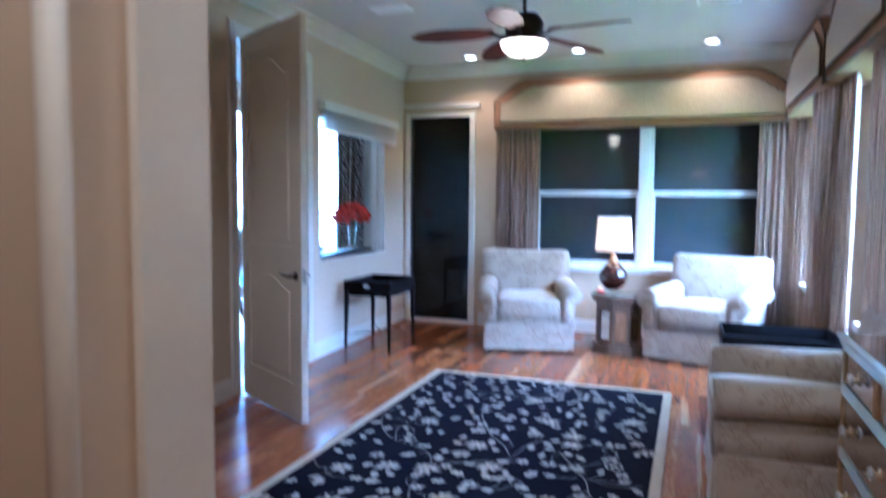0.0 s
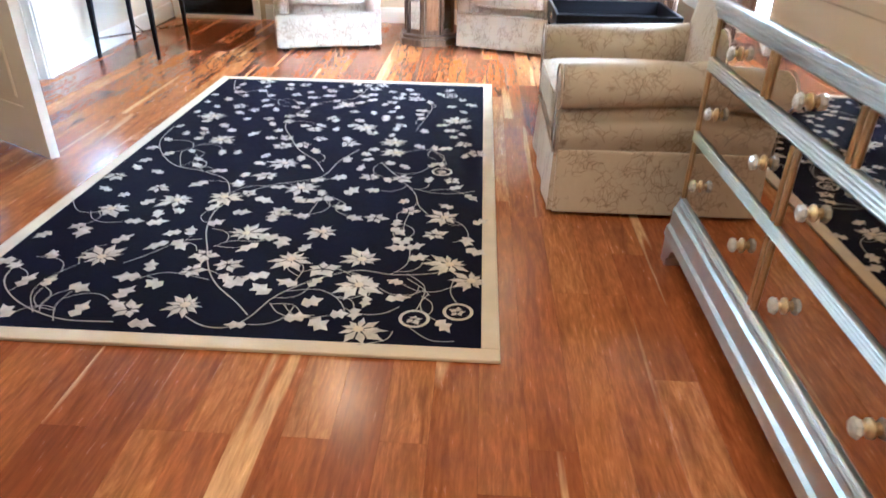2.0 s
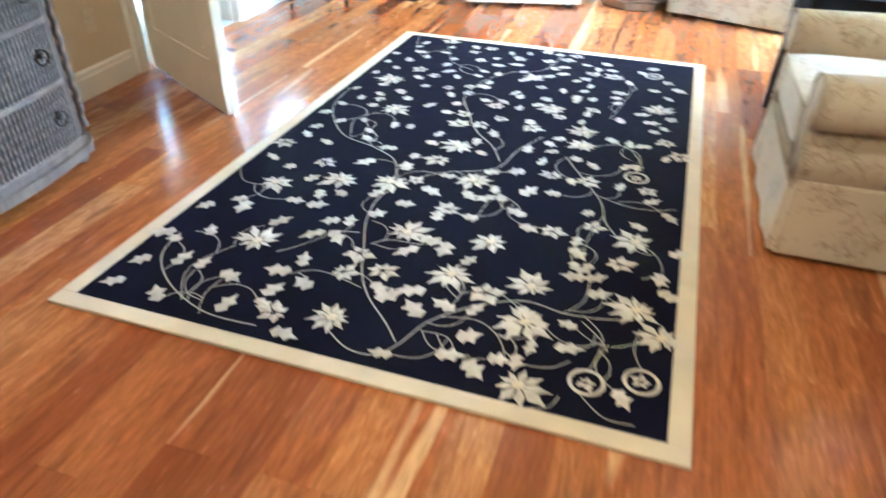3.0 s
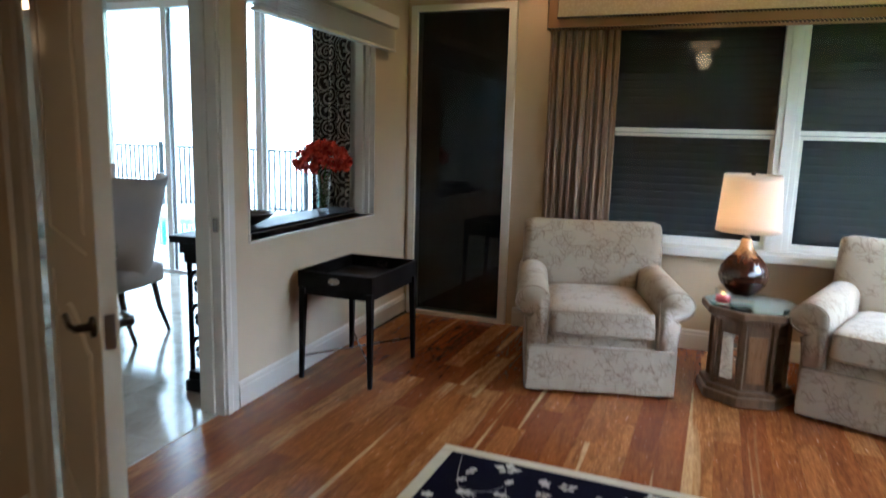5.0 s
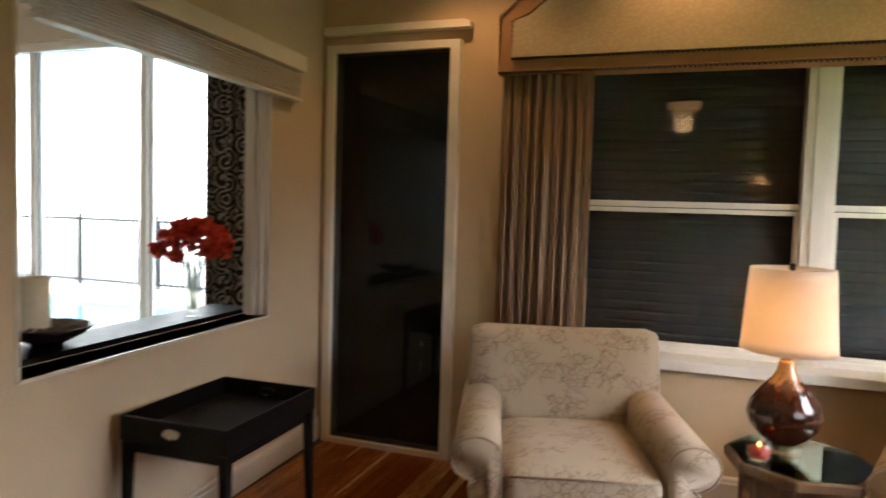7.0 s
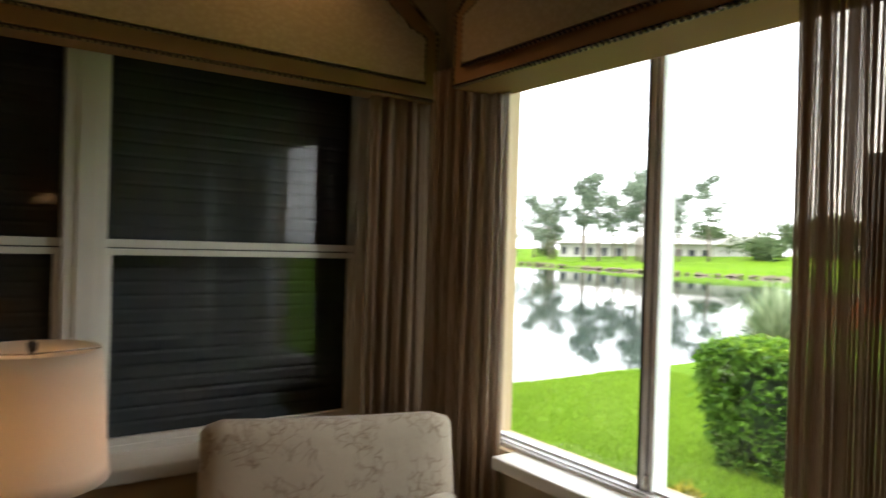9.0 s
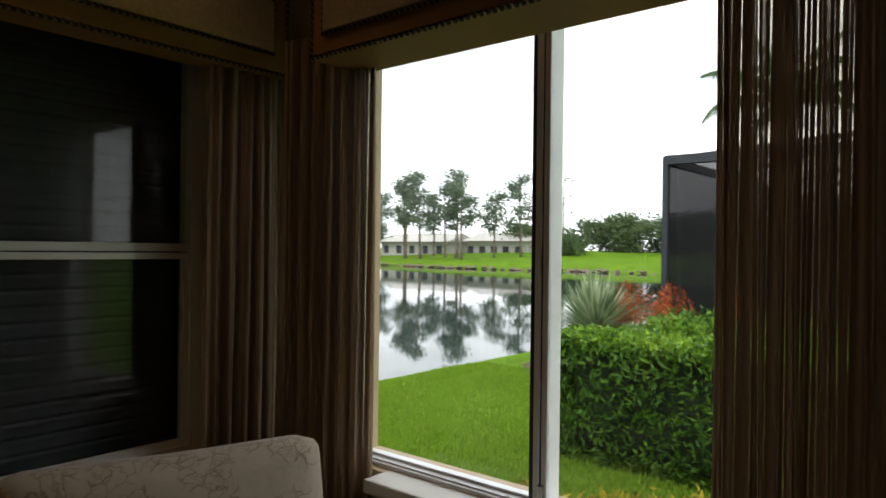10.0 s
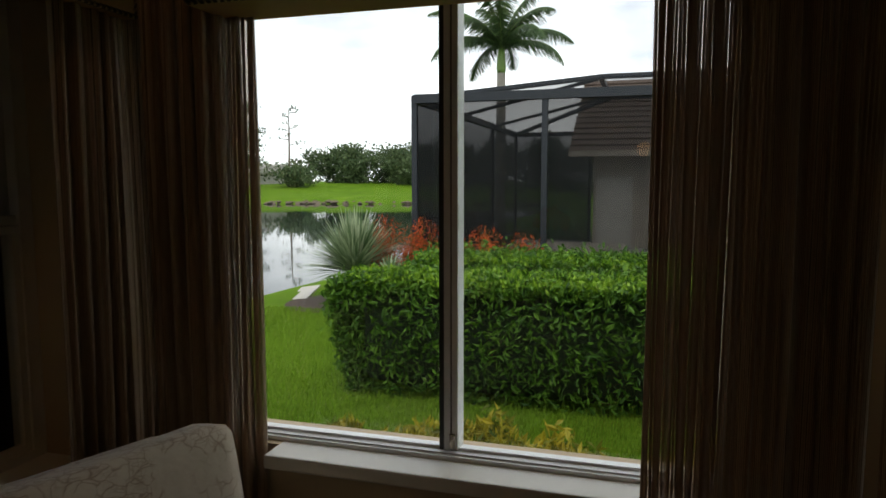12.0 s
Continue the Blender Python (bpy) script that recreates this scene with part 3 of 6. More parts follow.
part("door_stop", boxes((-0.09, -0.05, d1 - 0.035, d1 - 0.02, 0, dz - 0.02), (-0.09, -0.05, d0 + 0.02, d0 + 0.035, 0, dz - 0.02)), WHITE, casing)
part("strike_plate", box(-0.036, -0.006, d1 - 0.0235, d1 - 0.019, 0.965, 1.035, 0.002), METAL, casing, "nickel strike plate")
# cased opening the walker comes through
o0, o1 = OPEN[0], OPEN[1]
oc = setting("opening_casing", boxes((o0, o1, -6.86, -6.69, 2.6, 2.618)), DOORP, "cream painted lining of a wide opening", "casing")
part("jamb_lining", boxes((o0, o0 + 0.018, -6.86, -6.69, 0, 2.599)), DOORP, oc)
part("jamb_lining", boxes((o1 - 0.018, o1, -6.86, -6.69, 0, 2.599)), DOORP, oc)
part("corner_bead", lathe([(0.022, 0), (0.022, 2.6)], 12, o0 + 0.002, -7.000), DOORP, oc)
part("casing_board", box(o0 - 0.09, o0 + 0.012, -6.705, -6.684, 0, 2.7, 0.006), DOORP, oc)
part("casing_board", box(o1 - 0.012, o1 + 0.09, -6.705, -6.684, 0, 2.7, 0.006), DOORP, oc)

# ---- open door ----
door = thing("door_1", WEST @ pose(0.05, d0 + 0.035, 0.012, 0, 0, -33.2), "cream painted panelled door standing open into the room", "door", "", "structure")
DW, DH, DT = 0.92, 2.575, 0.044
leaf = bmesh.new()
cuboid(leaf, 0, DW, -DT / 2 + 0.008, DT / 2 - 0.008, 0, DH)
leaf = join(leaf, *[boxes(b) for s in (1, -1) for b in (
    (0, 0.13, min(s * 0.014, s * DT / 2), max(s * 0.014, s * DT / 2), 0, DH), (DW - 0.13, DW, min(s * 0.014, s * DT / 2), max(s * 0.014, s * DT / 2), 0, DH),
    (0.13, DW - 0.13, min(s * 0.014, s * DT / 2), max(s * 0.014, s * DT / 2), 0, 0.24), (0.13, DW - 0.13, min(s * 0.014, s * DT / 2), max(s * 0.014, s * DT / 2), 0.98, 1.12),
    (0.13, DW - 0.13, min(s * 0.014, s * DT / 2), max(s * 0.014, s * DT / 2), 2.42, DH))])
part("leaf", leaf, DOORP, door)


def arch_panel(x0, x1, z0, z1, rise, y0, y1):
    pts = [(x0, z0), (x1, z0)]
    for i in range(13):
        u = i / 12
        pts.append((x1 + (x0 - x1) * u, z1 + rise * (0.5 - 0.5 * math.cos(2 * math.pi * u))))
    bm = prism(pts, "y", y0, y1)
    bmesh.ops.bevel(bm, geom=[e for e in bm.edges if abs(e.verts[0].co.y - e.verts[1].co.y) < 1e-5], offset=0.006, segments=1, affect="EDGES")
    return bm


for s in (1, -1):
    for z0, z1, rise in ((0.28, 0.84, 0.08), (1.17, 2.24, 0.12)):
        part("panel", arch_panel(0.175, DW - 0.175, z0, z1, rise, *sorted((s * 0.010, s * (DT / 2 + 0.001)))), DOORP, door)
for s in (1, -1):
    h = part("lever_handle", join(lathe([(0.028, 0), (0.028, 0.010), (0.012, 0.014), (0.010, 0.05)], 16), tube([(0, 0, 0.045), (-0.04, 0, 0.052), (-0.125, 0.006, 0.050)], 0.009, 8)), BRONZE, door, "dark bronze lever handle")
    h.matrix_local = pose(DW - 0.07, s * DT / 2, 0.945, 90 * -s, 0, 0) @ Matrix.Diagonal((1, 1, 1, 1))
part("latch_plate", box(DW - 0.001, DW + 0.002, -0.013, 0.013, 0.90, 0.99, 0.001), METAL, door)
part("deadbolt_plate", lathe([(0.027, 0), (0.027, 0.012), (0.014, 0.018), (0, 0.018)], 16), METAL, door).matrix_local = pose(DW - 0.07, DT / 2, 1.14, -90, 0, 0)
for z in (0.25, 0.95, 1.62, 2.30):
    part("hinge", join(lathe([(0.009, z), (0.009, z + 0.11)], 10, -0.008, DT / 2), boxes((-0.004, 0.0, -0.02, DT / 2, z, z + 0.11))), BRONZE, door, "dark bronze hinge")

# ---- pass-through window and its blind ----
p0, p1, pz0, pz1 = PASS
pw = setting("window_1", boxes((-0.15, 0.006, p0 - 0.0, p0 + 0.012, pz0, pz1), (-0.15, 0.006, p1 - 0.012, p1, pz0, pz1), (-0.15, 0.012, p0, p1, pz0 - 0.012, pz0)), WHITE, "white trimmed pass-through opening to the dining room", "window", WEST)
part("window_frame", boxes((-0.11, -0.07, p1 - 0.05, p1 - 0.012, pz0, pz1), (-0.06, -0.03, p1 - 0.03, p1 - 0.012, pz0, pz1)), WHITE, pw)
blind = thing("window_blind", WEST @ pose(0.004, 0, 0), "raised white slatted blind with a valance board", "blind")
part("valance_board", box(0.0, 0.072, -2.20, -0.40, 2.245, 2.335, 0.006), WHITE, blind)
for i in range(9):
    part("slat", box(0.008, 0.062, -2.16, -0.43, 2.225 - 0.0145 * i - 0.006, 2.225 - 0.0145 * i, 0.002, 1), WHITE, blind)
part("bottom_rail", box(0.006, 0.064, -2.16, -0.43, 2.075, 2.094, 0.004), WHITE, blind)
part("tilt_wand", tube([(0.066, -2.0, 2.24), (0.067, -2.0, 2.05)], 0.003, 6), WHITE, blind)

# ---- dark glazed door in the north wall ----
gd = thing("door_2", pose(-0.01, YN - 0.02, 0), "narrow glazed door of dark tinted glass in a white frame", "door", "", "structure")
part("door_frame", boxes((-0.085, -0.034, -0.02, 0.10, 0, 2.47), (0.715, 0.775, -0.02, 0.10, 0, 2.47), (-0.034, 0.715, -0.02, 0.10, 2.425, 2.47), (-0.034, 0.715, -0.02, 0.10, 0, 0.03)), WHITE, gd)
part("pane", box(-0.034, 0.715, 0.012, 0.018, 0.03, 2.425), DARKGLASS, gd, "dark glass pane")
part("shutter", box(-0.034, 0.715, 0.10, 0.115, 0.0, 2.44), BRONZEALU, gd, "closed dark shutter behind the glass")
part("head_casing", prism([(-0.10, 2.53), (0.84, 2.53), (0.84, 2.56), (0.80, 2.575), (-0.10, 2.575)], "y", -0.045, 0.018), WHITE, gd)

# ---- north window: two double-hung units behind a closed roll shutter ----
nw = thing("window_2", pose(0, 0, 0), "wide white double-hung window with closed grey shutters outside", "window", "", "structure")
x0, x1, z0, z1 = NWIN
part("window_frame", boxes((x0, x0 + 0.05, -0.04, 0.05, z0, z1), (x1 - 0.05, x1, -0.04, 0.05, z0, z1), (x0 + 0.05, x1 - 0.05, -0.04, 0.05, z1 - 0.05, z1), (x0 + 0.05, x1 - 0.05, -0.04, 0.05, z0, z0 + 0.03)), WHITE, nw)
part("mullion", join(box(2.585, 2.735, -0.075, 0.05, z0, z1, 0.004), box(2.625, 2.695, -0.088, -0.075, z0, z1, 0.004)), WHITE, nw)
part("window_sill", box(x0 - 0.05, x1 + 0.05, -0.255, -0.03, z0 - 0.055, z0 + 0.001, 0.008), WHITE, nw)
for a, b in ((1.47, 2.585), (2.735, 3.81)):
    part("sash_rail", join(box(a, b, -0.035, 0.015, 1.510, 1.535, 0.003), box(a, b, -0.025, 0.015, 1.540, 1.572, 0.003)), WHITE, nw)
    part("sash_stile", boxes((a, a + 0.025, -0.03, 0.0, 0.765, 1.51), (b - 0.025, b, -0.03, 0.0, 0.765, 1.51), (a + 0.025, b - 0.025, -0.03, 0.0, 0.765, 0.79)), WHITE, nw)
    part("pane", box(a, b, -0.012, -0.008, 0.765, 1.51), COATED, nw)
    part("pane", box(a, b, 0.004, 0.008, 1.57, 2.37), COATED, nw)
    slat = mesh_of("slat", prism([(0.105, 0.0), (0.102, 0.012), (0.102, 0.046), (0.105, 0.0575), (0.115, 0.0575), (0.115, 0.0)], "x", a - 0.02, b + 0.02), SLAT)
    for i in range(30):
        part("shutter_slat", slat, SLAT, nw).location = (0, 0, 0.70 + 0.058 * i)
# unseen backing sheet and edge strips, added to stop sky leaking past the slats
part("shutter_guide", boxes((x0 - 0.12, x0 + 0.02, 0.091, 0.14, 0.7, 2.5), (x1 - 0.02, x1 + 0.12, 0.091, 0.14, 0.7, 2.5), (x0 - 0.12, x1 + 0.12, 0.1201, 0.139, 0.7, 2.5)), SLAT, nw)

# ---- east windows: sliding panes that look onto the garden ----


def slider_window(name, y0, y1, z0, z1, ym, label):
    w = thing(name, pose(0, 0, 0), label, "window", "", "structure")
    part("window_frame", boxes((4.24, 4.33, y0, y0 + 0.03, z0, z1), (4.24, 4.33, y1 - 0.03, y1, z0, z1), (4.24, 4.33, y0 + 0.03, y1 - 0.03, z1 - 0.05, z1), (4.24, 4.33, y0 + 0.03, y1 - 0.03, z0, z0 + 0.022)), ALU, w)
    part("sill_track", boxes((4.225, 4.24, y0, y1, z0, z0 + 0.015), (4.27, 4.276, y0 + 0.03, y1 - 0.03, z0 + 0.022, z0 + 0.032)), ALU, w)
    part("meeting_stile", box(4.262, 4.345, ym - 0.036, ym - 0.014, z0 + 0.022, z1 - 0.05, 0.003), ALU, w)
    # dark strip that paints the shade in the groove between the stiles
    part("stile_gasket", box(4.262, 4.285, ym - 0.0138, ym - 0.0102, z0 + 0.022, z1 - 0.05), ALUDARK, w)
    part("meeting_stile", box(4.255, 4.335, ym - 0.010, ym + 0.012, z0 + 0.022, z1 - 0.05, 0.003), ALU, w)
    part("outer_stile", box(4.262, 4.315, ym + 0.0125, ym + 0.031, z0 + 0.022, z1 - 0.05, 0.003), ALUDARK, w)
    part("latch", box(4.25, 4.262, ym - 0.028, ym - 0.008, z0 + 0.03, z0 + 0.085, 0.003), METAL, w)
    part("pane", box(4.272, 4.276, y0 + 0.03, ym - 0.036, z0 + 0.022, z1 - 0.05), CLEAR, w)
    part("pane", box(4.298, 4.302, ym + 0.031, y1 - 0.03, z0 + 0.022, z1 - 0.05), CLEAR, w)
    part("window_sill", box(4.085, 4.245, y0 - 0.04, y1 - 0.26, z0 - 0.05, z0 + 0.001, 0.008), WHITE, w)
    return w


slider_window("window_3", *EWIN1, -1.388, "aluminium sliding window overlooking a lawn and lake")
slider_window("window_4", *EWIN2, -3.34, "aluminium sliding window behind half-drawn curtains")


def curtain(name, length, z0, z1, m, folds, depth, material, label, group, cat="curtain", seed=0):
    """Hanging pleated cloth along local x, folds towards -y."""
    rnd = random.Random(seed)
    nx, nz = folds * 10, 14
    ph = [rnd.uniform(-0.7, 0.7) for _ in range(6)]
    bm = bmesh.new()
    uv = bm.loops.layers.uv.new("UVMap")
    rows = []
    arc = [0.0]
    for j in range(nz + 1):
        v = j / nz
        row = []
        for i in range(nx + 1):
            u = i / nx
            a = 2 * math.pi * folds * u
            y = depth * (0.5 * math.sin(a + 0.6 * math.sin(3 * u * 2 + ph[0])) + 0.22 * math.sin(2.3 * a + ph[1] + v)) * (0.75 + 0.25 * (1 - v)) + 0.01 * math.sin(4 * v + ph[2] + 5 * u)
            y *= min(1.0, 0.25 + min(u, 1 - u) * length / 0.09)
            x = u * length + 0.007 * math.sin(a * 1.0 + 3 * v + ph[3])
            row.append(bm.verts.new((x, y, z0 + (z1 - z0) * v)))
        rows.append(row)
    for i in range(nx):
        arc.append(arc[-1] + (rows[5][i + 1].co - rows[5][i].co).length)
    for j in range(nz):
        for i in range(nx):
            f = bm.faces.new((rows[j][i], rows[j][i + 1], rows[j + 1][i + 1], rows[j + 1][i]))
            f.smooth = True
            for lp, (ii, jj) in zip(f.loops, ((i, j), (i + 1, j), (i + 1, j + 1), (i, j + 1))):
                lp[uv].uv = (arc[ii], z0 + (z1 - z0) * jj / nz)
    ob = part(name, bm, material)
    ob.matrix_world = m
    mod = ob.modifiers.new("cloth", "SOLIDIFY")
    mod.thickness = 0.003
    return tagged(ob, label, cat, group)


CL = "floor-length tan and brown striped pleated curtain"
curtain("curtain", 0.50, 0.03, 2.36, pose(1.03, -0.275, 0), 9, 0.055, CURT, CL + " beside a window", "striped curtains", seed=1)
curtain("curtain", 0.40, 0.03, 2.36, pose(3.74, -0.275, 0), 7, 0.055, CURT, CL + " in a room corner", "striped curtains", seed=2)
curtain("curtain", 0.37, 0.03, 2.36, pose(3.99, -0.40, 0, 0, 0, -64), 7, 0.055, CURT, CL + " in a room corner", "striped curtains", seed=3)
curtain("curtain", 0.58, 0.03, 2.36, pose(3.965, -2.035, 0, 0, 0, -81), 8, 0.06, CURT, CL + " between two windows", "striped curtains", seed=4)
curtain("curtain", 0.34, 0.03, 2.36, pose(4.05, -2.64, 0, 0, 0, -90), 6, 0.055, CURT, CL + " between two windows", "striped curtains", seed=5)
curtain("curtain", 0.74, 0.03, 2.36, pose(4.05, -3.42, 0, 0, 0, -90), 11, 0.055, CURT, CL + " beside a window", "striped curtains", seed=6)


def valance(name, m, length, label, d=0.17):
    """An upholstered pelmet with cut shoulders, a padded field and corded edges; local x along, -y to the room."""
    v = thing(name, m, label, "valance", "upholstered valances")
    z0, z1, c = 2.24, 2.78, 0.36

    def outline(i):
        zc = 2.55
        up = [(c * u, zc + (z1 - zc) * (1.35 * u - 0.35 * u * u * u)) for u in (0.25, 0.5, 0.75)]
        pts = [(0, z0), (length, z0), (length, zc)] + [(length - x, z) for x, z in up] + [(length - c, z1), (c, z1)] + [(x, z) for x, z in reversed(up)] + [(0, zc)]
        cx, cz = length / 2, 2.48
        out = []
        for x, z in pts:
            sx = i if x < cx else -i
            sz = i if z < cz else -i
            if abs(x - cx) > length / 2 - 1e-6 and abs(z - zc) < 1e-6:
                sz = -i * 0.4
            out.append((x + sx, z + sz))
        return out
    part("board", prism(outline(0), "y", -d + 0.012, 0.0), VALTRIM, v)
    bm = prism(outline(0.075), "y", -d - 0.012, -d + 0.011)
    bmesh.ops.bevel(bm, geom=[e for e in bm.edges if abs(e.verts[0].co.y - e.verts[1].co.y) < 1e-5], offset=0.009, segments=2, affect="EDGES")
    part("padded_field", bm, VAL, v, "woven beige padded panel")
    part("cord", tube([(x, -d - 0.004, z) for x, z in outline(0.075)], 0.007, 6, True), ROPE, v, "twisted brown and tan cord")
    part("cord", tube([(x, -d + 0.008, z) for x, z in outline(0.004)], 0.009, 6, True), ROPE, v, "twisted brown and tan cord")
    return v


VL = "beige upholstered valance with twisted cord"
valance("valance", pose(1.02, YN - 0.001, 0), 3.03, VL + " above a wide window", 0.145)
valance("valance", pose(XE - 0.001, -0.62, 0, 0, 0, -90), 1.90, VL + " above a garden window", 0.26)
valance("valance", pose(XE - 0.001, -2.60, 0, 0, 0, -90), 1.55, VL + " above the second window", 0.26)

# ---- ceiling fittings ----
for lx, ly in ((0.83, -0.62), (1.99, -0.62), (3.27, -0.62), (1.0, -5.95), (3.3, -5.95)):
    r = thing("recessed_light", pose(lx, ly, H), "round white recessed ceiling light, lit", "ceiling light", "recessed lights")
    part("trim_ring", lathe([(0.062, -0.002), (0.062, -0.008), (0.095, -0.010), (0.100, -0.001)], 28), WHITE, r)
    part("lens", lathe([(0.0, -0.006), (0.060, -0.006), (0.060, -0.002)], 24), BULB, r, "glowing lens")
for lx in (2.5, 3.6):
    r = thing("recessed_light", pose(lx, -7.7, H), "round white recessed light in a hallway ceiling", "ceiling light", "recessed lights")
    part("trim_ring", lathe([(0.062, -0.002), (0.062, -0.008), (0.095, -0.010), (0.100, -0.001)], 28), WHITE, r)
    part("lens", lathe([(0.0, -0.006), (0.060, -0.006), (0.060, -0.002)], 24), BULB, r, "glowing lens")
for lx, ly in ((0.79, -2.6), (3.28, -2.05)):
    r = thing("ceiling_vent", pose(lx, ly, H), "white louvred ceiling vent", "vent", "ceiling vents")
    part("frame", boxes((-0.16, 0.16, -0.10, -0.08, -0.012, 0), (-0.16, 0.16, 0.08, 0.10, -0.012, 0), (-0.16, -0.14, -0.08, 0.08, -0.012, 0), (0.14, 0.16, -0.08, 0.08, -0.012, 0)), ALU, r)
    for i in range(7):
        part("louvre", box(-0.14, 0.14, -0.07 + 0.022 * i, -0.058 + 0.022 * i, -0.010, -0.002), ALU, r)

fan = thing("ceiling_fan", pose(1.98, -2.94, 0), "dark mahogany ceiling fan with a glowing bowl light", "ceiling fan")
part("canopy", lathe([(0.0, H), (0.075, H), (0.06, H - 0.05), (0.02, H - 0.07)], 24), BRONZE, fan)
part("downrod", lathe([(0.014, H - 0.3), (0.014, H - 0.05)], 10), BRONZE, fan)
part("motor", lathe([(0.02, 2.78), (0.10, 2.76), (0.14, 2.70), (0.13, 2.62), (0.07, 2.585), (0.06, 2.56)], 28), BRONZE, fan)
part("light_kit", lathe([(0.06, 2.585), (0.17, 2.578), (0.175, 2.562), (0.06, 2.556)], 24), BRONZE, fan)
part("bowl", lathe([(0.168, 2.560), (0.155, 2.525), (0.11, 2.488), (0.04, 2.472), (0.0, 2.470)], 28), ALAB, fan, "glowing alabaster glass bowl")
part("finial", lathe([(0.0, 2.435), (0.014, 2.445), (0.010, 2.465), (0.02, 2.474)], 12), BRONZE, fan)
blade_pts = [(0.22, -0.05), (0.38, -0.085), (0.60, -0.095), (0.74, -0.065), (0.80, 0.0), (0.74, 0.065), (0.60, 0.095), (0.38, 0.085), (0.22, 0.05)]
blade = mesh_of("blade", prism(blade_pts, "z", -0.005, 0.005), FANW)
iron = mesh_of("iron", join(tube([(0.10, 0, -0.02), (0.16, 0, -0.035), (0.24, 0, -0.012)], 0.012, 8), boxes((0.22, 0.30, -0.03, 0.03, -0.014, -0.006))), BRONZE)
for k in range(5):
    b = part("blade", blade, FANW, fan)
    b.matrix_local = pose(0, 0, 2.64, 0, 0, 72 * k + 54) @ pose(0, 0, 0, 11, 3, 0)
    part("blade_arm", iron, BRONZE, fan).matrix_local = pose(0, 0, 2.64, 0, 0, 72 * k + 54)

# ---- armchairs ----


def armchair(m, label):
    """Skirted club chair with rolled arms; front at local y 0, width 0.87."""
    c = thing("armchair", m, label, "armchair", "club chairs")
    sk = prism([(-0.405, 0.0), (0.405, 0.0), (0.395, 0.89), (-0.395, 0.89)], "z", 0.025, 0.285)
    bmesh.ops.subdivide_edges(sk, edges=[e for e in sk.edges if e.calc_length() > 0.5], cuts=14)
    for v in sk.verts:
        if v.co.z < 0.1:
            v.co.x *= 1.035
            v.co.y += -0.012 if v.co.y < 0.4 else 0.01
            v.co.y += 0.006 * math.sin(v.co.x * 21)
    bmesh.ops.recalc_face_normals(sk, faces=sk.faces)
    part("skirt", sk, UPHOL, c, "gathered skirt with corner pleats")
    for s in (-1, 1):
        part("pleat", box(min(s * 0.405, s * 0.432), max(s * 0.405, s * 0.432), 0.012, 0.88, 0.02, 0.30, 0.008), UPHOL, c)
    part("skirt_welt", tube([(-0.41, -0.004, 0.287), (0.41, -0.004, 0.287)], 0.005, 6), PIPING, c)
    part("frame", rbox(0, 0.50, 0.32, 0.32, 0.46, 0.10, 0.03), UPHOL, c)
    part("seat_cushion", rbox(0, 0.355, 0.43, 0.300, 0.370, 0.082, 0.035, 0.028), UPHOL, c)
    for z in (0.365, 0.497):
        part("piping", tube([(-0.285, -0.008, z), (0.0, -0.014, z + (0.004 if z > 0.4 else 0)), (0.285, -0.008, z)], 0.005, 6), PIPING, c)
    lean = pose(0, 0.70, 0.47, -13, 0, 0)
    part("back_rest", rbox(0, 0.20, 0.22, 0.40, 0.075, 0.245, 0.06, 0, 7, lean), UPHOL, c)
    bc = rbox(0, 0.05, 0.235, 0.462, 0.095, 0.250, 0.06, 0.012, 9)
    for v in bc.verts:
        if v.co.z < 0.16:
            k = 0.67 if v.co.z < 0.10 else 0.67 + 0.33 * (v.co.z - 0.10) / 0.06
            v.co.x *= k
    for v in bc.verts:
        u = v.co.x / 0.462
        if v.co.z > 0.30:
            v.co.z -= 0.018 * (1 - u * u)
        v.co.y -= 0.035 * max(0.0, 1 - u * u) * max(0.0, 1 - ((v.co.z - 0.24) / 0.25) ** 2) * (1 if v.co.y < 0.05 else 0)
    bc.transform(lean)
    part("back_cushion", bc, UPHOL, c, "loose T-shaped back cushion")
    loop = [(-0.432, -0.005, 0.455), (0.432, -0.005, 0.455), (0.450, -0.005, 0.42), (0.450, -0.005, 0.19), (0.29, -0.02, 0.12), (0.288, -0.02, 0.03), (-0.288, -0.02, 0.03), (-0.29, -0.02, 0.12), (-0.450, -0.005, 0.19), (-0.450, -0.005, 0.42)]
    part("piping", tube([lean @ Vector(p) for p in loop], 0.005, 6, True), PIPING, c)
    for s in (-1, 1):
        roll = []
        prof = [(0.31, 0.27), (0.31, 0.53)]
        for i in range(17):
            a = math.radians(165 - i * (255 / 16))
            prof.append((0.405 + 0.098 * math.cos(a), 0.555 + 0.085 * math.sin(a)))
        prof += [(0.435, 0.45), (0.425, 0.27)]
        arm = prism([(s * x, z) for x, z in prof], "y", 0.0, 0.88)
        for v in arm.verts:
            if v.co.y > 0.4:
                v.co.z += 0.035
                v.co.x += -s * 0.02
        bmesh.ops.bevel(arm, geom=[e for e in arm.edges if abs(e.verts[0].co.y - e.verts[1].co.y) < 1e-5], offset=0.012, segments=2, affect="EDGES")
        part("arm", smooth(arm), UPHOL, c, "rolled arm")
        part("arm_welt", tube([(s * x, -0.003, z) for x, z in [(0.318, 0.30)] + prof[1:-1] + [(0.42, 0.30)]], 0.0045, 6), PIPING, c)
    for x in (-0.36, 0.36):
        for y in (0.06, 0.82):
            part("foot", box(x - 0.025, x + 0.025, y - 0.025, y + 0.025, 0, 0.06), DARKW, c)
    return c


AC = "cream armchair with brown coral print"
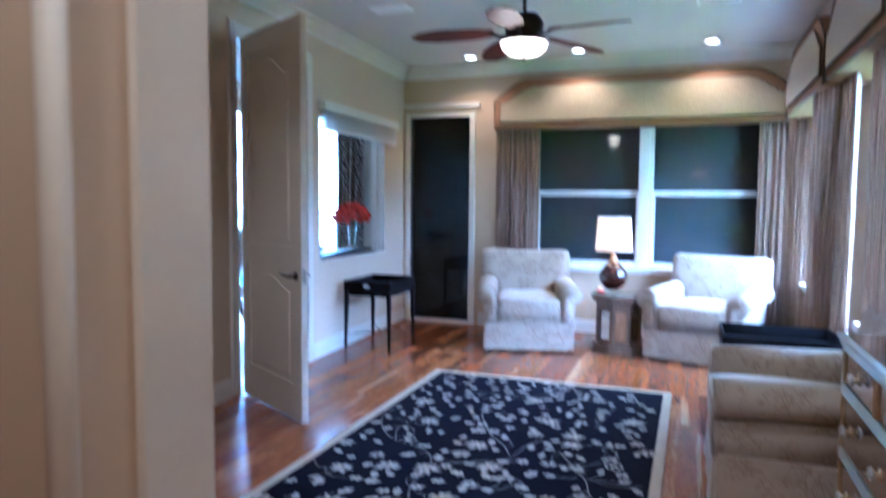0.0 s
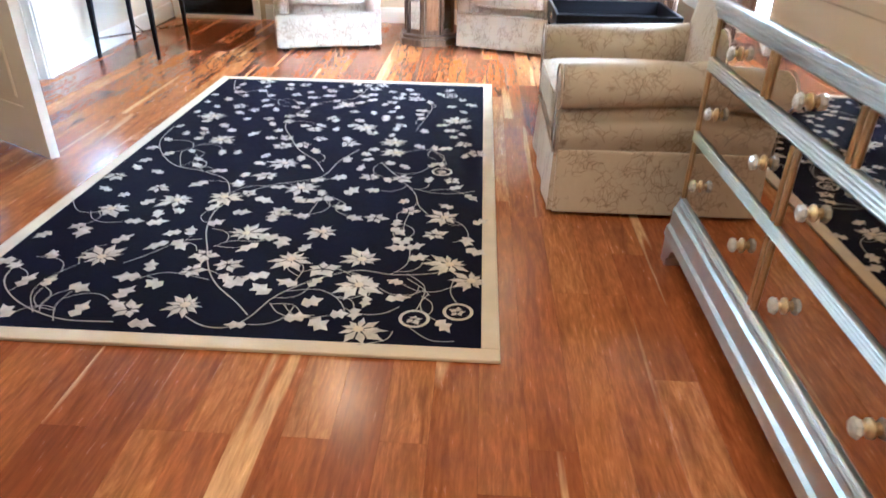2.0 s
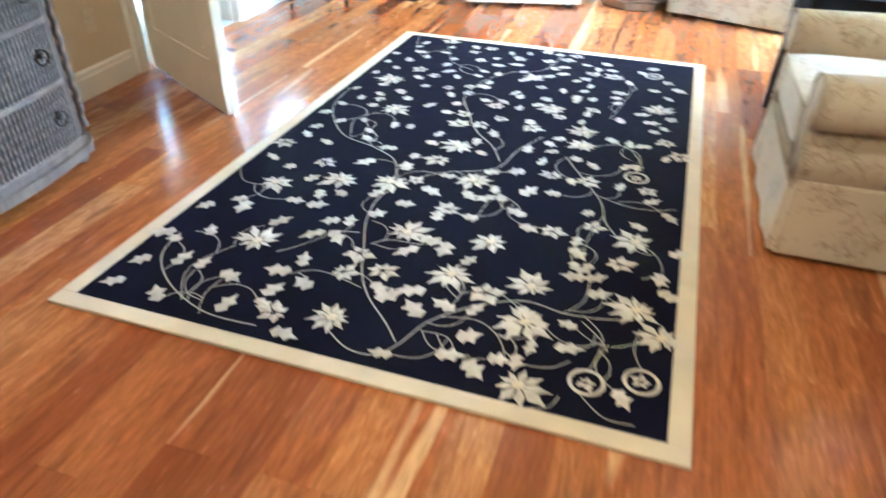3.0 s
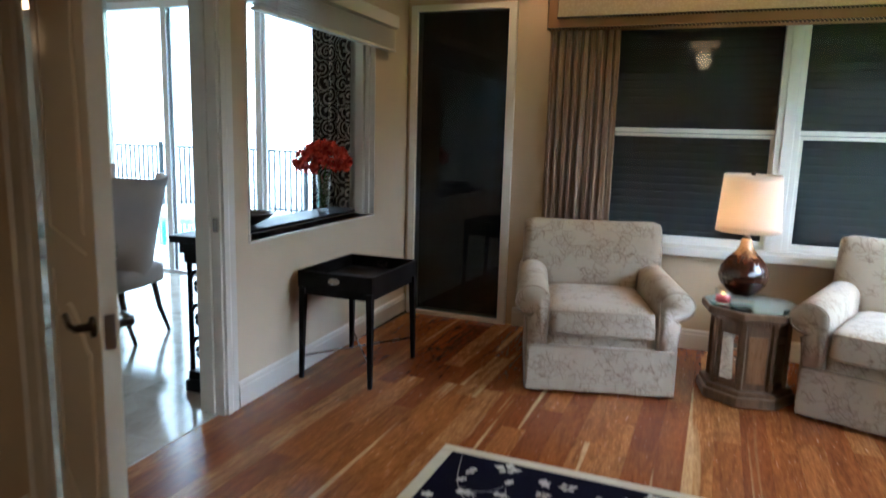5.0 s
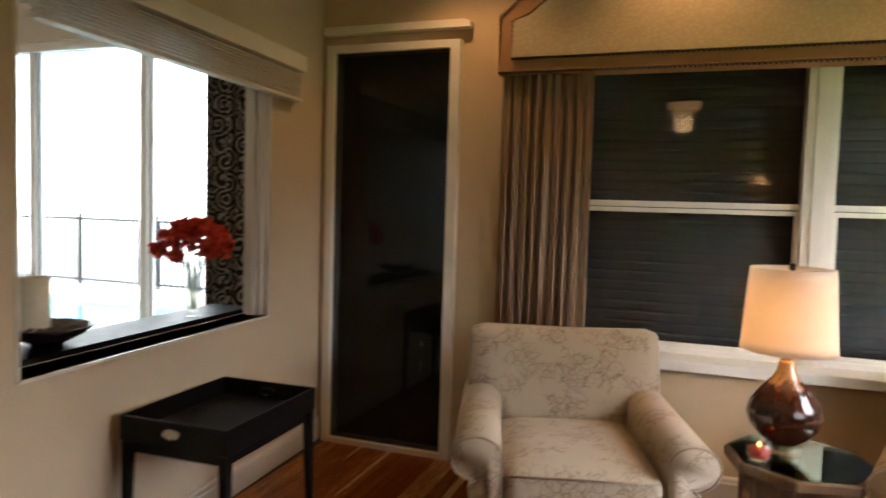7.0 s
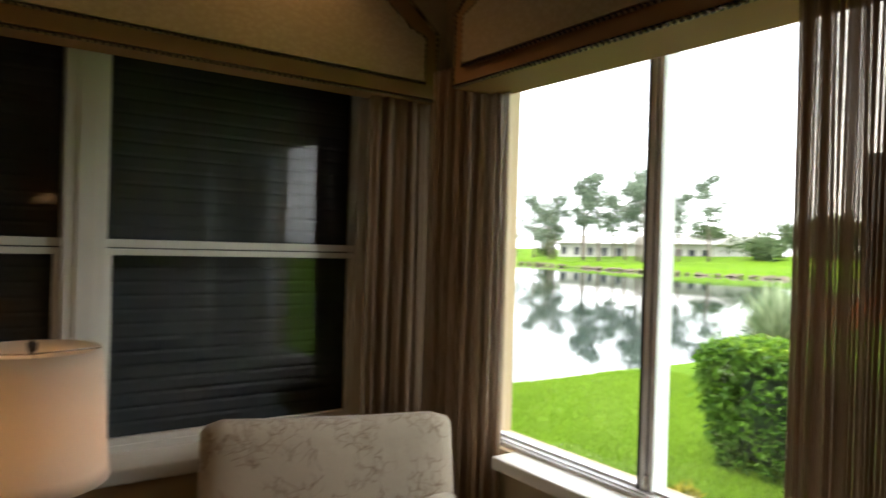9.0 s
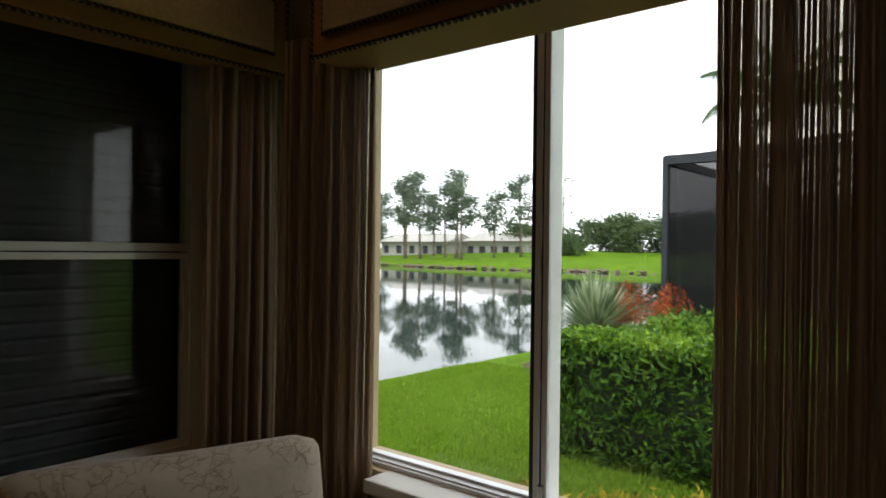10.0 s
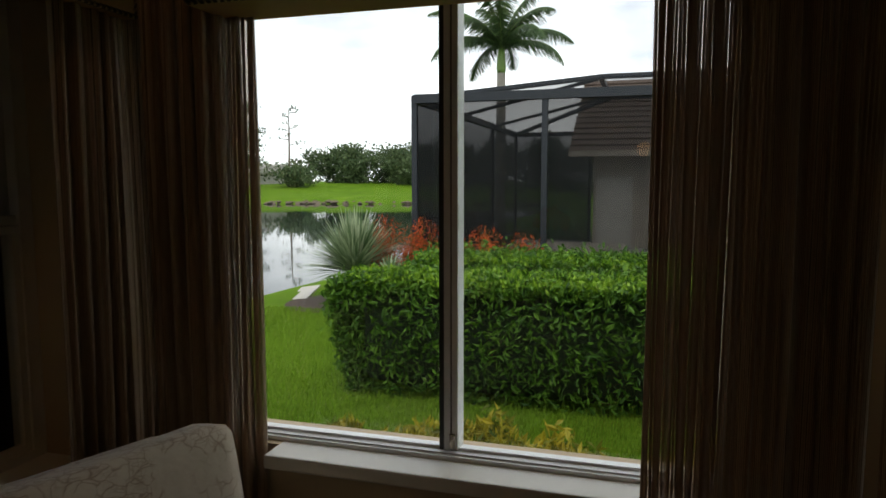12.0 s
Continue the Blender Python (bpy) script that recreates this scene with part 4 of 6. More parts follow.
armchair(pose(1.71, -1.44, 0, 0, 0, 16.0), AC + ", beside a side table")
armchair(pose(3.150, -1.395, 0, 0, 0, -19.5), AC + ", in the window corner")
armchair(pose(3.265, -4.03, 0, 0, 0, -90), AC + ", between dresser and tray table")

# ---- octagonal side table with lamp and candle ----
st = thing("side_table", pose(2.50, -1.00, 0, 0, 0, 12), "octagonal walnut side table with a glass top", "side table")


def ngon(r, n=8, off=0.5):
    return [(r * math.cos(2 * math.pi * (k + off) / n), r * math.sin(2 * math.pi * (k + off) / n)) for k in range(n)]


def slab(r, z0, z1, bev=0.006):
    bm = prism(ngon(r), "z", z0, z1)
    bmesh.ops.bevel(bm, geom=bm.edges[:], offset=bev, segments=1, affect="EDGES")
    return bm


part("plinth", slab(0.275, 0.0, 0.055), WALNUT, st)
part("plinth_step", slab(0.258, 0.055, 0.085), WALNUT, st)
part("carcass", prism(ngon(0.205), "z", 0.085, 0.47), WALNUT, st)
for k in range(8):
    a, w = math.radians(45 * k), 0.205 * math.sin(math.pi / 8)
    face = pose(0, 0, 0, 0, 0, 45 * k)
    ap = 0.205 * math.cos(math.pi / 8)
    p = part("side_panel", join(box(ap, ap + 0.006, -w + 0.028, w - 0.028, 0.125, 0.40, 0.003)), BURL if k % 2 == 0 else MIRROR, st, "burl inset panel" if k % 2 == 0 else "mirrored inset panel")
    p.matrix_local = face
    q = part("pilaster", box(-0.014, 0.014, -0.014, 0.014, 0.085, 0.47, 0.004), WALNUT, st)
    q.matrix_local = pose(0.207 * math.cos(a + math.pi / 8), 0.207 * math.sin(a + math.pi / 8), 0, 0, 0, 45 * k + 22.5)
part("frieze", prism(ngon(0.235), "z", 0.47, 0.505), WALNUT, st)
den = bmesh.new()
for k in range(8):
    for i in range(-4, 5):
        m = pose(0, 0, 0, 0, 0, 45 * k)
        vs = cuboid(den, 0.235 * math.cos(math.pi / 8), 0.235 * math.cos(math.pi / 8) + 0.006, i * 0.019 - 0.006, i * 0.019 + 0.006, 0.474, 0.502)
        for v in vs:
            v.co = m @ v.co
part("fluting", den, WALNUT, st)
part("rim", slab(0.285, 0.505, 0.548), WALNUT, st)
part("tabletop", slab(0.272, 0.549, 0.558, 0.002), TABLEGLASS, st, "glass top")
part("mirror_top", prism(ngon(0.262), "z", 0.5481, 0.5488), MIRROR, st)

lampt = thing("table_lamp", pose(2.435, -0.97, 0.559), "lit table lamp with a brown drip-glazed gourd base and linen shade", "table lamp")
part("foot", lathe([(0.075, 0), (0.08, 0.012), (0.072, 0.03), (0.06, 0.036)], 32), CRYSTAL, lampt, "clear acrylic foot")
part("body", lathe([(0.05, 0.034), (0.085, 0.06), (0.122, 0.10), (0.138, 0.15), (0.128, 0.20), (0.090, 0.255), (0.052, 0.295), (0.034, 0.33), (0.030, 0.36), (0.026, 0.37)], 64, flutes=22, depth=0.022), GLAZE, lampt, "brown drip-glazed ceramic body")
part("neck", lathe([(0.02, 0.37), (0.02, 0.385), (0.008, 0.40), (0.007, 0.70)], 12), METAL, lampt)
shade = bmesh.new()
sh = lathe([(0.180, 0.412), (0.176, 0.45), (0.160, 0.70), (0.156, 0.742)], 48)
bmesh.ops.delete(sh, geom=[f for f in sh.faces if len(f.verts) > 8], context="FACES_ONLY")
ob = part("shade", sh, SHADE, lampt, "tapered linen drum shade")
md = ob.modifiers.new("thick", "SOLIDIFY")
md.thickness = 0.003
part("harp_spider", join(tube([(-0.156, 0, 0.735), (0, 0, 0.728), (0.156, 0, 0.735)], 0.002, 5), tube([(0, -0.156, 0.735), (0, 0.156, 0.735)], 0.002, 5)), METAL, lampt)
part("finial", lathe([(0.004, 0.728), (0.011, 0.74), (0.012, 0.755), (0.0, 0.765)], 12), BRONZE, lampt)

can = thing("candle_jar", pose(2.335, -1.115, 0.559), "red candle burning in a clear glass jar", "candle")
jar = lathe([(0.040, 0.0), (0.046, 0.012), (0.046, 0.085), (0.043, 0.085), (0.043, 0.012), (0.0, 0.010)], 24)
part("jar", jar, CRYSTAL, can)
part("wax", lathe([(0.0, 0.012), (0.0425, 0.012), (0.0425, 0.045), (0.0, 0.043)], 24), WAXRED, can)
part("flame", lathe([(0.0, 0.047), (0.006, 0.056), (0.0, 0.074)], 10), FLAME, can)

# ---- black tray tables ----


def tray_table(m, wx, wy, label):
    t = thing("tray_table", m, label, "tray table", "tray tables")
    h0, h1 = 0.565, 0.665
    part("tray_floor", box(-wx / 2 + 0.015, wx / 2 - 0.015, -wy / 2 + 0.015, wy / 2 - 0.015, h0 + 0.012, h0 + 0.024), BLACKW, t)
    for s in (-1, 1):
        part("tray_side", box(-wx / 2, wx / 2, min(s * (wy / 2 - 0.015), s * wy / 2), max(s * (wy / 2 - 0.015), s * wy / 2), h0, h1, 0.004), BLACKW, t)
        part("tray_end", box(min(s * (wx / 2 - 0.015), s * wx / 2), max(s * (wx / 2 - 0.015), s * wx / 2), -wy / 2 + 0.0151, wy / 2 - 0.0151, h0, h1, 0.004), BLACKW, t)
    part("apron", boxes((-wx / 2 + 0.02, wx / 2 - 0.02, -wy / 2 + 0.02, wy / 2 - 0.02, h0 - 0.045, h0 - 0.001)), BLACKW, t)
    for sx in (-1, 1):
        for sy in (-1, 1):
            leg = bmesh.new()
            vs = cuboid(leg, -0.019, 0.019, -0.019, 0.019, 0, h0 - 0.002)
            for v in vs:
                v.co.x = sx * (wx / 2 - 0.024) + v.co.x * (0.58 if v.co.z < 0.1 else 1) + (sx * 0.01 if v.co.z < 0.1 else 0)
                v.co.y = sy * (wy / 2 - 0.024) + v.co.y * (0.58 if v.co.z < 0.1 else 1) + (sy * 0.01 if v.co.z < 0.1 else 0)
            part("leg", leg, BLACKW, t)
    for s in (-1, 1):
        part("stretcher", tube([(-wx / 2 + 0.03, -s * (wy / 2 - 0.03), 0.14), (wx / 2 - 0.03, s * (wy / 2 - 0.03), 0.14)], 0.006, 6), METAL, t, "thin metal cross stretcher")
    return t


def grip(table, x, y, rot):
    ring = [(0.038 * math.cos(a), 0.0, 0.017 * math.sin(a)) for a in [2 * math.pi * k / 24 for k in range(24)]]
    part("handle", tube(ring, 0.004, 6, True), METAL, table, "oval nickel grip ring").matrix_local = pose(x, y, 0.62, 0, 0, rot)
    part("handle_inset", prism([(p[0] * 0.9, p[2] * 0.9) for p in ring], "y", -0.001, 0.001), METAL, table).matrix_local = pose(x, y, 0.62, 0, 0, rot)


tt = tray_table(pose(0.235, -1.625, 0, 0, 0, 1.5), 0.49, 0.66, "small black lacquered tray table against the wall")
grip(tt, 0.0, -0.332, 0)
grip(tt, 0.0, 0.318, 0)
tt = tray_table(pose(3.65, -3.22, 0, 0, 0, 0), 0.64, 0.52, "black lacquered tray table beside an armchair")
grip(tt, -0.322, 0.0, 90)

# ---- mirrored dresser ----
dr = thing("dresser", pose(3.705, -5.53, 0), "mirrored seven-drawer dresser with silver and gilt mouldings", "dresser")
DL, DD = 1.45, 0.45
part("body", boxes((0.012, DD, -DL / 2, DL / 2, 0.12, 0.925)), CHAMP, dr)
part("side_panel", box(0.04, DD - 0.03, DL / 2, DL / 2 + 0.004, 0.27, 0.89), MIRROR, dr, "mirrored end panel")
part("top", box(-0.03, DD + 0.005, -DL / 2 - 0.02, DL / 2 + 0.02, 0.937, 0.953, 0.003), SILVER, dr)
part("mirror_top", boxes((-0.01, DD * 0.62, -DL / 2 + 0.01, DL / 2 - 0.01, 0.9532, 0.957), (DD * 0.62 + 0.004, DD - 0.01, -DL / 2 + 0.01, DL / 2 - 0.01, 0.9532, 0.957)), MIRROR, dr, "mirrored top panels")


def reeded(z0, z1, n, proud):
    """A reeded moulding across the front: round beads with grooves between."""
    prof = [(0.014, z0), (0.014, z1)]
    for i in range(6 * n + 1):
        prof.append((-proud - 0.006 * math.sin(math.pi * (i % 6) / 6), z1 - (z1 - z0) * i / (6 * n)))
    return prism(prof, "y", -DL / 2, DL / 2)


for z0, z1, n, pr in ((0.913, 0.937, 2, 0.018), (0.892, 0.911, 2, 0.008), (0.722, 0.768, 4, 0.006), (0.478, 0.518, 4, 0.006), (0.238, 0.264, 2, 0.008)):
    part("moulding", reeded(z0, z1, n, pr), SILVER, dr, "reeded silver moulding")
part("plinth", prism([(0.10, 0.237), (-0.012, 0.237), (-0.016, 0.222), (-0.024, 0.212), (-0.026, 0.150), (-0.036, 0.140), (-0.040, 0.105), (0.10, 0.105)], "y", -DL / 2 - 0.012, DL / 2 + 0.012), SILVER, dr, "silver leaf base band")
for s_ in (-1, 1):
    ye = s_ * (DL / 2 + 0.012)
    for x0, x1 in ((-0.034, 0.10), (DD - 0.11, DD)):
        pts = [(ye, 0.104), (ye, 0.0), (ye - s_ * 0.055, 0.0), (ye - s_ * 0.060, 0.030), (ye - s_ * 0.085, 0.050), (ye - s_ * 0.095, 0.075), (ye - s_ * 0.140, 0.104)]
        part("foot", prism(pts, "x", x0, x1), CHAMP if x0 > 0 else SILVER, dr, "shaped bracket foot")


def drawer(y0, y1, z0, z1, knobs):
    d = part("drawer", boxes((-0.002, 0.012, y0 + 0.016, y1 - 0.016, z0 + 0.004, z1 - 0.004)), MIRROR, dr, "mirrored drawer front")
    for ya in (y0 + 0.001, y1 - 0.017):
        part("drawer_edge", prism([(0.0119, ya), (-0.006, ya), (-0.011, ya + 0.005), (-0.011, ya + 0.011), (-0.006, ya + 0.016), (0.0119, ya + 0.016)], "z", z0, z1), CHAMP, d, "gilt edge strip")
    for k in range(knobs):
        y = (y0 + y1) / 2 if knobs == 1 else y0 + (y1 - y0) * (0.21 + 0.58 * k)
        at = pose(-0.002, y, (z0 + z1) / 2, 0, -90, 0)
        part("knob_stem", lathe([(0.021, 0.0), (0.021, 0.003), (0.015, 0.006), (0.009, 0.008), (0.008, 0.013), (0.013, 0.016), (0.013, 0.018)], 14), CHAMP, d, "gilt rose and stem").matrix_local = at
        kb = lathe([(0.012, 0.018), (0.021, 0.022), (0.0225, 0.027), (0.019, 0.033), (0.010, 0.037), (0.0, 0.037)], 8)
        for f in kb.faces:
            f.smooth = False
        part("knob", kb, CUTGLASS, d, "faceted cut glass knob").matrix_local = at


t3 = DL / 3
for k in range(3):
    drawer(-DL / 2 + k * t3 + 0.004, -DL / 2 + (k + 1) * t3 - 0.004, 0.770, 0.890, 1)
for z0, z1 in ((0.520, 0.720), (0.266, 0.476)):
    for k in range(2):
        drawer(-DL / 2 + k * DL / 2 + 0.004, -DL / 2 + (k + 1) * DL / 2 - 0.004, z0, z1, 2)

# ---- rattan chest and television ----
ch = thing("chest_of_drawers", pose(0.10, -5.17, 0), "bow-fronted grey rattan chest of three drawers", "chest of drawers")
CW = 0.55


def bow(r_end, bulge, extra=0.0, n=16):
    pts = [(0.0, -CW - extra)]
    for i in range(n + 1):
        u = -1 + 2 * i / n
        edge = max(0.0, (abs(u) - 0.86) / 0.14)
        pts.append((r_end + extra + bulge * (1 - u * u) - 0.05 * edge * edge, u * (CW + extra)))
    pts.append((0.0, CW + extra))
    return pts


part("body", prism(bow(0.47, 0.09), "z", 0.10, 0.82), TWIST, ch)
part("base", join(prism(bow(0.48, 0.09, 0.015), "z", 0.06, 0.10), prism(bow(0.475, 0.09, 0.005), "z", 0.10, 0.135)), TWIST, ch)
for y in (-CW + 0.06, CW - 0.06):
    for x in (0.05, 0.44):
        part("foot", lathe([(0.02, 0), (0.032, 0.03), (0.026, 0.06)], 14, x, y), TWIST, ch)
tp = prism(bow(0.49, 0.095, 0.02), "z", 0.825, 0.855)
bmesh.ops.bevel(tp, geom=[e for e in tp.edges if abs(e.verts[0].co.z - e.verts[1].co.z) < 1e-5], offset=0.008, segments=2, affect="EDGES")
part("top", tp, CHESTTOP, ch, "smooth tan top")
for z0, z1 in ((0.145, 0.365), (0.385, 0.60), (0.62, 0.815)):
    d = part("drawer", prism([(x + 0.010 if 0 < i < 18 else x, y * 0.93) for i, (x, y) in enumerate(bow(0.47, 0.09))], "z", z0, z1), WICKER, ch, "woven rattan drawer front")
    for zz in (z0 - 0.006, z1 + 0.004):
        part("cane_edge", tube([(x + 0.012, y * 0.93, zz) for x, y in bow(0.47, 0.09)[1:-1]], 0.009, 8), TWIST, d)
    for y in (-0.37, 0.37):
        xk = 0.47 + 0.09 * (1 - (y / CW / 0.93) ** 2) + 0.010
        ring = [(0.0, 0.028 * math.cos(a), 0.028 * math.sin(a)) for a in [2 * math.pi * k / 16 for k in range(16)]]
        kn = part("ring_pull", join(lathe([(0.020, 0.0), (0.018, 0.010), (0.0, 0.014)], 12), tube([(p[2] - 0.012, p[1], 0.012) for p in ring], 0.0045, 6, True)), BRONZE, d, "bronze ring pull")
        kn.matrix_local = pose(xk, y, (z0 + z1) / 2 + 0.01, 0, 90, 0) @ pose(0, 0, 0, 0, 0, 180)
for y in (-CW + 0.012, CW - 0.012):
    tw = bmesh.new()
    pts = [(0.452 + 0.004 * math.cos(z * 90), y + 0.004 * math.sin(z * 90), z) for z in [0.14 + 0.68 * i / 60 for i in range(61)]]
    part("twisted_post", tube(pts, 0.013, 6), TWIST, ch)
tv = thing("television", pose(0.30, -5.28, 0.856), "flat black television standing on a chest", "television")
part("screen", box(0.0, 0.04, -0.45, 0.45, 0.07, 0.60, 0.008), SCREENBLK, tv)
part("neck", box(0.0, 0.03, -0.05, 0.05, 0.012, 0.08), SCREENBLK, tv)
part("base", box(-0.08, 0.13, -0.18, 0.18, 0.0, 0.014, 0.004), SCREENBLK, tv)

for nm, z, hh, lab in (("light_switch", 1.25, 0.058, "ivory double light switch plate"), ("power_outlet", 0.35, 0.058, "ivory wall power outlet"), ("thermostat", 1.55, 0.05, "ivory wall control panel")):
    s = thing(nm, WEST @ pose(0.0, -3.80, z), lab, nm.replace("_", " "))
    part("plate", box(0.0, 0.006, -0.058 if nm == "light_switch" else -0.036, 0.058 if nm == "light_switch" else 0.036, -hh, hh, 0.003), PLASTIC, s)
    if nm == "light_switch":
        for y in (-0.023, 0.023):
            part("rocker", box(0.006, 0.010, y - 0.016, y + 0.016, -0.033, 0.033, 0.002), PLASTIC, s)
    else:
        for zz in (-0.02, 0.02):
            part("socket", box(0.006, 0.009, -0.016, 0.016, zz - 0.014, zz + 0.014, 0.004), PLASTIC, s)

# hall sconce
sc = thing("wall_sconce", pose(3.3, -9.6, 2.05), "two-light wall sconce with glowing glass shades", "wall lamp")
part("back_plate", box(-0.08, 0.08, 0.0, 0.02, -0.06, 0.06, 0.006), BRONZE, sc)
for s in (-1, 1):
    part("arm", tube([(0, 0.02, 0), (s * 0.08, 0.08, -0.03), (s * 0.13, 0.12, 0.0)], 0.007, 8), BRONZE, sc)
    part("shade", lathe([(0.03, 0.0), (0.05, 0.04), (0.065, 0.11)], 20, s * 0.13, 0.12), ALAB, sc, "glowing glass shade")

# ---- rug ----
rug = thing("area_rug", pose(2.096, -3.96, 0.001), "dark navy tufted rug with cream flowers, vines and a beige border", "rug")
RX, RY = 0.945, 1.535
rb = 0.058
part("field", box(-RX + rb, RX - rb, -RY + rb, RY - rb, 0, 0.0115), RUGDARK, rug, "near-black navy pile")
edge = join(box(-RX, RX, -RY, -RY + rb, 0, 0.013, 0.004), box(-RX, RX, RY - rb, RY, 0, 0.013, 0.004), box(-RX, -RX + rb, -RY + rb, RY - rb, 0, 0.013, 0.004), box(RX - rb, RX, -RY + rb, RY - rb, 0, 0.013, 0.004))
part("border", edge, RUGEDGE, rug, "beige border")
rr = random.Random(5)
ZF = 0.0155


def fan_faces(pts, c, verts, faces, z=ZF):
    i = len(verts)
    verts.append((c[0], c[1], z + 0.0015))
    n = len(pts)
    verts.extend((x, y, z - 0.001) for x, y in pts)
    faces.extend((i, i + 1 + k, i + 1 + (k + 1) % n) for k in range(n))


def blossom(x, y, r, petals, rot, verts, faces):
    """Ragged pointed petals round a heart, fuller on one side."""
    step = 2 * math.pi / petals
    for k in range(petals):
        a = rot + step * k + rr.uniform(-0.12, 0.12)
        rad = r * (0.92 + 0.22 * math.cos(a - rot)) * rr.uniform(0.82, 1.14)
        pts = []
        for u, w in ((0.12, 0.0), (0.48, 0.46), (0.66, 0.44), (0.74, 0.22), (1.06, 0.04), (0.76, -0.18), (0.64, -0.45), (0.45, -0.45)):
            b = a + w * step * rr.uniform(0.85, 1.12)
            pts.append((x + rad * u * math.cos(b), y + rad * u * math.sin(b) * 0.92))
        fan_faces(pts, (x + rad * 0.55 * math.cos(a), y + rad * 0.55 * math.sin(a) * 0.92), verts, faces)


def leaflet(x, y, ln, wd, rot, verts, faces):
    """A leaf with a notched edge and a curved tip."""
    ca, sa = math.cos(rot), math.sin(rot)
    bend = rr.uniform(-0.5, 0.5)
    shape = ((0, 0), (0.22, 0.58), (0.40, 0.30), (0.62, 0.66), (0.70, 0.26), (1, 0.0), (0.70, -0.22), (0.60, -0.58), (0.38, -0.28), (0.2, -0.48))
    pts = [(x + ca * u * ln - sa * (v + bend * u * u) * wd, y + sa * u * ln + ca * (v + bend * u * u) * wd) for u, v in shape]
    fan_faces(pts, (x + ca * ln * 0.42 - sa * bend * 0.18 * wd, y + sa * ln * 0.42 + ca * bend * 0.18 * wd), verts, faces)


# flowers, leaves and round fruits, by their place on the rug in metres from its middle
BLOOMS = [(-0.52, -1.03), (-0.09, -1.32), (-0.68, -0.63), (0.06, -0.34), (0.46, -1.15), (0.44, -0.97), (0.25, -0.76), (-0.09, -0.05), (-0.52, 0.25), (0.77, -0.98), (0.73, -0.59), (0.85, -1.09), (0.18, -0.99), (-0.05, -0.8), (0.44, 0.15), (0.42, 0.29), (0.73, 0.69), (0.04, 0.94), (0.23, 0.53), (-0.44, -0.52), (-0.69, 0.64), (-0.25, -0.47), (0.5, -1.41)]
SMALL = [(-0.16, -1.1), (-0.04, -1.05), (-0.15, -0.98), (-0.26, -1.36), (-0.58, -0.4), (-0.83, -0.28), (-0.13, -0.21), (0.04, -0.6), (0.36, -0.19), (0.5, -0.19), (0.17, 0.26), (0.79, 0.31), (0.85, 0.18), (-0.6, 0.85), (-0.12, 1.24), (-0.06, 0.46), (-0.06, 0.22), (-0.16, 0.18), (0.47, 1.11), (0.34, 1.12), (0.44, -0.62), (-0.6, 1.41), (0.69, -0.75), (0.31, -1.05)]
LEAVES = [(-0.69, -0.84), (-0.83, -0.88), (-0.71, -1.03), (-0.82, -1.26), (-0.7, -1.21), (-0.86, -1.09), (-0.82, -1.39), (-0.65, -1.4), (-0.49, -1.24), (-0.42, -1.37), (-0.36, -1.16), (-0.33, -1.26), (-0.25, -1.2), (-0.31, -1.08), (-0.19, -1.43), (-0.51, -0.89), (-0.56, -0.55), (-0.34, -0.82), (-0.27, -0.8), (-0.44, -0.74), (-0.27, -0.91), (-0.36, -0.92), (-0.2, -0.72), (-0.13, -0.62), (-0.07, -0.48), (-0.41, -0.34), (-0.24, -0.32), (0.09, -1.12), (0.03, -1.17), (0.13, -1.2), (-0.01, -0.91), (0.11, -0.86), (0.05, -0.83), (0.21, -1.15), (0.15, -0.47), (0.29, -0.53), (0.3, -0.36), (0.21, -0.2), (0.55, -0.73), (0.82, -0.79), (0.88, -0.62), (0.56, -0.87), (0.63, -0.86), (0.65, -0.94), (0.6, -1.22), (0.86, -0.88), (0.32, -1.27), (0.29, -1.36), (0.37, -1.39)]
FRUITS = [(0.67, -1.34), (0.81, -1.29), (0.69, -0.09), (0.67, 1.21)]


def tuft(name, make, *args):
    """One raised motif of the pile, as a piece of its own."""
    v, f = [], []
    make(*args, v, f)
    part(name, soup(name, v, f, RUGPALE), RUGPALE, rug)


for x, y in BLOOMS:
    tuft("flower", blossom, x, y, rr.uniform(0.072, 0.094), rr.choice((8, 9, 10)), rr.uniform(0, 6))
    fv, ff = [], []
    pts = [(x + 0.017 * math.cos(a), y + 0.017 * math.sin(a)) for a in [2 * math.pi * k / 8 + 0.3 for k in range(8)]]
    fan_faces(pts, (x, y), fv, ff, ZF + 0.0012)
    part("flower_heart", soup("flower_heart", fv, ff, RUGEDGE), RUGEDGE, rug)
for x, y in SMALL:
    tuft("flower", blossom, x, y, rr.uniform(0.050, 0.066), rr.choice((5, 6, 7)), rr.uniform(0, 6))
for x, y in FRUITS:
    tuft("fruit", blossom, x, y, 0.030, 5, rr.uniform(0, 6))
    fv, ff = [], []
    for k in range(20):
        a, b = 2 * math.pi * k / 20, 2 * math.pi * (k + 1) / 20
        i = len(fv)
        fv += [(x + r * math.cos(g), y + r * math.sin(g), ZF) for r, g in ((0.040, a), (0.051, a), (0.051, b), (0.040, b))]
        ff.append((i, i + 1, i + 2, i + 3))
    part("fruit_ring", soup("fruit_ring", fv, ff, RUGPALE), RUGPALE, rug)
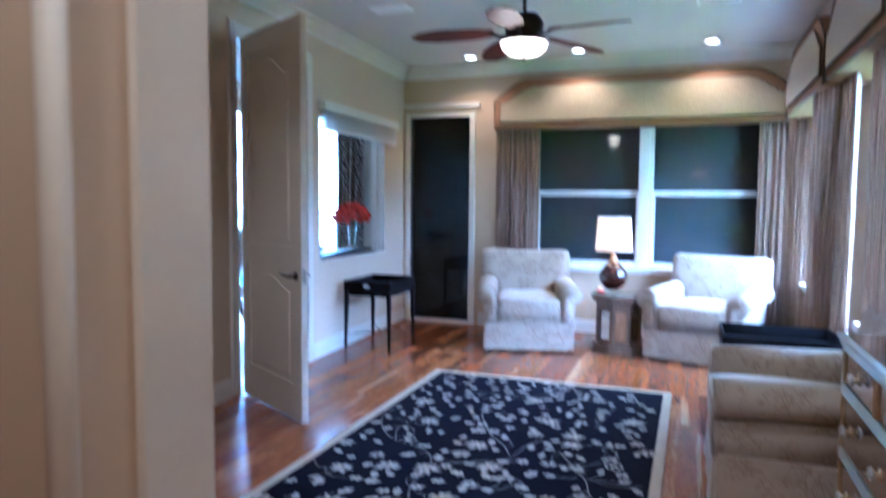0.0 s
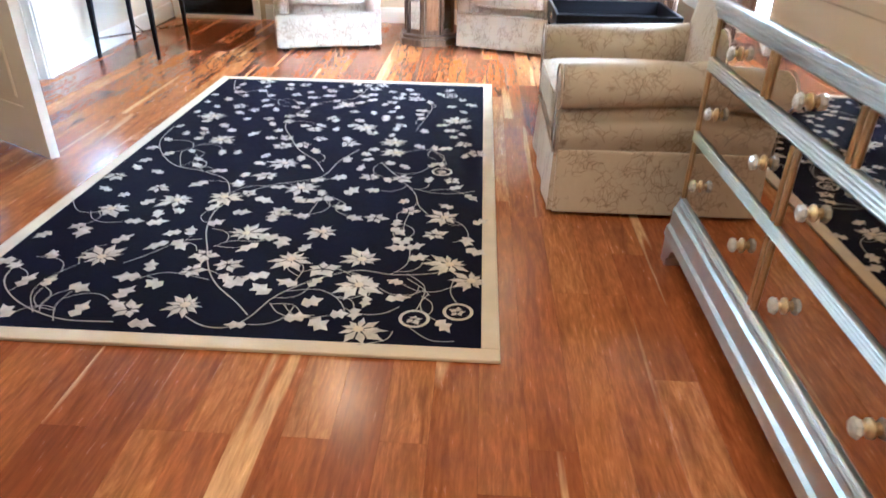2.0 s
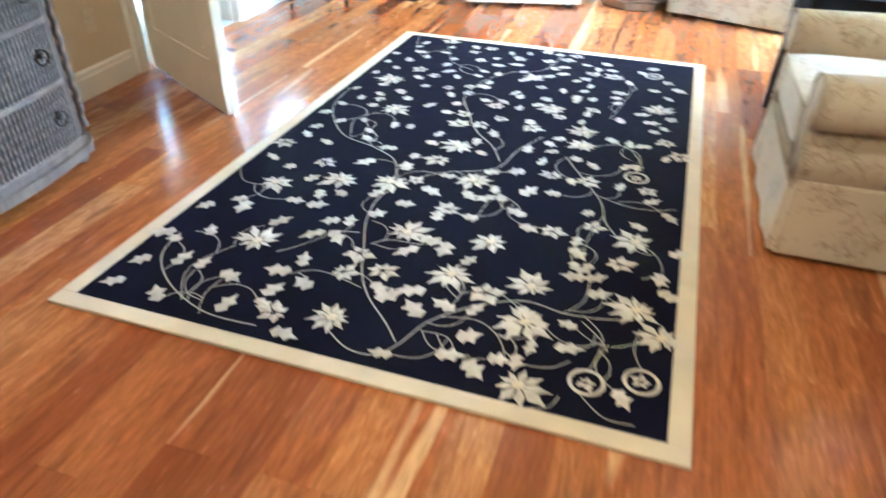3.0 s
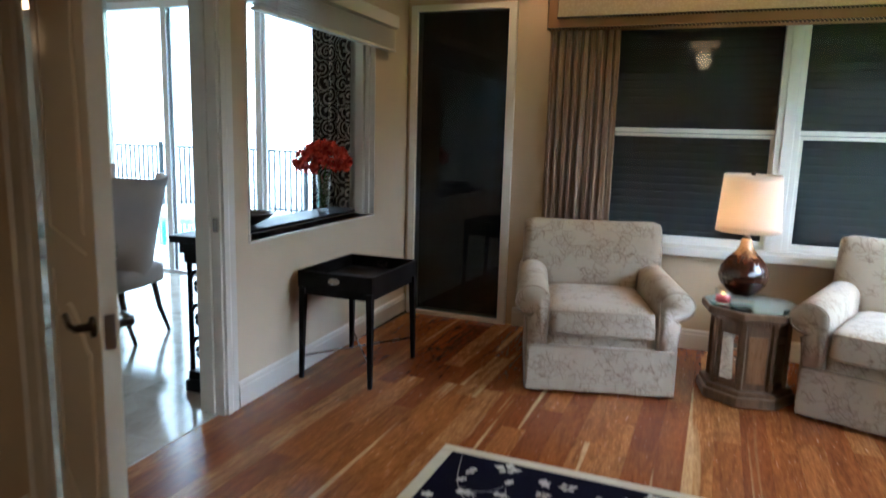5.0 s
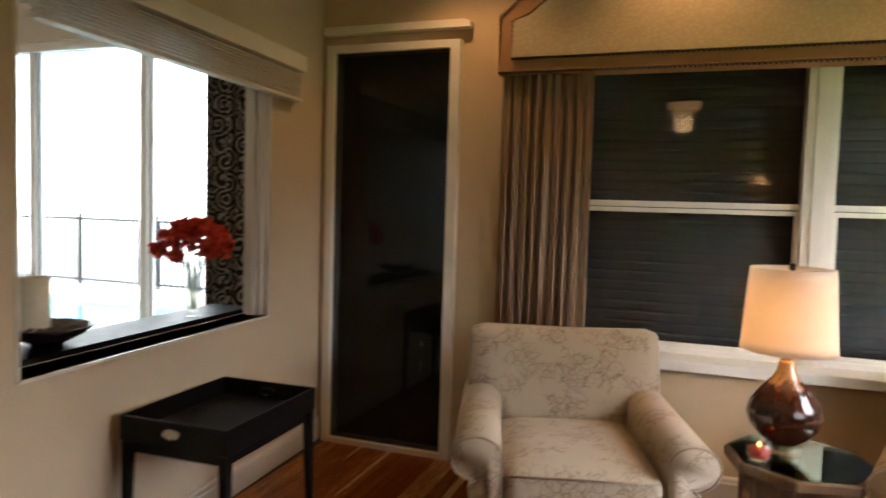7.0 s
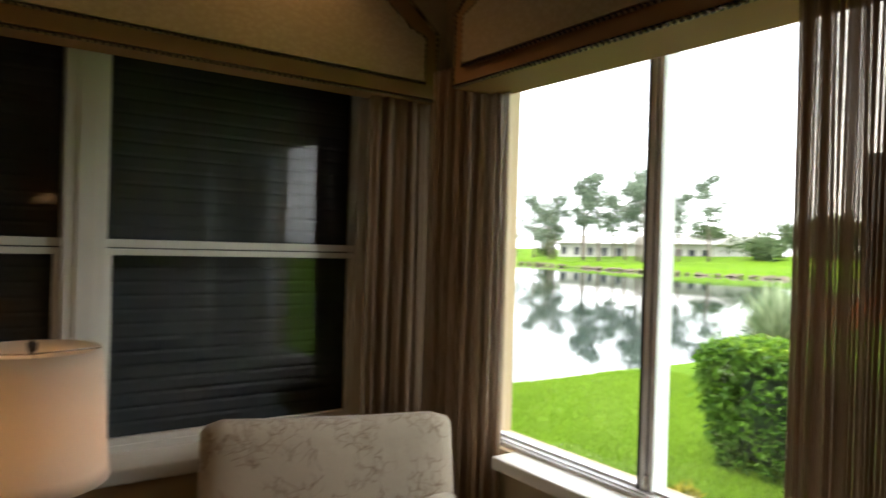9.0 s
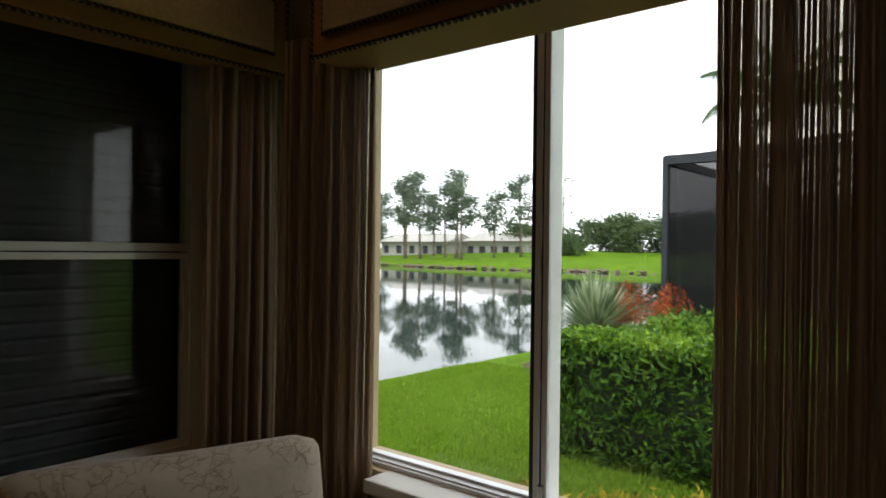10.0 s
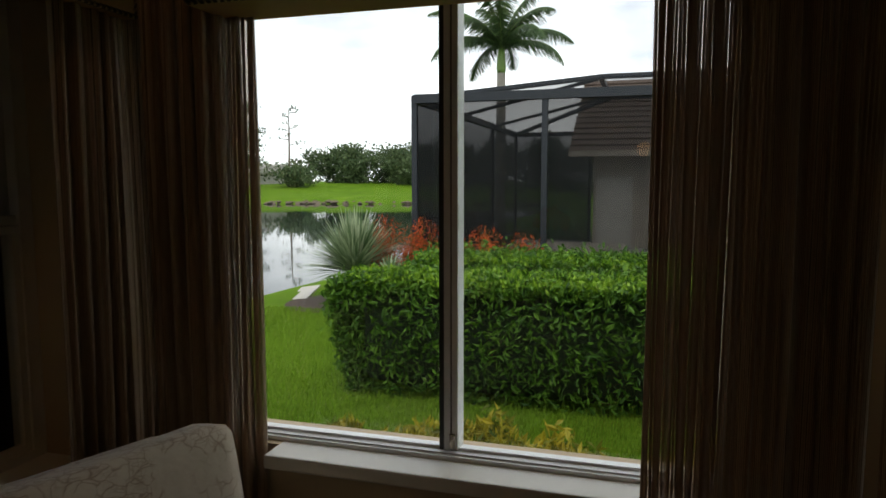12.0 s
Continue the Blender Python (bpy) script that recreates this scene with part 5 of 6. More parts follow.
VINES = [((-0.07, -1.38), (0.01, -1.43), (0.09, -1.43), (0.14, -1.37), (0.18, -1.26), (0.24, -1.18), (0.32, -1.11), (0.44, -1.05), (0.57, -1.07), (0.71, -1.05), (0.79, -1.01)), ((0.13, -1.36), (0.07, -1.29), (-0.03, -1.19), (-0.1, -1.08), (-0.16, -0.93), (-0.22, -0.77), (-0.24, -0.59), (-0.17, -0.42), (-0.06, -0.31), (0.12, -0.21), (0.17, 0), (0.25, 0.19))]
VINES += [((-0.24, -0.43), (-0.31, -0.28), (-0.45, -0.19), (-0.61, -0.13), (-0.74, 0.02), (-0.83, 0.21), (-0.85, 0.45)), ((-0.45, -0.19), (-0.52, -0.09), (-0.53, 0.05)), ((-0.58, -0.14), (-0.65, 0.06), (-0.57, 0.19)), ((0.12, -0.14), (0.05, 0), (-0.06, 0.13), (-0.16, 0.33), (-0.24, 0.53), (-0.22, 0.76), (-0.11, 0.98), (0.06, 1.09), (0.12, 1.4)), ((-0.28, -1.43), (-0.44, -1.43), (-0.58, -1.38), (-0.7, -1.3), (-0.78, -1.2), (-0.8, -1.07)), ((-0.47, -1.44), (-0.51, -1.35), (-0.5, -1.24)), ((-0.56, -1.4), (-0.63, -1.29), (-0.63, -1.19), (-0.57, -1.08))]
VINES += [((0.38, 0.01), (0.44, -0.1), (0.5, -0.2), (0.58, -0.35), (0.61, -0.48), (0.66, -0.57)), ((0.55, -0.29), (0.66, -0.34), (0.77, -0.34), (0.86, -0.3)), ((0.6, -0.45), (0.57, -0.62), (0.57, -0.74)), ((0.21, -1.21), (0.32, -1.19), (0.39, -1.23), (0.43, -1.29), (0.44, -1.34)), ((0.62, -1.09), (0.68, -1.15), (0.71, -1.2)), ((0.18, -1.29), (0.26, -1.29), (0.3, -1.34)), ((0.23, -1.16), (0.24, -1.05), (0.2, -1)), ((0.56, -1.07), (0.61, -0.99), (0.61, -0.87), (0.59, -0.86)), ((-0.9, -0.54), (-0.81, -0.66), (-0.71, -0.67))]
VINES += [((0.17, -0.4), (0.26, -0.46), (0.3, -0.51)), ((0.15, -0.66), (0.16, -0.57), (0.17, -0.45)), ((-0.83, 1.45), (-0.76, 1.21), (-0.63, 1.02)), ((-0.56, 1.25), (-0.47, 1.04), (-0.31, 0.94)), ((0.47, 0.15), (0.6, 0.21), (0.68, 0.1), (0.71, 0)), ((0.51, 0.5), (0.57, 0.92), (0.53, 1.06)), ((-0.42, -1.07), (-0.36, -1), (-0.28, -0.89), (-0.2, -0.86)), ((-0.32, -1.17), (-0.23, -1.12), (-0.06, -1.16)), ((0.77, -0.81), (0.83, -0.76), (0.81, -0.66), (0.75, -0.6)), ((-0.14, -0.92), (-0.09, -0.87), (0.02, -0.86), (0.12, -0.81)), ((0.62, -1.06), (0.69, -1.15), (0.67, -1.3)), ((0.66, -1.39), (0.73, -1.45), (0.81, -1.45)), ((0.79, -1.07), (0.78, -1.17), (0.81, -1.25)), ((0.51, -1.49), (0.59, -1.46), (0.61, -1.41))]
# short tendrils that end in a leaf
MAIN = len(VINES)
for k in range(80):
    v = VINES[k % MAIN]
    q = rr.randrange(len(v) - 1)
    p0, p1 = Vector(v[q]), Vector(v[q + 1])
    g = math.atan2(p1.y - p0.y, p1.x - p0.x) + rr.choice((-0.9, 0.9))
    p = p0.lerp(p1, rr.random())
    ln, turn = rr.uniform(0.035, 0.075), rr.choice((-0.6, 0.6))
    pts = [(p.x, p.y)]
    for _ in range(3):
        pts.append((pts[-1][0] + ln * math.cos(g), pts[-1][1] + ln * math.sin(g)))
        g += turn
    if max(abs(a) for a, b in pts) < 0.84 and max(abs(b) for a, b in pts) < 1.42:
        VINES.append(tuple(pts))
placed = BLOOMS + SMALL + FRUITS
NODES = [Vector(p) for v in VINES for p in v]
for x, y in LEAVES:
    near = min(NODES, key=lambda p: (p.x - x) ** 2 + (p.y - y) ** 2)
    placed.append((x, y))
    g, ln = math.atan2(y - near.y, x - near.x) + rr.uniform(-0.4, 0.4), rr.uniform(0.075, 0.105)
    tuft("leaf", leaflet, x - 0.45 * ln * math.cos(g), y - 0.45 * ln * math.sin(g), ln, rr.uniform(0.042, 0.060), g)
for v in VINES[MAIN:]:
    (a, b), (c, d) = v[-2], v[-1]
    if min((c - x) ** 2 + (d - y) ** 2 for x, y in placed) > 0.0030:
        placed.append((c, d))
        tuft("leaf", leaflet, c, d, rr.uniform(0.06, 0.09), rr.uniform(0.034, 0.050), math.atan2(d - b, c - a))
tries = 0
while len(placed) < 275 and tries < 6000:
    tries += 1
    x, y = rr.uniform(-0.83, 0.83), rr.uniform(-0.75, 1.43)
    if min((x - a) ** 2 + (y - b) ** 2 for a, b in placed) < 0.0082:
        continue
    placed.append((x, y))
    if rr.random() < 0.16:
        tuft("flower", blossom, x, y, rr.uniform(0.036, 0.05), 5, rr.uniform(0, 6))
    else:
        tuft("leaf", leaflet, x, y, rr.uniform(0.055, 0.098), rr.uniform(0.034, 0.054), rr.uniform(0, 6.3))
fv, ff = [], []
for v in VINES:
    pts = []
    ext = (v[0],) + tuple(v) + (v[-1],)
    for i in range(1, len(ext) - 2):
        p0, p1, p2, p3 = [Vector(p) for p in ext[i - 1:i + 3]]
        for s in range(10):
            t = s / 10
            pts.append(0.5 * (2 * p1 + (p2 - p0) * t + (2 * p0 - 5 * p1 + 4 * p2 - p3) * t * t + (3 * p1 - p0 - 3 * p2 + p3) * t ** 3))
    for a, b in zip(pts, pts[1:]):
        d = (b - a).normalized() * (0.0025 if len(v) > 5 else 0.0018)
        i = len(fv)
        fv += [(a.x - d.y, a.y + d.x, ZF - 0.0012), (a.x + d.y, a.y - d.x, ZF - 0.0012), (b.x + d.y, b.y - d.x, ZF - 0.0012), (b.x - d.y, b.y + d.x, ZF - 0.0012)]
        ff.append((i, i + 1, i + 2, i + 3))
tagged(part("vine", soup("vine", fv, ff, RUGVINE), RUGVINE, rug, "thin curling cream vines"), kind="stuff")

# ---- dining room ----
sl = thing("sliding_door", pose(0, 0, 0), "tall white-framed sliding glass doors onto a pool deck", "door", "", "structure")
part("door_frame", boxes((-4.55, -4.49, 0.03, 0.13, 0, 2.7), (-1.06, -1.0, 0.03, 0.13, 0, 2.7), (-4.49, -1.06, 0.03, 0.13, 2.63, 2.7), (-4.49, -1.06, 0.03, 0.13, 0.0, 0.03)), ALU, sl)
for xm in (-2.90, -1.78, -3.95):
    part("stile", box(xm - 0.05, xm + 0.012, 0.05, 0.078, 0.03, 2.63, 0.003), ALU, sl)
    part("stile", box(xm - 0.012, xm + 0.045, 0.082, 0.11, 0.03, 2.63, 0.003), ALU, sl)
for a, b, y in ((-4.49, -3.9, 0.064), (-3.9, -2.90, 0.096), (-2.90, -1.78, 0.064), (-1.78, -1.06, 0.096)):
    part("pane", box(a, b, y - 0.002, y + 0.002, 0.03, 2.63), DIMGLASS, sl)
curtain("curtain", 0.48, 0.03, 2.75, pose(-4.49, -0.12, 0), 6, 0.07, SCROLL, "cream curtain with dark scrolls beside sliding doors", "scroll curtains", seed=11)
curtain("curtain", 0.38, 0.03, 2.75, pose(-1.10, -0.12, 0), 5, 0.07, SCROLL, "cream curtain with dark scrolls beside sliding doors", "scroll curtains", seed=12)
curtain("sheer_curtain", 0.48, 0.03, 2.75, pose(-3.98, -0.08, 0), 8, 0.04, SHEER, "white sheer curtain drawn aside at sliding doors", "sheer curtains", seed=13)

con = thing("console_table", WEST @ pose(-0.295, -1.36, 0) @ Matrix.Diagonal((0.66, 1, 1, 1)), "black carved console table behind the pass-through", "console table")
part("tabletop", box(-0.19, 0.20, -0.96, 0.82, 0.865, 0.905, 0.006), BLACKW, con)
part("apron", box(-0.165, 0.17, -0.90, 0.76, 0.80, 0.864), BLACKW, con)
for y in (-0.84, 0.70):
    sup = part("carved_support", join(box(-0.17, 0.17, y - 0.05, y + 0.05, 0.0, 0.07, 0.012), box(-0.15, 0.15, y - 0.035, y + 0.035, 0.07, 0.12, 0.008), box(-0.16, 0.16, y - 0.035, y + 0.035, 0.74, 0.80, 0.008), tube([(-0.145, y, 0.1), (-0.145, y, 0.76)], 0.018, 8), tube([(0.145, y, 0.1), (0.145, y, 0.76)], 0.018, 8)), BLACKW, con, "pierced scrollwork end support")
    for sx in (-1, 1):
        for cz in (0.24, 0.43, 0.62):
            sp = [(sx * (0.075 + (0.068 - 0.0042 * k) * math.cos(0.5 * k)), y, cz + (0.085 - 0.005 * k) * math.sin(0.5 * k)) for k in range(15)]
            part("scroll", tube(sp, 0.013, 6), BLACKW, sup)

vs = thing("flower_vase", WEST @ pose(-0.25, -0.96, 0.906), "clear glass vase of red blooms on a black console", "vase")
part("vase", lathe([(0.040, 0.0), (0.044, 0.006), (0.040, 0.02), (0.043, 0.16), (0.052, 0.27), (0.049, 0.27), (0.039, 0.16), (0.036, 0.03), (0.0, 0.026)], 24), CRYSTAL, vs, "clear glass vase")
fr = random.Random(8)
pv, pf = [], []
for k in range(84):
    a, b, q = fr.uniform(0, 6.28), fr.uniform(-0.45, 1.5), fr.uniform(0.75, 1.0)
    c = Vector((0.185 * q * math.cos(a) * math.cos(b), 0.185 * q * math.sin(a) * math.cos(b), 0.355 + 0.125 * q * math.sin(b)))
    for j in range(16):
        d = Vector((fr.gauss(0, 1), fr.gauss(0, 1), fr.gauss(0.3, 1))).normalized()
        s = d.cross(Vector((fr.gauss(0, 1), fr.gauss(0, 1), fr.gauss(0, 1)))).normalized() * 0.016
        i = len(pv)
        p, q = c + d * 0.008, c + d * fr.uniform(0.028, 0.045)
        pv += [tuple(p - s * 0.5), tuple(p + s * 0.5), tuple(q + s), tuple(q - s)]
        pf.append((i, i + 1, i + 2, i + 3))
part("bouquet", soup("bouquet", pv, pf, PETAL), PETAL, vs, "cluster of red petals")
for k in range(7):
    a = 0.9 * k
    part("stem", tube([(0.012 * math.cos(a), 0.012 * math.sin(a), 0.035), (0.02 * math.cos(a), 0.02 * math.sin(a), 0.2), (0.08 * math.cos(a), 0.08 * math.sin(a), 0.36)], 0.003, 5), LEAFG, vs)
bl = thing("decorative_bowl", WEST @ pose(-0.315, -1.79, 0.906), "shallow dark bowl holding pebbles", "bowl")
part("bowl", lathe([(0.05, 0.0), (0.07, 0.008), (0.14, 0.045), (0.175, 0.075), (0.170, 0.078), (0.13, 0.052), (0.06, 0.02), (0.0, 0.018)], 32), BRONZE, bl)
pv, pf = [], []
for k in range(260):
    a, r = fr.uniform(0, 6.28), 0.155 * math.sqrt(fr.random())
    c = Vector((r * math.cos(a), r * math.sin(a), 0.062 + fr.uniform(0, 0.016)))
    i, s = len(pv), fr.uniform(0.006, 0.011)
    pv += [tuple(c + Vector(o) * s) for o in ((1, 0, 0), (-1, 0, 0), (0, 1, 0), (0, -1, 0), (0, 0, 1), (0, 0, -1))]
    pf += [(i, i + 2, i + 4), (i + 2, i + 1, i + 4), (i + 1, i + 3, i + 4), (i + 3, i, i + 4), (i + 2, i, i + 5), (i + 1, i + 2, i + 5), (i + 3, i + 1, i + 5), (i, i + 3, i + 5)]
part("pebbles", soup("pebbles", pv, pf, ROCK), ROCK, bl)
pc = tagged(part("pillar_candle", lathe([(0.0, 0.0), (0.056, 0.0), (0.058, 0.01), (0.058, 0.21), (0.05, 0.216), (0.03, 0.205), (0.0, 0.203)], 28), WAXWHITE), "thick ivory pillar candle standing in a bowl", "candle")
pc.matrix_world = WEST @ pose(-0.335, -1.83, 0.965)


def dining_chair(m, label):
    c = thing("dining_chair", m, label, "dining chair", "dining chairs")
    part("seat", rbox(0, 0, 0.43, 0.25, 0.26, 0.075, 0.04, 0.025), LINEN, c)
    bm = bmesh.new()
    rows = []
    n, nz = 18, 12
    for side in (0, 1):
        for j in range(nz + 1):
            v = j / nz
            row = []
            for i in range(n + 1):
                a = math.radians(-118 + 236 * i / n)
                wing = max(0.0, abs(a) - math.radians(58)) / math.radians(60)
                top = 1.12 - 0.56 * wing ** 0.62 + 0.02 * (1 - math.cos(2 * a)) * (1 - wing)
                z = 0.36 + (top - 0.36) * v
                r = 0.28 - 0.05 * side + (0.03 * v + 0.05 * v * v) * (1 - wing)
                row.append(bm.verts.new((r * math.sin(a), -0.02 + (r + 0.10 * v) * math.cos(a) * 0.95, z)))
            rows.append(row)
    for s in (0, nz + 1):
        for j in range(nz):
            for i in range(n):
                bm.faces.new((rows[s + j][i], rows[s + j][i + 1], rows[s + j + 1][i + 1], rows[s + j + 1][i]))
    for i in range(n):
        bm.faces.new((rows[nz][i], rows[nz][i + 1], rows[2 * nz + 1][i + 1], rows[2 * nz + 1][i]))
        bm.faces.new((rows[0][i], rows[0][i + 1], rows[nz + 1][i + 1], rows[nz + 1][i]))
    for i in (0, n):
        for j in range(nz):
            bm.faces.new((rows[j][i], rows[j + 1][i], rows[nz + 2 + j][i], rows[nz + 1 + j][i]))
    bmesh.ops.recalc_face_normals(bm, faces=bm.faces)
    part("wing_back", smooth(bm), LINEN, c, "tufted curved wing back")
    for z in (0.72, 0.88, 1.02):
        for i in range(3 if z != 0.88 else 2):
            x = (-0.11 + 0.11 * i) if z != 0.88 else (-0.055 + 0.11 * i)
            y = 0.215 + 0.095 * (z - 0.36) / 0.78 - abs(x) * 0.25
            part("tuft_button", lathe([(0.013, 0.0), (0.010, 0.006), (0.0, 0.009)], 10), PIPING, c).matrix_local = pose(x, y, z, 90, 0, 0)
    for sx in (-1, 1):
        part("leg", tube([(sx * 0.20, -0.20, 0.37), (sx * 0.205, -0.21, 0.0)], 0.024, 8, taper=0.013), DARKW, c, "dark tapered leg")
        part("leg", tube([(sx * 0.18, 0.20, 0.38), (sx * 0.185, 0.24, 0.18), (sx * 0.19, 0.31, 0.0)], 0.024, 8, taper=0.013), DARKW, c, "dark tapered leg")
    return c


DC = "taupe tufted wing-back dining chair"
dining_chair(pose(-1.67, -1.80, 0.004, 0, 0, -80), DC + ", drawn to a glass table")
dining_chair(pose(-2.88, -1.12, 0.004, 0, 0, 18), DC + ", on the window side of the table")
dt = thing("dining_table", pose(-2.52, -2.02, 0.004), "round glass-topped dining table on a carved stone pedestal", "dining table")
part("tabletop", lathe([(0.0, 0.74), (0.78, 0.74), (0.785, 0.746), (0.78, 0.752), (0.0, 0.752)], 56), TABLEGLASS, dt, "thick clear glass top")
part("pedestal", lathe([(0.36, 0.0), (0.38, 0.05), (0.33, 0.09), (0.27, 0.12), (0.20, 0.16), (0.15, 0.25), (0.14, 0.42), (0.17, 0.52), (0.24, 0.62), (0.30, 0.68), (0.33, 0.735)], 36, flutes=12, depth=0.04), plain("carved_stone", (0.20, 0.16, 0.11), 0.7, var=0.25, scale=9), dt, "carved stone pedestal")
gb = thing("glass_bowl", pose(-2.30, -2.15, 0.757), "shallow clear glass bowl on the dining table", "bowl")
part("bowl", lathe([(0.05, 0.0), (0.06, 0.01), (0.14, 0.05), (0.20, 0.06), (0.198, 0.065), (0.13, 0.057), (0.0, 0.015)], 32), CRYSTAL, gb)
cd = thing("chandelier", pose(-2.75, -1.6, 0.40), "alabaster bowl chandelier over the dining table", "chandelier")
part("rod", lathe([(0.01, 2.2), (0.01, H - 0.4)], 8), BRONZE, cd)
part("bowl", lathe([(0.0, 1.92), (0.12, 1.935), (0.24, 1.99), (0.32, 2.06), (0.335, 2.075), (0.32, 2.078), (0.22, 2.02), (0.0, 1.96)], 36), ALAB, cd, "glowing alabaster bowl")
for k in range(3):
    a = 2.1 * k
    part("arm", tube([(0, 0, 2.25), (0.15 * math.cos(a), 0.15 * math.sin(a), 2.32), (0.32 * math.cos(a), 0.32 * math.sin(a), 2.08)], 0.008, 6), BRONZE, cd)

# ---- terrace, pool and fence beyond the sliding doors ----
setting("pool_deck", boxes((-14, 3.4, 0.15, 1.5, -0.5, -0.05), (-14, 3.4, 4.1, 5.4, -0.5, -0.05), (-14, -10.5, 1.5, 4.1, -0.5, -0.05), (-0.9, 3.4, 1.5, 4.1, -0.5, -0.05)), DECK, "pale stone pool deck", "deck")
setting("pool_water", boxes((-10.5, -0.9, 1.5, 4.1, -0.6, -0.13)), POOL, "turquoise swimming pool water", "pool")
fe = thing("fence", pose(0, 5.2, 0), "black metal railing fence along the pool deck", "fence")
bal = mesh_of("baluster", boxes((-0.012, 0.012, -0.012, 0.012, -0.02, 1.14)), BRONZEALU)
pst = mesh_of("post", boxes((-0.03, 0.03, -0.03, 0.03, -0.05, 1.22)), BRONZEALU)
part("rail", boxes((-13.5, 0.5, -0.02, 0.02, 1.10, 1.14), (-13.5, 0.5, -0.02, 0.02, 0.03, 0.06)), BRONZEALU, fe)
for k in range(117):
    part("baluster", bal, BRONZEALU, fe).location = (-13.4 + 0.118 * k, 0, 0)
for k in range(9):
    part("post", pst, BRONZEALU, fe).location = (-13.2 + 1.7 * k, 0, 0)

# ---- ground, lake and far shore ----


def ground_z(x, y):
    z = -0.42 - 0.02 * np.clip(x - 5, 0, 6) - 0.0 * y
    shore = 6.1 + 0.6 * np.sin(x * 0.16 + 0.4) + 0.25 * np.sin(x * 0.5)
    d = y - shore
    z = np.where(d > -1.8, z + (-1.0 - z) * np.clip((d + 1.8) / 1.8, 0, 1) ** 1.3, z)
    z = np.where(d > 0, np.maximum(-1.0 - d * 0.35, -2.2), z)
    far = np.maximum(x - (74 + 2.5 * np.sin(y * 0.09)), y - (882 + 3 * np.sin(x * 0.07)))
    far = np.maximum(far, -x - 880)
    bank = -1.0 + np.clip(far, 0, 2) * 0.35 + np.clip(far - 2, 0, 25) * np.where(x > 50, 0.045, 0.004) + 0.5 * (x > 50) * np.sin(x * 0.11 + y * 0.07) * np.clip((far - 6) / 10, 0, 1)
    z = np.where((far > -3) & (y > shore), np.maximum(z, np.where(far > 0, bank, -1.0 + far * 0.4)), z)
    return z


gx = np.concatenate([np.arange(-900, -90, 60), np.arange(-90, 0, 6), np.arange(0, 26, 0.5), np.arange(26, 70, 4), np.arange(70, 110, 1.5), np.arange(110, 1000, 60)])
gy = np.concatenate([np.arange(-900, -30, 60), np.arange(-30, -5, 3), np.arange(-5, 13, 0.4), np.arange(13, 85, 3), np.arange(85, 120, 1.5), np.arange(120, 250, 20), np.arange(250, 300, 3), np.arange(300, 1000, 60)])
GX, GY = np.meshgrid(gx, gy)
GZ = ground_z(GX, GY)
GZ = np.where((GX > -15) & (GX < 4.45) & (GY > -11) & (GY < 5.4), -0.75, GZ)
nxg = len(gx)
gv = np.stack([GX, GY, GZ], -1).reshape(-1, 3).tolist()
gf = [(j * nxg + i, j * nxg + i + 1, (j + 1) * nxg + i + 1, (j + 1) * nxg + i) for j in range(len(gy) - 1) for i in range(nxg - 1)]
gm = soup("ground", gv, gf, LAWN)
for p in gm.polygons:
    p.use_smooth = True
tagged(part("ground", gm, LAWN), "green lawn sloping down to a lake", "lawn", "", "structure")
setting("water", boxes((-900, 84, 4.0, 910, -1.6, -1.0)), WATER, "still grey lake reflecting trees", "lake")
rk = np.random.RandomState(4)
rv, rf = [], []
for k in range(320):
    y = rk.uniform(8, 80)
    x = 74.3 + 2.5 * math.sin(y * 0.09) + rk.uniform(-0.5, 0.6)
    s = rk.uniform(0.18, 0.5)
    i = len(rv)
    z = -0.92 + rk.uniform(-0.1, 0.2)
    rv += [(x + s * a * rk.uniform(0.7, 1.2), y + s * b * rk.uniform(0.7, 1.3), z + s * c * 0.6) for a, b, c in ((1, 0, 0), (-1, 0, 0), (0, 1, 0), (0, -1, 0), (0, 0, 1), (0, 0, -1))]
    rf += [(i, i + 2, i + 4), (i + 2, i + 1, i + 4), (i + 1, i + 3, i + 4), (i + 3, i, i + 4), (i + 2, i, i + 5), (i + 1, i + 2, i + 5), (i + 3, i + 1, i + 5), (i, i + 3, i + 5)]
tagged(part("shore_rocks", soup("shore_rocks", rv, rf, ROCK), ROCK), "brown rocks lining the far lake shore", "rocks", "", "stuff")

# grass blades near the window
rg = np.random.RandomState(7)
N = 120000
bx, by = rg.uniform(4.6, 12.5, N), rg.uniform(-3.0, 5.8, N)
bz = ground_z(bx, by)
hh, ang, lean = rg.uniform(0.03, 0.075, N), rg.uniform(0, 6.28, N), rg.uniform(0.0, 0.035, N)
wv = rg.uniform(0.004, 0.008, N)
V = np.empty((N, 3, 3))
V[:, 0] = np.stack([bx - wv * np.cos(ang), by - wv * np.sin(ang), bz], -1)
V[:, 1] = np.stack([bx + wv * np.cos(ang), by + wv * np.sin(ang), bz], -1)
V[:, 2] = np.stack([bx + lean * np.sin(ang * 1.7), by + lean * np.cos(ang * 1.7), bz + hh], -1)
tagged(part("grass", soup("grass", V.reshape(-1, 3).tolist(), np.arange(3 * N).reshape(-1, 3).tolist(), BLADE), BLADE), "short green lawn grass blades", "grass", "", "stuff")


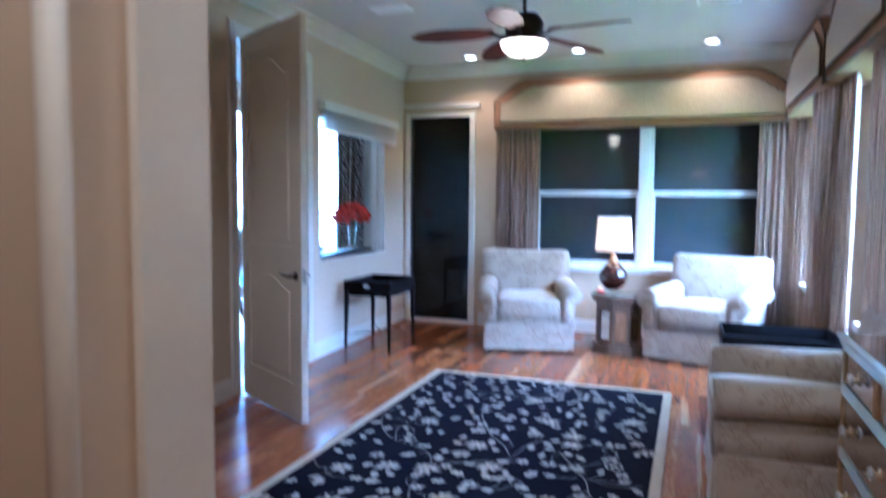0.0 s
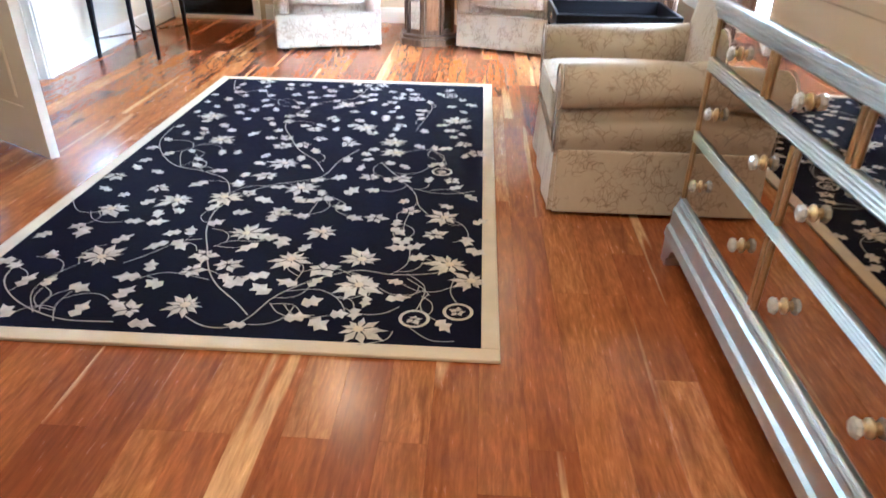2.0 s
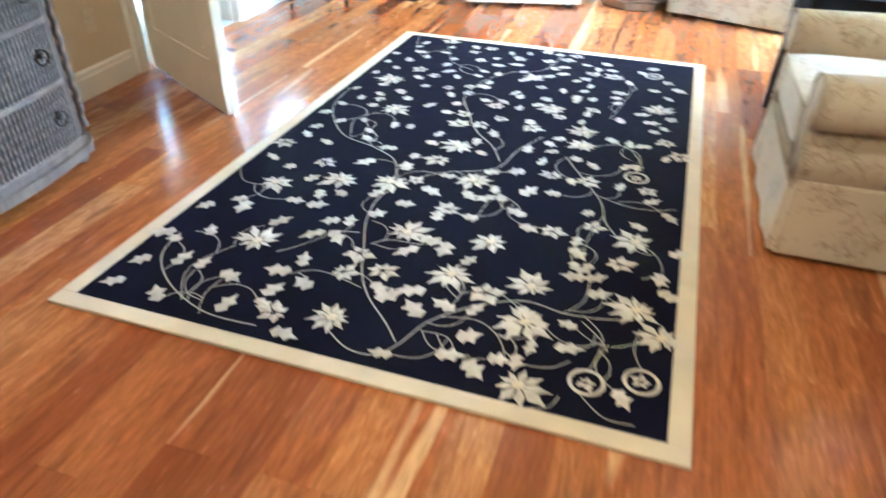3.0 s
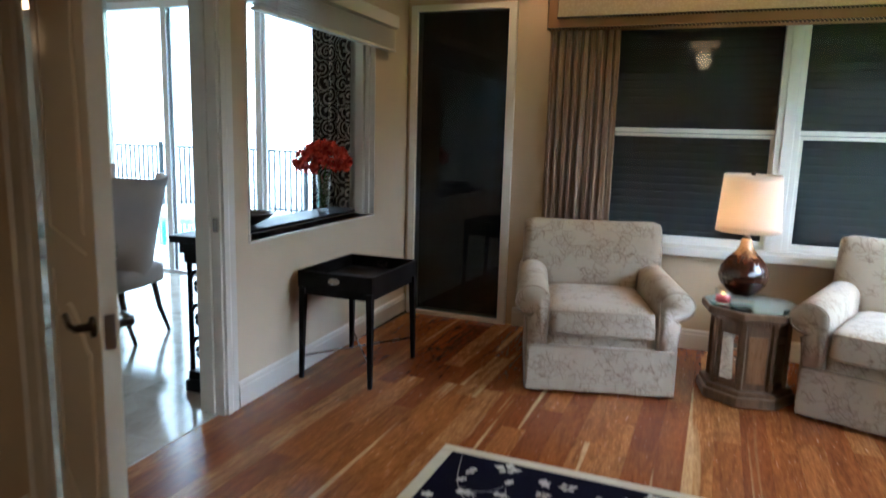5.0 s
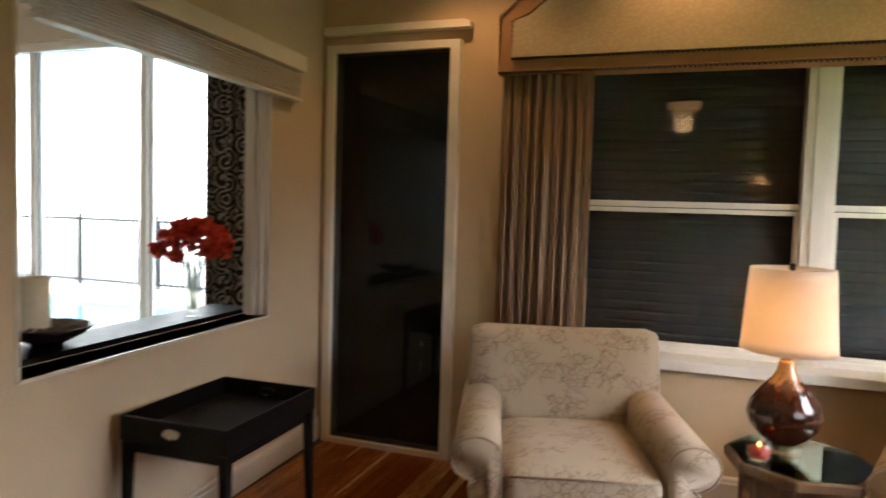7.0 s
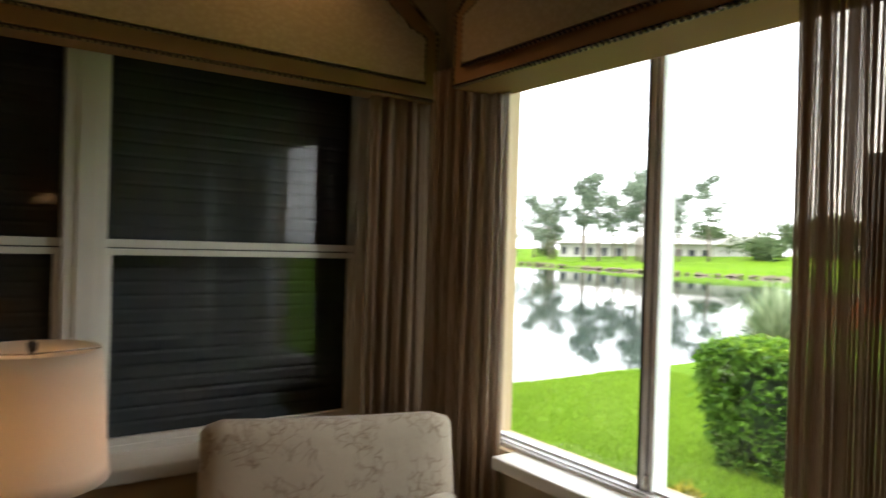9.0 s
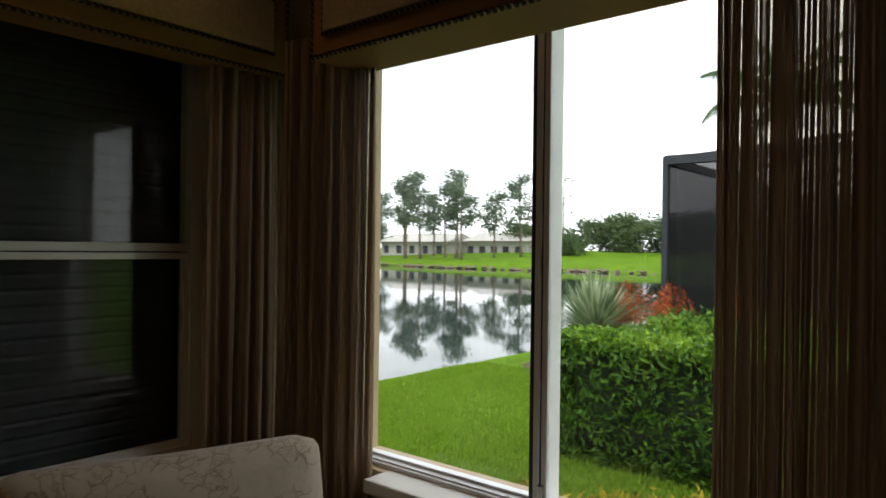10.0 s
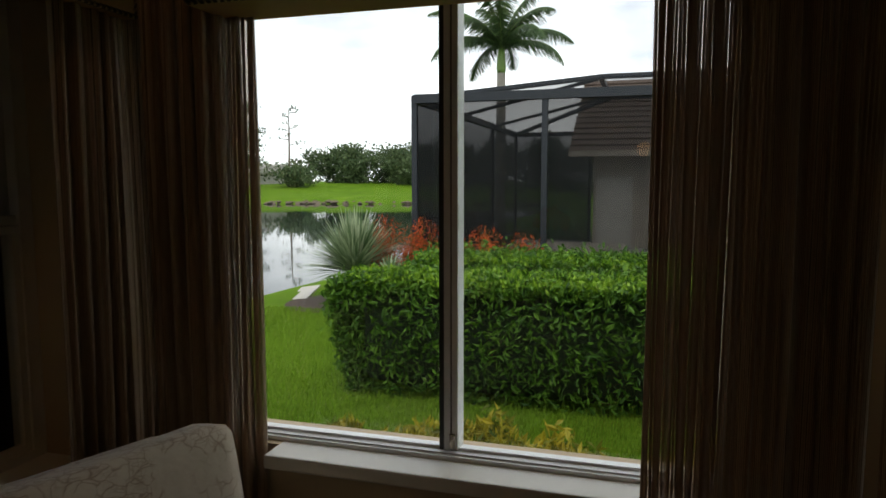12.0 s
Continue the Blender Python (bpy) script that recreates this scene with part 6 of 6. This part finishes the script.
def leaf_cloud(centers, size, rng, wide=0.42, up=0.35):
    """Pointed leaves, two triangles folded along the rib, one at each place, turned at random."""
    n = len(centers)
    d = rng.normal(size=(n, 3))
    d[:, 2] += up
    d /= np.linalg.norm(d, axis=1, keepdims=True)
    s = np.cross(d, rng.normal(size=(n, 3)))
    s /= np.linalg.norm(s, axis=1, keepdims=True)
    nrm = np.cross(d, s)
    ln = (size * rng.uniform(0.7, 1.3, n))[:, None]
    q = np.empty((n, 4, 3))
    q[:, 0] = centers - d * ln * 0.5
    q[:, 1] = centers + s * ln * wide * 0.5 + nrm * ln * 0.08
    q[:, 2] = centers + d * ln * 0.5
    q[:, 3] = centers - s * ln * wide * 0.5 + nrm * ln * 0.08
    i = np.arange(n)[:, None] * 4
    f = np.concatenate([i + [0, 1, 2], i + [0, 2, 3]], 0)
    return q.reshape(-1, 3), f


def hedge_row(name, x0, x1, y0, y1, zt, count, size, material, label, cat, rough=0.07, rng=None, base=-0.5):
    """A clipped row of shrubs: a dark core, painted as inner shade, under a skin of leaves."""
    h = thing(name, pose((x0 + x1) / 2, (y0 + y1) / 2, 0), label, cat)
    cx, cy = (x0 + x1) / 2, (y0 + y1) / 2
    hx, hy, hz = (x1 - x0) / 2, (y1 - y0) / 2, (zt - base) / 2
    cz = (zt + base) / 2
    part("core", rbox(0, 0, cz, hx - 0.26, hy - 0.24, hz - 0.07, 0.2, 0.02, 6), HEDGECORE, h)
    u = rng.uniform(-1, 1, (count, 3))
    ax = rng.choice(3, count, p=(0.36, 0.22, 0.42))
    sg = np.where(rng.uniform(size=count) < 0.5, -1.0, 1.0)
    sg = np.where(ax == 2, 1.0, sg)
    u[np.arange(count), ax] = sg
    p = u * [hx, hy, hz]
    lump = 0.6 * np.sin(p[:, 0] * 5 + p[:, 1] * 4.1) + 0.5 * np.sin(p[:, 1] * 9 + p[:, 2] * 7)
    # round the corners
    r = 0.16
    q = np.clip(p, [-(hx - r), -(hy - r), -(hz - r)], [hx - r, hy - r, hz - r])
    dd = p - q
    ln = np.linalg.norm(dd, axis=1, keepdims=True)
    nrm = dd / np.maximum(ln, 1e-6)
    p = q + nrm * (r + rng.normal(0, rough * 0.6, (count, 1)) - 0.02 + 0.02 * lump[:, None])
    low = np.clip(-p[:, 2] / hz + 0.35, 0, 1.35)[:, None] / 1.35
    p[:, :2] *= 1 - low * np.array([[0.20 / hx, 0.16 / hy]])
    p[:, 2] += cz
    v, f = leaf_cloud(p, size, rng, 0.36)
    lv = part("foliage", soup("foliage", v.tolist(), f.tolist(), material), material, h)
    tagged(lv, "dense glossy leaves", kind="stuff")
    # top layer of leaves, brightened by colour as if lit from above
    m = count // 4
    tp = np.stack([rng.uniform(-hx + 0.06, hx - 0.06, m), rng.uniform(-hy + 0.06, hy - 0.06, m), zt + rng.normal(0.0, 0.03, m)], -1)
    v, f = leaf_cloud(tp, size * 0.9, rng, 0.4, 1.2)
    tagged(part("new_growth", soup("new_growth", v.tolist(), f.tolist(), HEDGETOP), HEDGETOP, h), "paler leaves along the top, light from above in their colour", kind="stuff")
    return h


rh = np.random.RandomState(21)
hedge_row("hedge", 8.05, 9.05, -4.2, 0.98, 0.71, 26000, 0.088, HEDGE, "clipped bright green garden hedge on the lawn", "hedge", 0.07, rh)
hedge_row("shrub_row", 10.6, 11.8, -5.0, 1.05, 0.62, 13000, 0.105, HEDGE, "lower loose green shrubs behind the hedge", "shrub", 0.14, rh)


def bush(name, x, y, z, r, h, count, size, material, label, rng, cat="shrub"):
    t = thing(name, pose(x, y, z), label, cat)
    a, b = rng.uniform(0, 6.28, count), np.abs(rng.normal(0, 0.7, count))
    rad = rng.uniform(0.55, 1.08, count) * (1 + 0.18 * np.sin(3 * a + x * 7))
    p = np.stack([r * rad * np.cos(a) * np.cos(b), r * rad * np.sin(a) * np.cos(b), 0.08 + h * rad * np.abs(np.sin(b))], -1)
    v, f = leaf_cloud(p, size, rng, 0.30, 0.8)
    part("stems", join(*[tube([(0, 0, 0), (0.4 * r * math.cos(k), 0.4 * r * math.sin(k), h * 0.6)], 0.012, 5, taper=0.004) for k in range(0, 6)]), BARK, t)
    tagged(part("foliage", soup("foliage", v.tolist(), f.tolist(), material), material, t), kind="stuff")


for k, (x, y, r, h) in enumerate(((6.75, 0.18, 0.12, 0.16), (6.55, -0.46, 0.26, 0.26), (6.75, -0.90, 0.32, 0.34), (6.45, -1.50, 0.36, 0.36), (6.25, -1.95, 0.34, 0.30), (6.5, -2.5, 0.4, 0.36))):
    bush("croton_bush", x, y, -0.44, r * 1.15, h * 0.8 + 0.03, 620, 0.115, CROTON, "low yellow-green croton under the window", rh)
for x, y, r, h in ((14.1, 2.72, 0.52, 1.26), (14.2, 2.02, 0.50, 1.22), (14.0, 0.75, 0.55, 1.10), (14.2, 0.05, 0.55, 1.0)):
    bush("flowering_bush", x, y, -0.58, r, h, 9000, 0.065, IXORA, "red flowering bush beside a screened enclosure", rh)


def sword_plant(x, y, z, n, ln, stem, label, rng):
    t = thing("yucca_plant", pose(x, y, z), label, "yucca")
    v, f = [], []
    for k in range(n):
        a, e = rng.uniform(0, 6.28), rng.uniform(0.05, 1.45)
        L = ln * rng.uniform(0.75, 1.1)
        d = Vector((math.cos(a) * math.cos(e), math.sin(a) * math.cos(e), math.sin(e)))
        s = d.cross(Vector((0, 0, 1))).normalized() * 0.030
        o = Vector((0, 0, stem))
        i = len(v)
        mid, tip = o + d * L * 0.55, o + d * L + Vector((0, 0, -0.10 * L * math.cos(e)))
        v += [tuple(o - s * 0.6), tuple(o + s * 0.6), tuple(mid + s), tuple(mid - s), tuple(tip)]
        f += [(i, i + 1, i + 2, i + 3), (i + 3, i + 2, i + 4)]
    part("trunk", lathe([(0.09, 0.0), (0.07, stem), (0.03, stem + 0.08)], 10), BARK, t)
    tagged(part("leaves", soup("leaves", v, f, YUCCA), YUCCA, t), "striped sword-shaped leaves", kind="stuff")


sword_plant(13.5, 3.10, -0.54, 560, 1.22, 0.52, "large variegated yucca with spiky leaves", rh)
sword_plant(13.1, 2.25, -0.54, 90, 0.42, 0.55, "small spiky agave beside a yucca", rh)
stone = box(-0.20, 0.20, -0.8, 0.8, 0, 0.04, 0.012)
sb = tagged(part("edging_slab", stone, DECK), "pale stone edging slab on the lawn", "slab")
sb.matrix_world = pose(14.1, 4.47, -0.57, 0, -6, -72)
mulch = tagged(part("flower_bed", lathe([(0.0, 0.04), (0.9, 0.03), (1.25, -0.02)], 24), SOIL), "dark mulch flower bed", "flower bed", "", "structure")
mulch.matrix_world = pose(13.2, 3.3, -0.56)

# ---- screened pool cage and the neighbour's house ----
cg = thing("pool_cage", pose(15.0, 2.42, -0.6), "dark bronze screened pool enclosure with a hipped roof", "pool enclosure")
CZ = 3.9
A = 0.055


def beam(p, q, w=A):
    p, q = Vector(p), Vector(q)
    bm = bmesh.new()
    d = (q - p)
    m = Matrix.Translation(p) @ d.to_track_quat("Z", "Y").to_matrix().to_4x4()
    cuboid(bm, -w, w, -w, w, 0, d.length)
    bm.transform(m)
    return bm


DXC, DYC = 11.0, -13.0
for x, y in [(0, -2.6 * k) for k in range(6)] + [(x, 0) for x in (3.6, 7.2, 11.0)] + [(11.0, -2.6)]:
    part("post", beam((x, y, 0), (x, y, CZ)), BRONZEALU, cg)
part("header", join(beam((0, 0, CZ), (DXC, 0, CZ), 0.075), beam((0, 0, CZ), (0, DYC, CZ), 0.085), beam((DXC, 0, CZ), (DXC, DYC, CZ), 0.075)), BRONZEALU, cg)
part("chair_rail", join(beam((0, 0, 0.45), (DXC, 0, 0.45), 0.04), beam((0, 0, 0.45), (0, DYC, 0.45), 0.04)), BRONZEALU, cg)
RZ, RI = 0.78, 3.4
part("hip_beam", join(beam((0, 0, CZ), (RI, -RI, CZ + RZ)), beam((DXC, 0, CZ), (DXC - RI, -RI, CZ + RZ)), beam((RI, -RI, CZ + RZ), (DXC - RI, -RI, CZ + RZ)), beam((RI, -RI, CZ + RZ), (RI, DYC, CZ + RZ)), beam((DXC - RI, -RI, CZ + RZ), (DXC - RI, DYC, CZ + RZ))), BRONZEALU, cg)
part("purlin", join(*[beam((0, -2.6 * k, CZ), (RI, -2.6 * k, CZ + RZ), 0.04) for k in range(2, 6)], *[beam((x, 0, CZ), (x, -RI, CZ + RZ), 0.04) for x in (3.6, 7.2)]), BRONZEALU, cg)
scr = [((0, 0, 0), (0, DYC, 0), (0, DYC, CZ), (0, 0, CZ)), ((0, 0, 0), (DXC, 0, 0), (DXC, 0, CZ), (0, 0, CZ)), ((DXC, 0, 0), (DXC, -2.6, 0), (DXC, -2.6, CZ), (DXC, 0, CZ)),
       ((0, 0, CZ), (0, DYC, CZ), (RI, DYC, CZ + RZ), (RI, -RI, CZ + RZ)), ((0, 0, CZ), (DXC, 0, CZ), (DXC - RI, -RI, CZ + RZ), (RI, -RI, CZ + RZ)),
       ((RI, -RI, CZ + RZ), (DXC - RI, -RI, CZ + RZ), (DXC - RI, DYC, CZ + RZ), (RI, DYC, CZ + RZ)), ((DXC, 0, CZ), (DXC, DYC, CZ), (DXC - RI, DYC, CZ + RZ), (DXC - RI, -RI, CZ + RZ))]
for k, quad in enumerate(scr):
    mesh = SCREEN if k < 3 else ROOFSCREEN
    part("screen_panel", soup("screen_panel", quad, [(0, 1, 2, 3)], mesh), mesh, cg, "dark insect screen")
setting("patio", boxes((15.1, 26.5, -11, 2.3, -0.62, -0.42)), DECK, "pale paved patio inside the enclosure", "patio")
setting("spa_wall", box(18.2, 20.6, -1.6, 0.9, -0.42, 0.02, 0.08), STUCCO, "low curved spa surround on the patio", "spa")
nh = thing("neighbour_house", pose(24.0, -0.45, -0.5), "beige stucco house with a brown tiled roof", "house")
part("wall", boxes((0, 9, -11, 0, 0, 3.1)), STUCCO, nh)
part("roof", prism([(-0.8, 3.05), (9.8, 3.05), (4.5, 5.9)], "y", -11.5, 0.7), SHINGLE, nh)
for k in range(14):
    part("roof_course", box(-0.02, 0.02, -11.5, 0.72, -0.02, 0.035), SHINGLE, nh).matrix_local = pose(-0.8 + 5.3 * k / 14, 0, 3.07 + 2.85 * k / 14, 0, -28, 0)
part("fascia", boxes((-0.84, -0.8, -11.5, 0.7, 2.92, 3.1)), STUCCO, nh)
dd = part("door", boxes((-0.05, -0.002, -1.10, -0.20, 0.08, 2.2)), WHITE, nh, "white panelled door")
part("door_frame", boxes((-0.06, -0.001, -1.20, -1.11, 0.0, 2.3), (-0.06, -0.001, -0.19, -0.10, 0.0, 2.3), (-0.06, -0.001, -1.11, -0.19, 2.2, 2.3)), WHITE, nh)
part("door_knob", lathe([(0.03, 0), (0.03, 0.05), (0, 0.06)], 10), BRONZE, nh).matrix_local = pose(-0.06, -1.02, 1.1, 0, -90, 0)

# ---- trees ----


def palm(x, y, z, h, label, rng):
    t = thing("palm_tree", pose(x, y, z), label, "palm tree")
    part("trunk", lathe([(0.26, 0.0), (0.22, 0.8), (0.21, h * 0.5), (0.17, h - 1.2)], 14), PALMBARK, t)
    part("crownshaft", lathe([(0.17, h - 1.2), (0.20, h - 1.0), (0.12, h)], 14), CROWNSHAFT, t, "smooth green crownshaft")
    for k in range(17):
        a = 2.4 * k + rng.uniform(-0.25, 0.25)
        e = radians(84 - 78 * (k / 16) ** 0.9)
        L = rng.uniform(3.0, 3.7)
        d = Vector((math.cos(a), math.sin(a), 0))
        pts = []
        p = Vector((0, 0, h - 0.05))
        ee = e
        for s in range(11):
            pts.append(p.copy())
            p = p + (d * math.cos(ee) + Vector((0, 0, math.sin(ee)))) * (L / 10)
            ee -= 0.06 + 0.022 * s * math.cos(e * 0.7)
        v, f = [], []
        side = Vector((-d.y, d.x, 0))
        for s in range(1, 11):
            for u in np.linspace(0, 1, 12)[:-1]:
                q = pts[s - 1].lerp(pts[s], u)
                ll = 0.66 * math.sin(math.pi * min(1.0, 0.12 + 0.86 * (s - 1 + u) / 10)) + 0.10
                for sg in (-1, 1):
                    tip = q + side * sg * ll * rng.uniform(0.55, 0.85) + Vector((0, 0, -ll * rng.uniform(0.5, 1.0))) + (pts[s] - pts[s - 1]).normalized() * ll * 0.45
                    w = (pts[s] - pts[s - 1]).normalized() * 0.030
                    i = len(v)
                    v += [tuple(q - w), tuple(q + w), tuple(tip)]
                    f.append((i, i + 1, i + 2))
        fr_ = part("frond", soup("frond", v, f, FROND), FROND, t)
        part("rib", tube([tuple(q) for q in pts], 0.025, 5, taper=0.006), CROWNSHAFT, fr_)


rt = np.random.RandomState(33)
palm(30.0, 3.80, -0.6, 7.9, "tall royal palm rising behind the pool enclosure", rt)


def tree(name, x, y, h, crown, spread, leafs, size, material, label, rng, bare=0.45, tiers=9):
    z = float(ground_z(np.array(x), np.array(y))) - 0.1
    t = thing(name, pose(x, y, z), label, "tree", "far trees")
    lean = rng.uniform(-0.04, 0.04, 2)
    tr = [(lean[0] * h * u, lean[1] * h * u, h * u) for u in np.linspace(0, 0.97, 7)]
    limbs = [tube(tr, 0.020 * h, 7, taper=0.004 * h)]
    cen, wid = [], []
    for k in range(tiers):
        u = bare + (1 - bare) * (k + rng.uniform(0, 0.8)) / tiers
        a = rng.uniform(0, 6.28)
        L = spread * (1.05 - 0.55 * abs(u - 0.65) / 0.5) * rng.uniform(0.55, 1.1)
        b = Vector((lean[0] * h * u, lean[1] * h * u, h * u))
        e = b + Vector((math.cos(a) * L, math.sin(a) * L, 0.30 * L))
        limbs.append(tube([b, b.lerp(e, 0.5) + Vector((0, 0, -0.03 * L)), e], 0.006 * h, 5, taper=0.0015 * h))
        for w in (0.6, 1.0):
            cen.append(tuple(b.lerp(e, w)))
            wid.append(crown * rng.uniform(0.7, 1.2))
    cen.append((lean[0] * h, lean[1] * h, h * 0.98))
    wid.append(crown * 0.8)
    part("trunk", join(*limbs), BARK, t)
    cen, wid = np.array(cen), np.array(wid)
    pick = rng.randint(0, len(cen), leafs)
    p = cen[pick] + rng.normal(size=(leafs, 3)) * (wid[pick][:, None] * [0.5, 0.5, 0.33])
    v, f = leaf_cloud(p, size, rng, 0.7, 0.2)
    tagged(part("crown", soup("crown", v.tolist(), f.tolist(), material), material, t), kind="stuff")


for x, y, h in ((82, 78, 11.5), (84, 73.5, 13), (81, 70.5, 15), (80, 66.5, 14.2), (83, 64, 12.5), (82, 61, 14.8), (80, 58.5, 13.2), (84, 55.5, 10.5), (86, 52, 13.0), (83, 84, 12), (79, 76, 9), (85, 68, 11)):
    tree("pine_tree", x, y, h * 0.88, 1.35, 2.3, 1700, 0.36, PINE, "tall thin pine on the far lake shore", rt, 0.40, 10)
tree("bare_tree", 106, 56.5, 13.5, 0.6, 2.6, 120, 0.4, PINE, "sparse dead-topped tree beyond the lake", rt, 0.5, 9)
for x, y, h in ((100, 61, 6), (97, 58, 7), (104, 52, 8.5), (106, 48, 9), (103, 44, 9.5), (107, 40, 9), (104, 36, 8.5), (106, 32, 9), (103, 28, 9), (105, 24, 10), (104, 19, 9), (103, 14, 10), (100, 9, 10), (98, 4, 11), (96, -2, 11), (110, 46, 10.5), (111, 38, 10), (110, 30, 11), (111, 22, 11), (109, 12, 12), (101, 40, 6.5), (101, 33, 6), (100, 25, 6.5), (92, 47, 4), (92, 90, 8), (88, 97, 9)):
    tree("oak_tree", x, y, h * 0.56, 1.75, 3.0, 1700, 0.46, OAK, "rounded dark green tree beyond the lake", rt, 0.06, 12)
for x, y, w, hh in ((96, 79, 16, 2.6), (98, 62, 12, 2.8), (108, 66, 14, 3.0)):
    fh = thing("far_house", pose(x, y, 0.15, 0, 0, 90), "low pale house with a light roof beyond the lake", "house", "far houses")
    part("wall", boxes((-w / 2, w / 2, -4, 4, -0.6, hh)), FARWALL, fh)
    part("roof", prism([(-4.8, hh), (4.8, hh), (0, hh + 1.5)], "x", -w / 2 - 0.6, w / 2 + 0.6), FARWALL, fh)
    for k in range(5):
        part("window", boxes((-w / 2 + 1.2 + k * w / 5, -w / 2 + 2.4 + k * w / 5, 4.0, 4.05, 0.5, 1.9)), BRONZEALU, fh)

# ---- floor pieces ----
fl = thing("floor", pose(0, 0, 0), "glossy red-brown acacia plank floor with blond streaks", "floor", "", "structure")
PWID = 0.127


def plank_mesh(ln):
    bm = bmesh.new()
    w, l, c = PWID / 2 - 0.0002, ln / 2 - 0.0003, 0.00035
    lo = [bm.verts.new((x, y, -0.012)) for x, y in ((-w, -l), (w, -l), (w, l), (-w, l))]
    mi = [bm.verts.new((x, y, -c)) for x, y in ((-w, -l), (w, -l), (w, l), (-w, l))]
    hi = [bm.verts.new((x, y, 0)) for x, y in ((-w + c, -l + c), (w - c, -l + c), (w - c, l - c), (-w + c, l - c))]
    for a, b in ((lo, mi), (mi, hi)):
        for k in range(4):
            bm.faces.new((a[k], a[(k + 1) % 4], b[(k + 1) % 4], b[k]))
    bm.faces.new(hi)
    return mesh_of("plank", bm, FLOOR)


rp = random.Random(12)
lens = (0.75, 1.05, 1.35, 1.65)
meshes = {ln: plank_mesh(ln) for ln in lens}
hall = bmesh.new()
for row in range(34):
    x = -0.07 + PWID * (row + 0.5)
    y = 0.02
    while y > -6.95:
        ln = rp.choice(lens)
        part("plank", meshes[ln], FLOOR, fl).location = (x, y - ln / 2, 0)
        y -= ln
    while y > -9.6:
        ln = min(rp.choice(lens), y + 9.602)
        cuboid(hall, x - PWID / 2 + 0.0006, x + PWID / 2 - 0.0006, y - ln + 0.001, y, -0.012, 0)
        y -= ln
tagged(part("hall_planks", hall, FLOOR, fl), "plank floor of the hallway", kind="stuff")
df = thing("floor_dining", WEST @ pose(0, 0, 0), "polished beige travertine tile floor", "floor", "", "structure")
part("mortar", boxes((-5.9, -0.03, -5.5, 0.35, -0.15, 0.002)), DECK, df)
TS = 0.61
tile = bmesh.new()
cuboid(tile, -TS / 2 + 0.0012, TS / 2 - 0.0012, -TS / 2 + 0.0012, TS / 2 - 0.0012, -0.008, 0.004)
tile = mesh_of("tile", tile, TILE)
for i in range(9):
    for j in range(9):
        part("tile", tile, TILE, df).location = (-0.03 - TS * (i + 0.5), 0.25 - TS * (j + 0.5), 0)
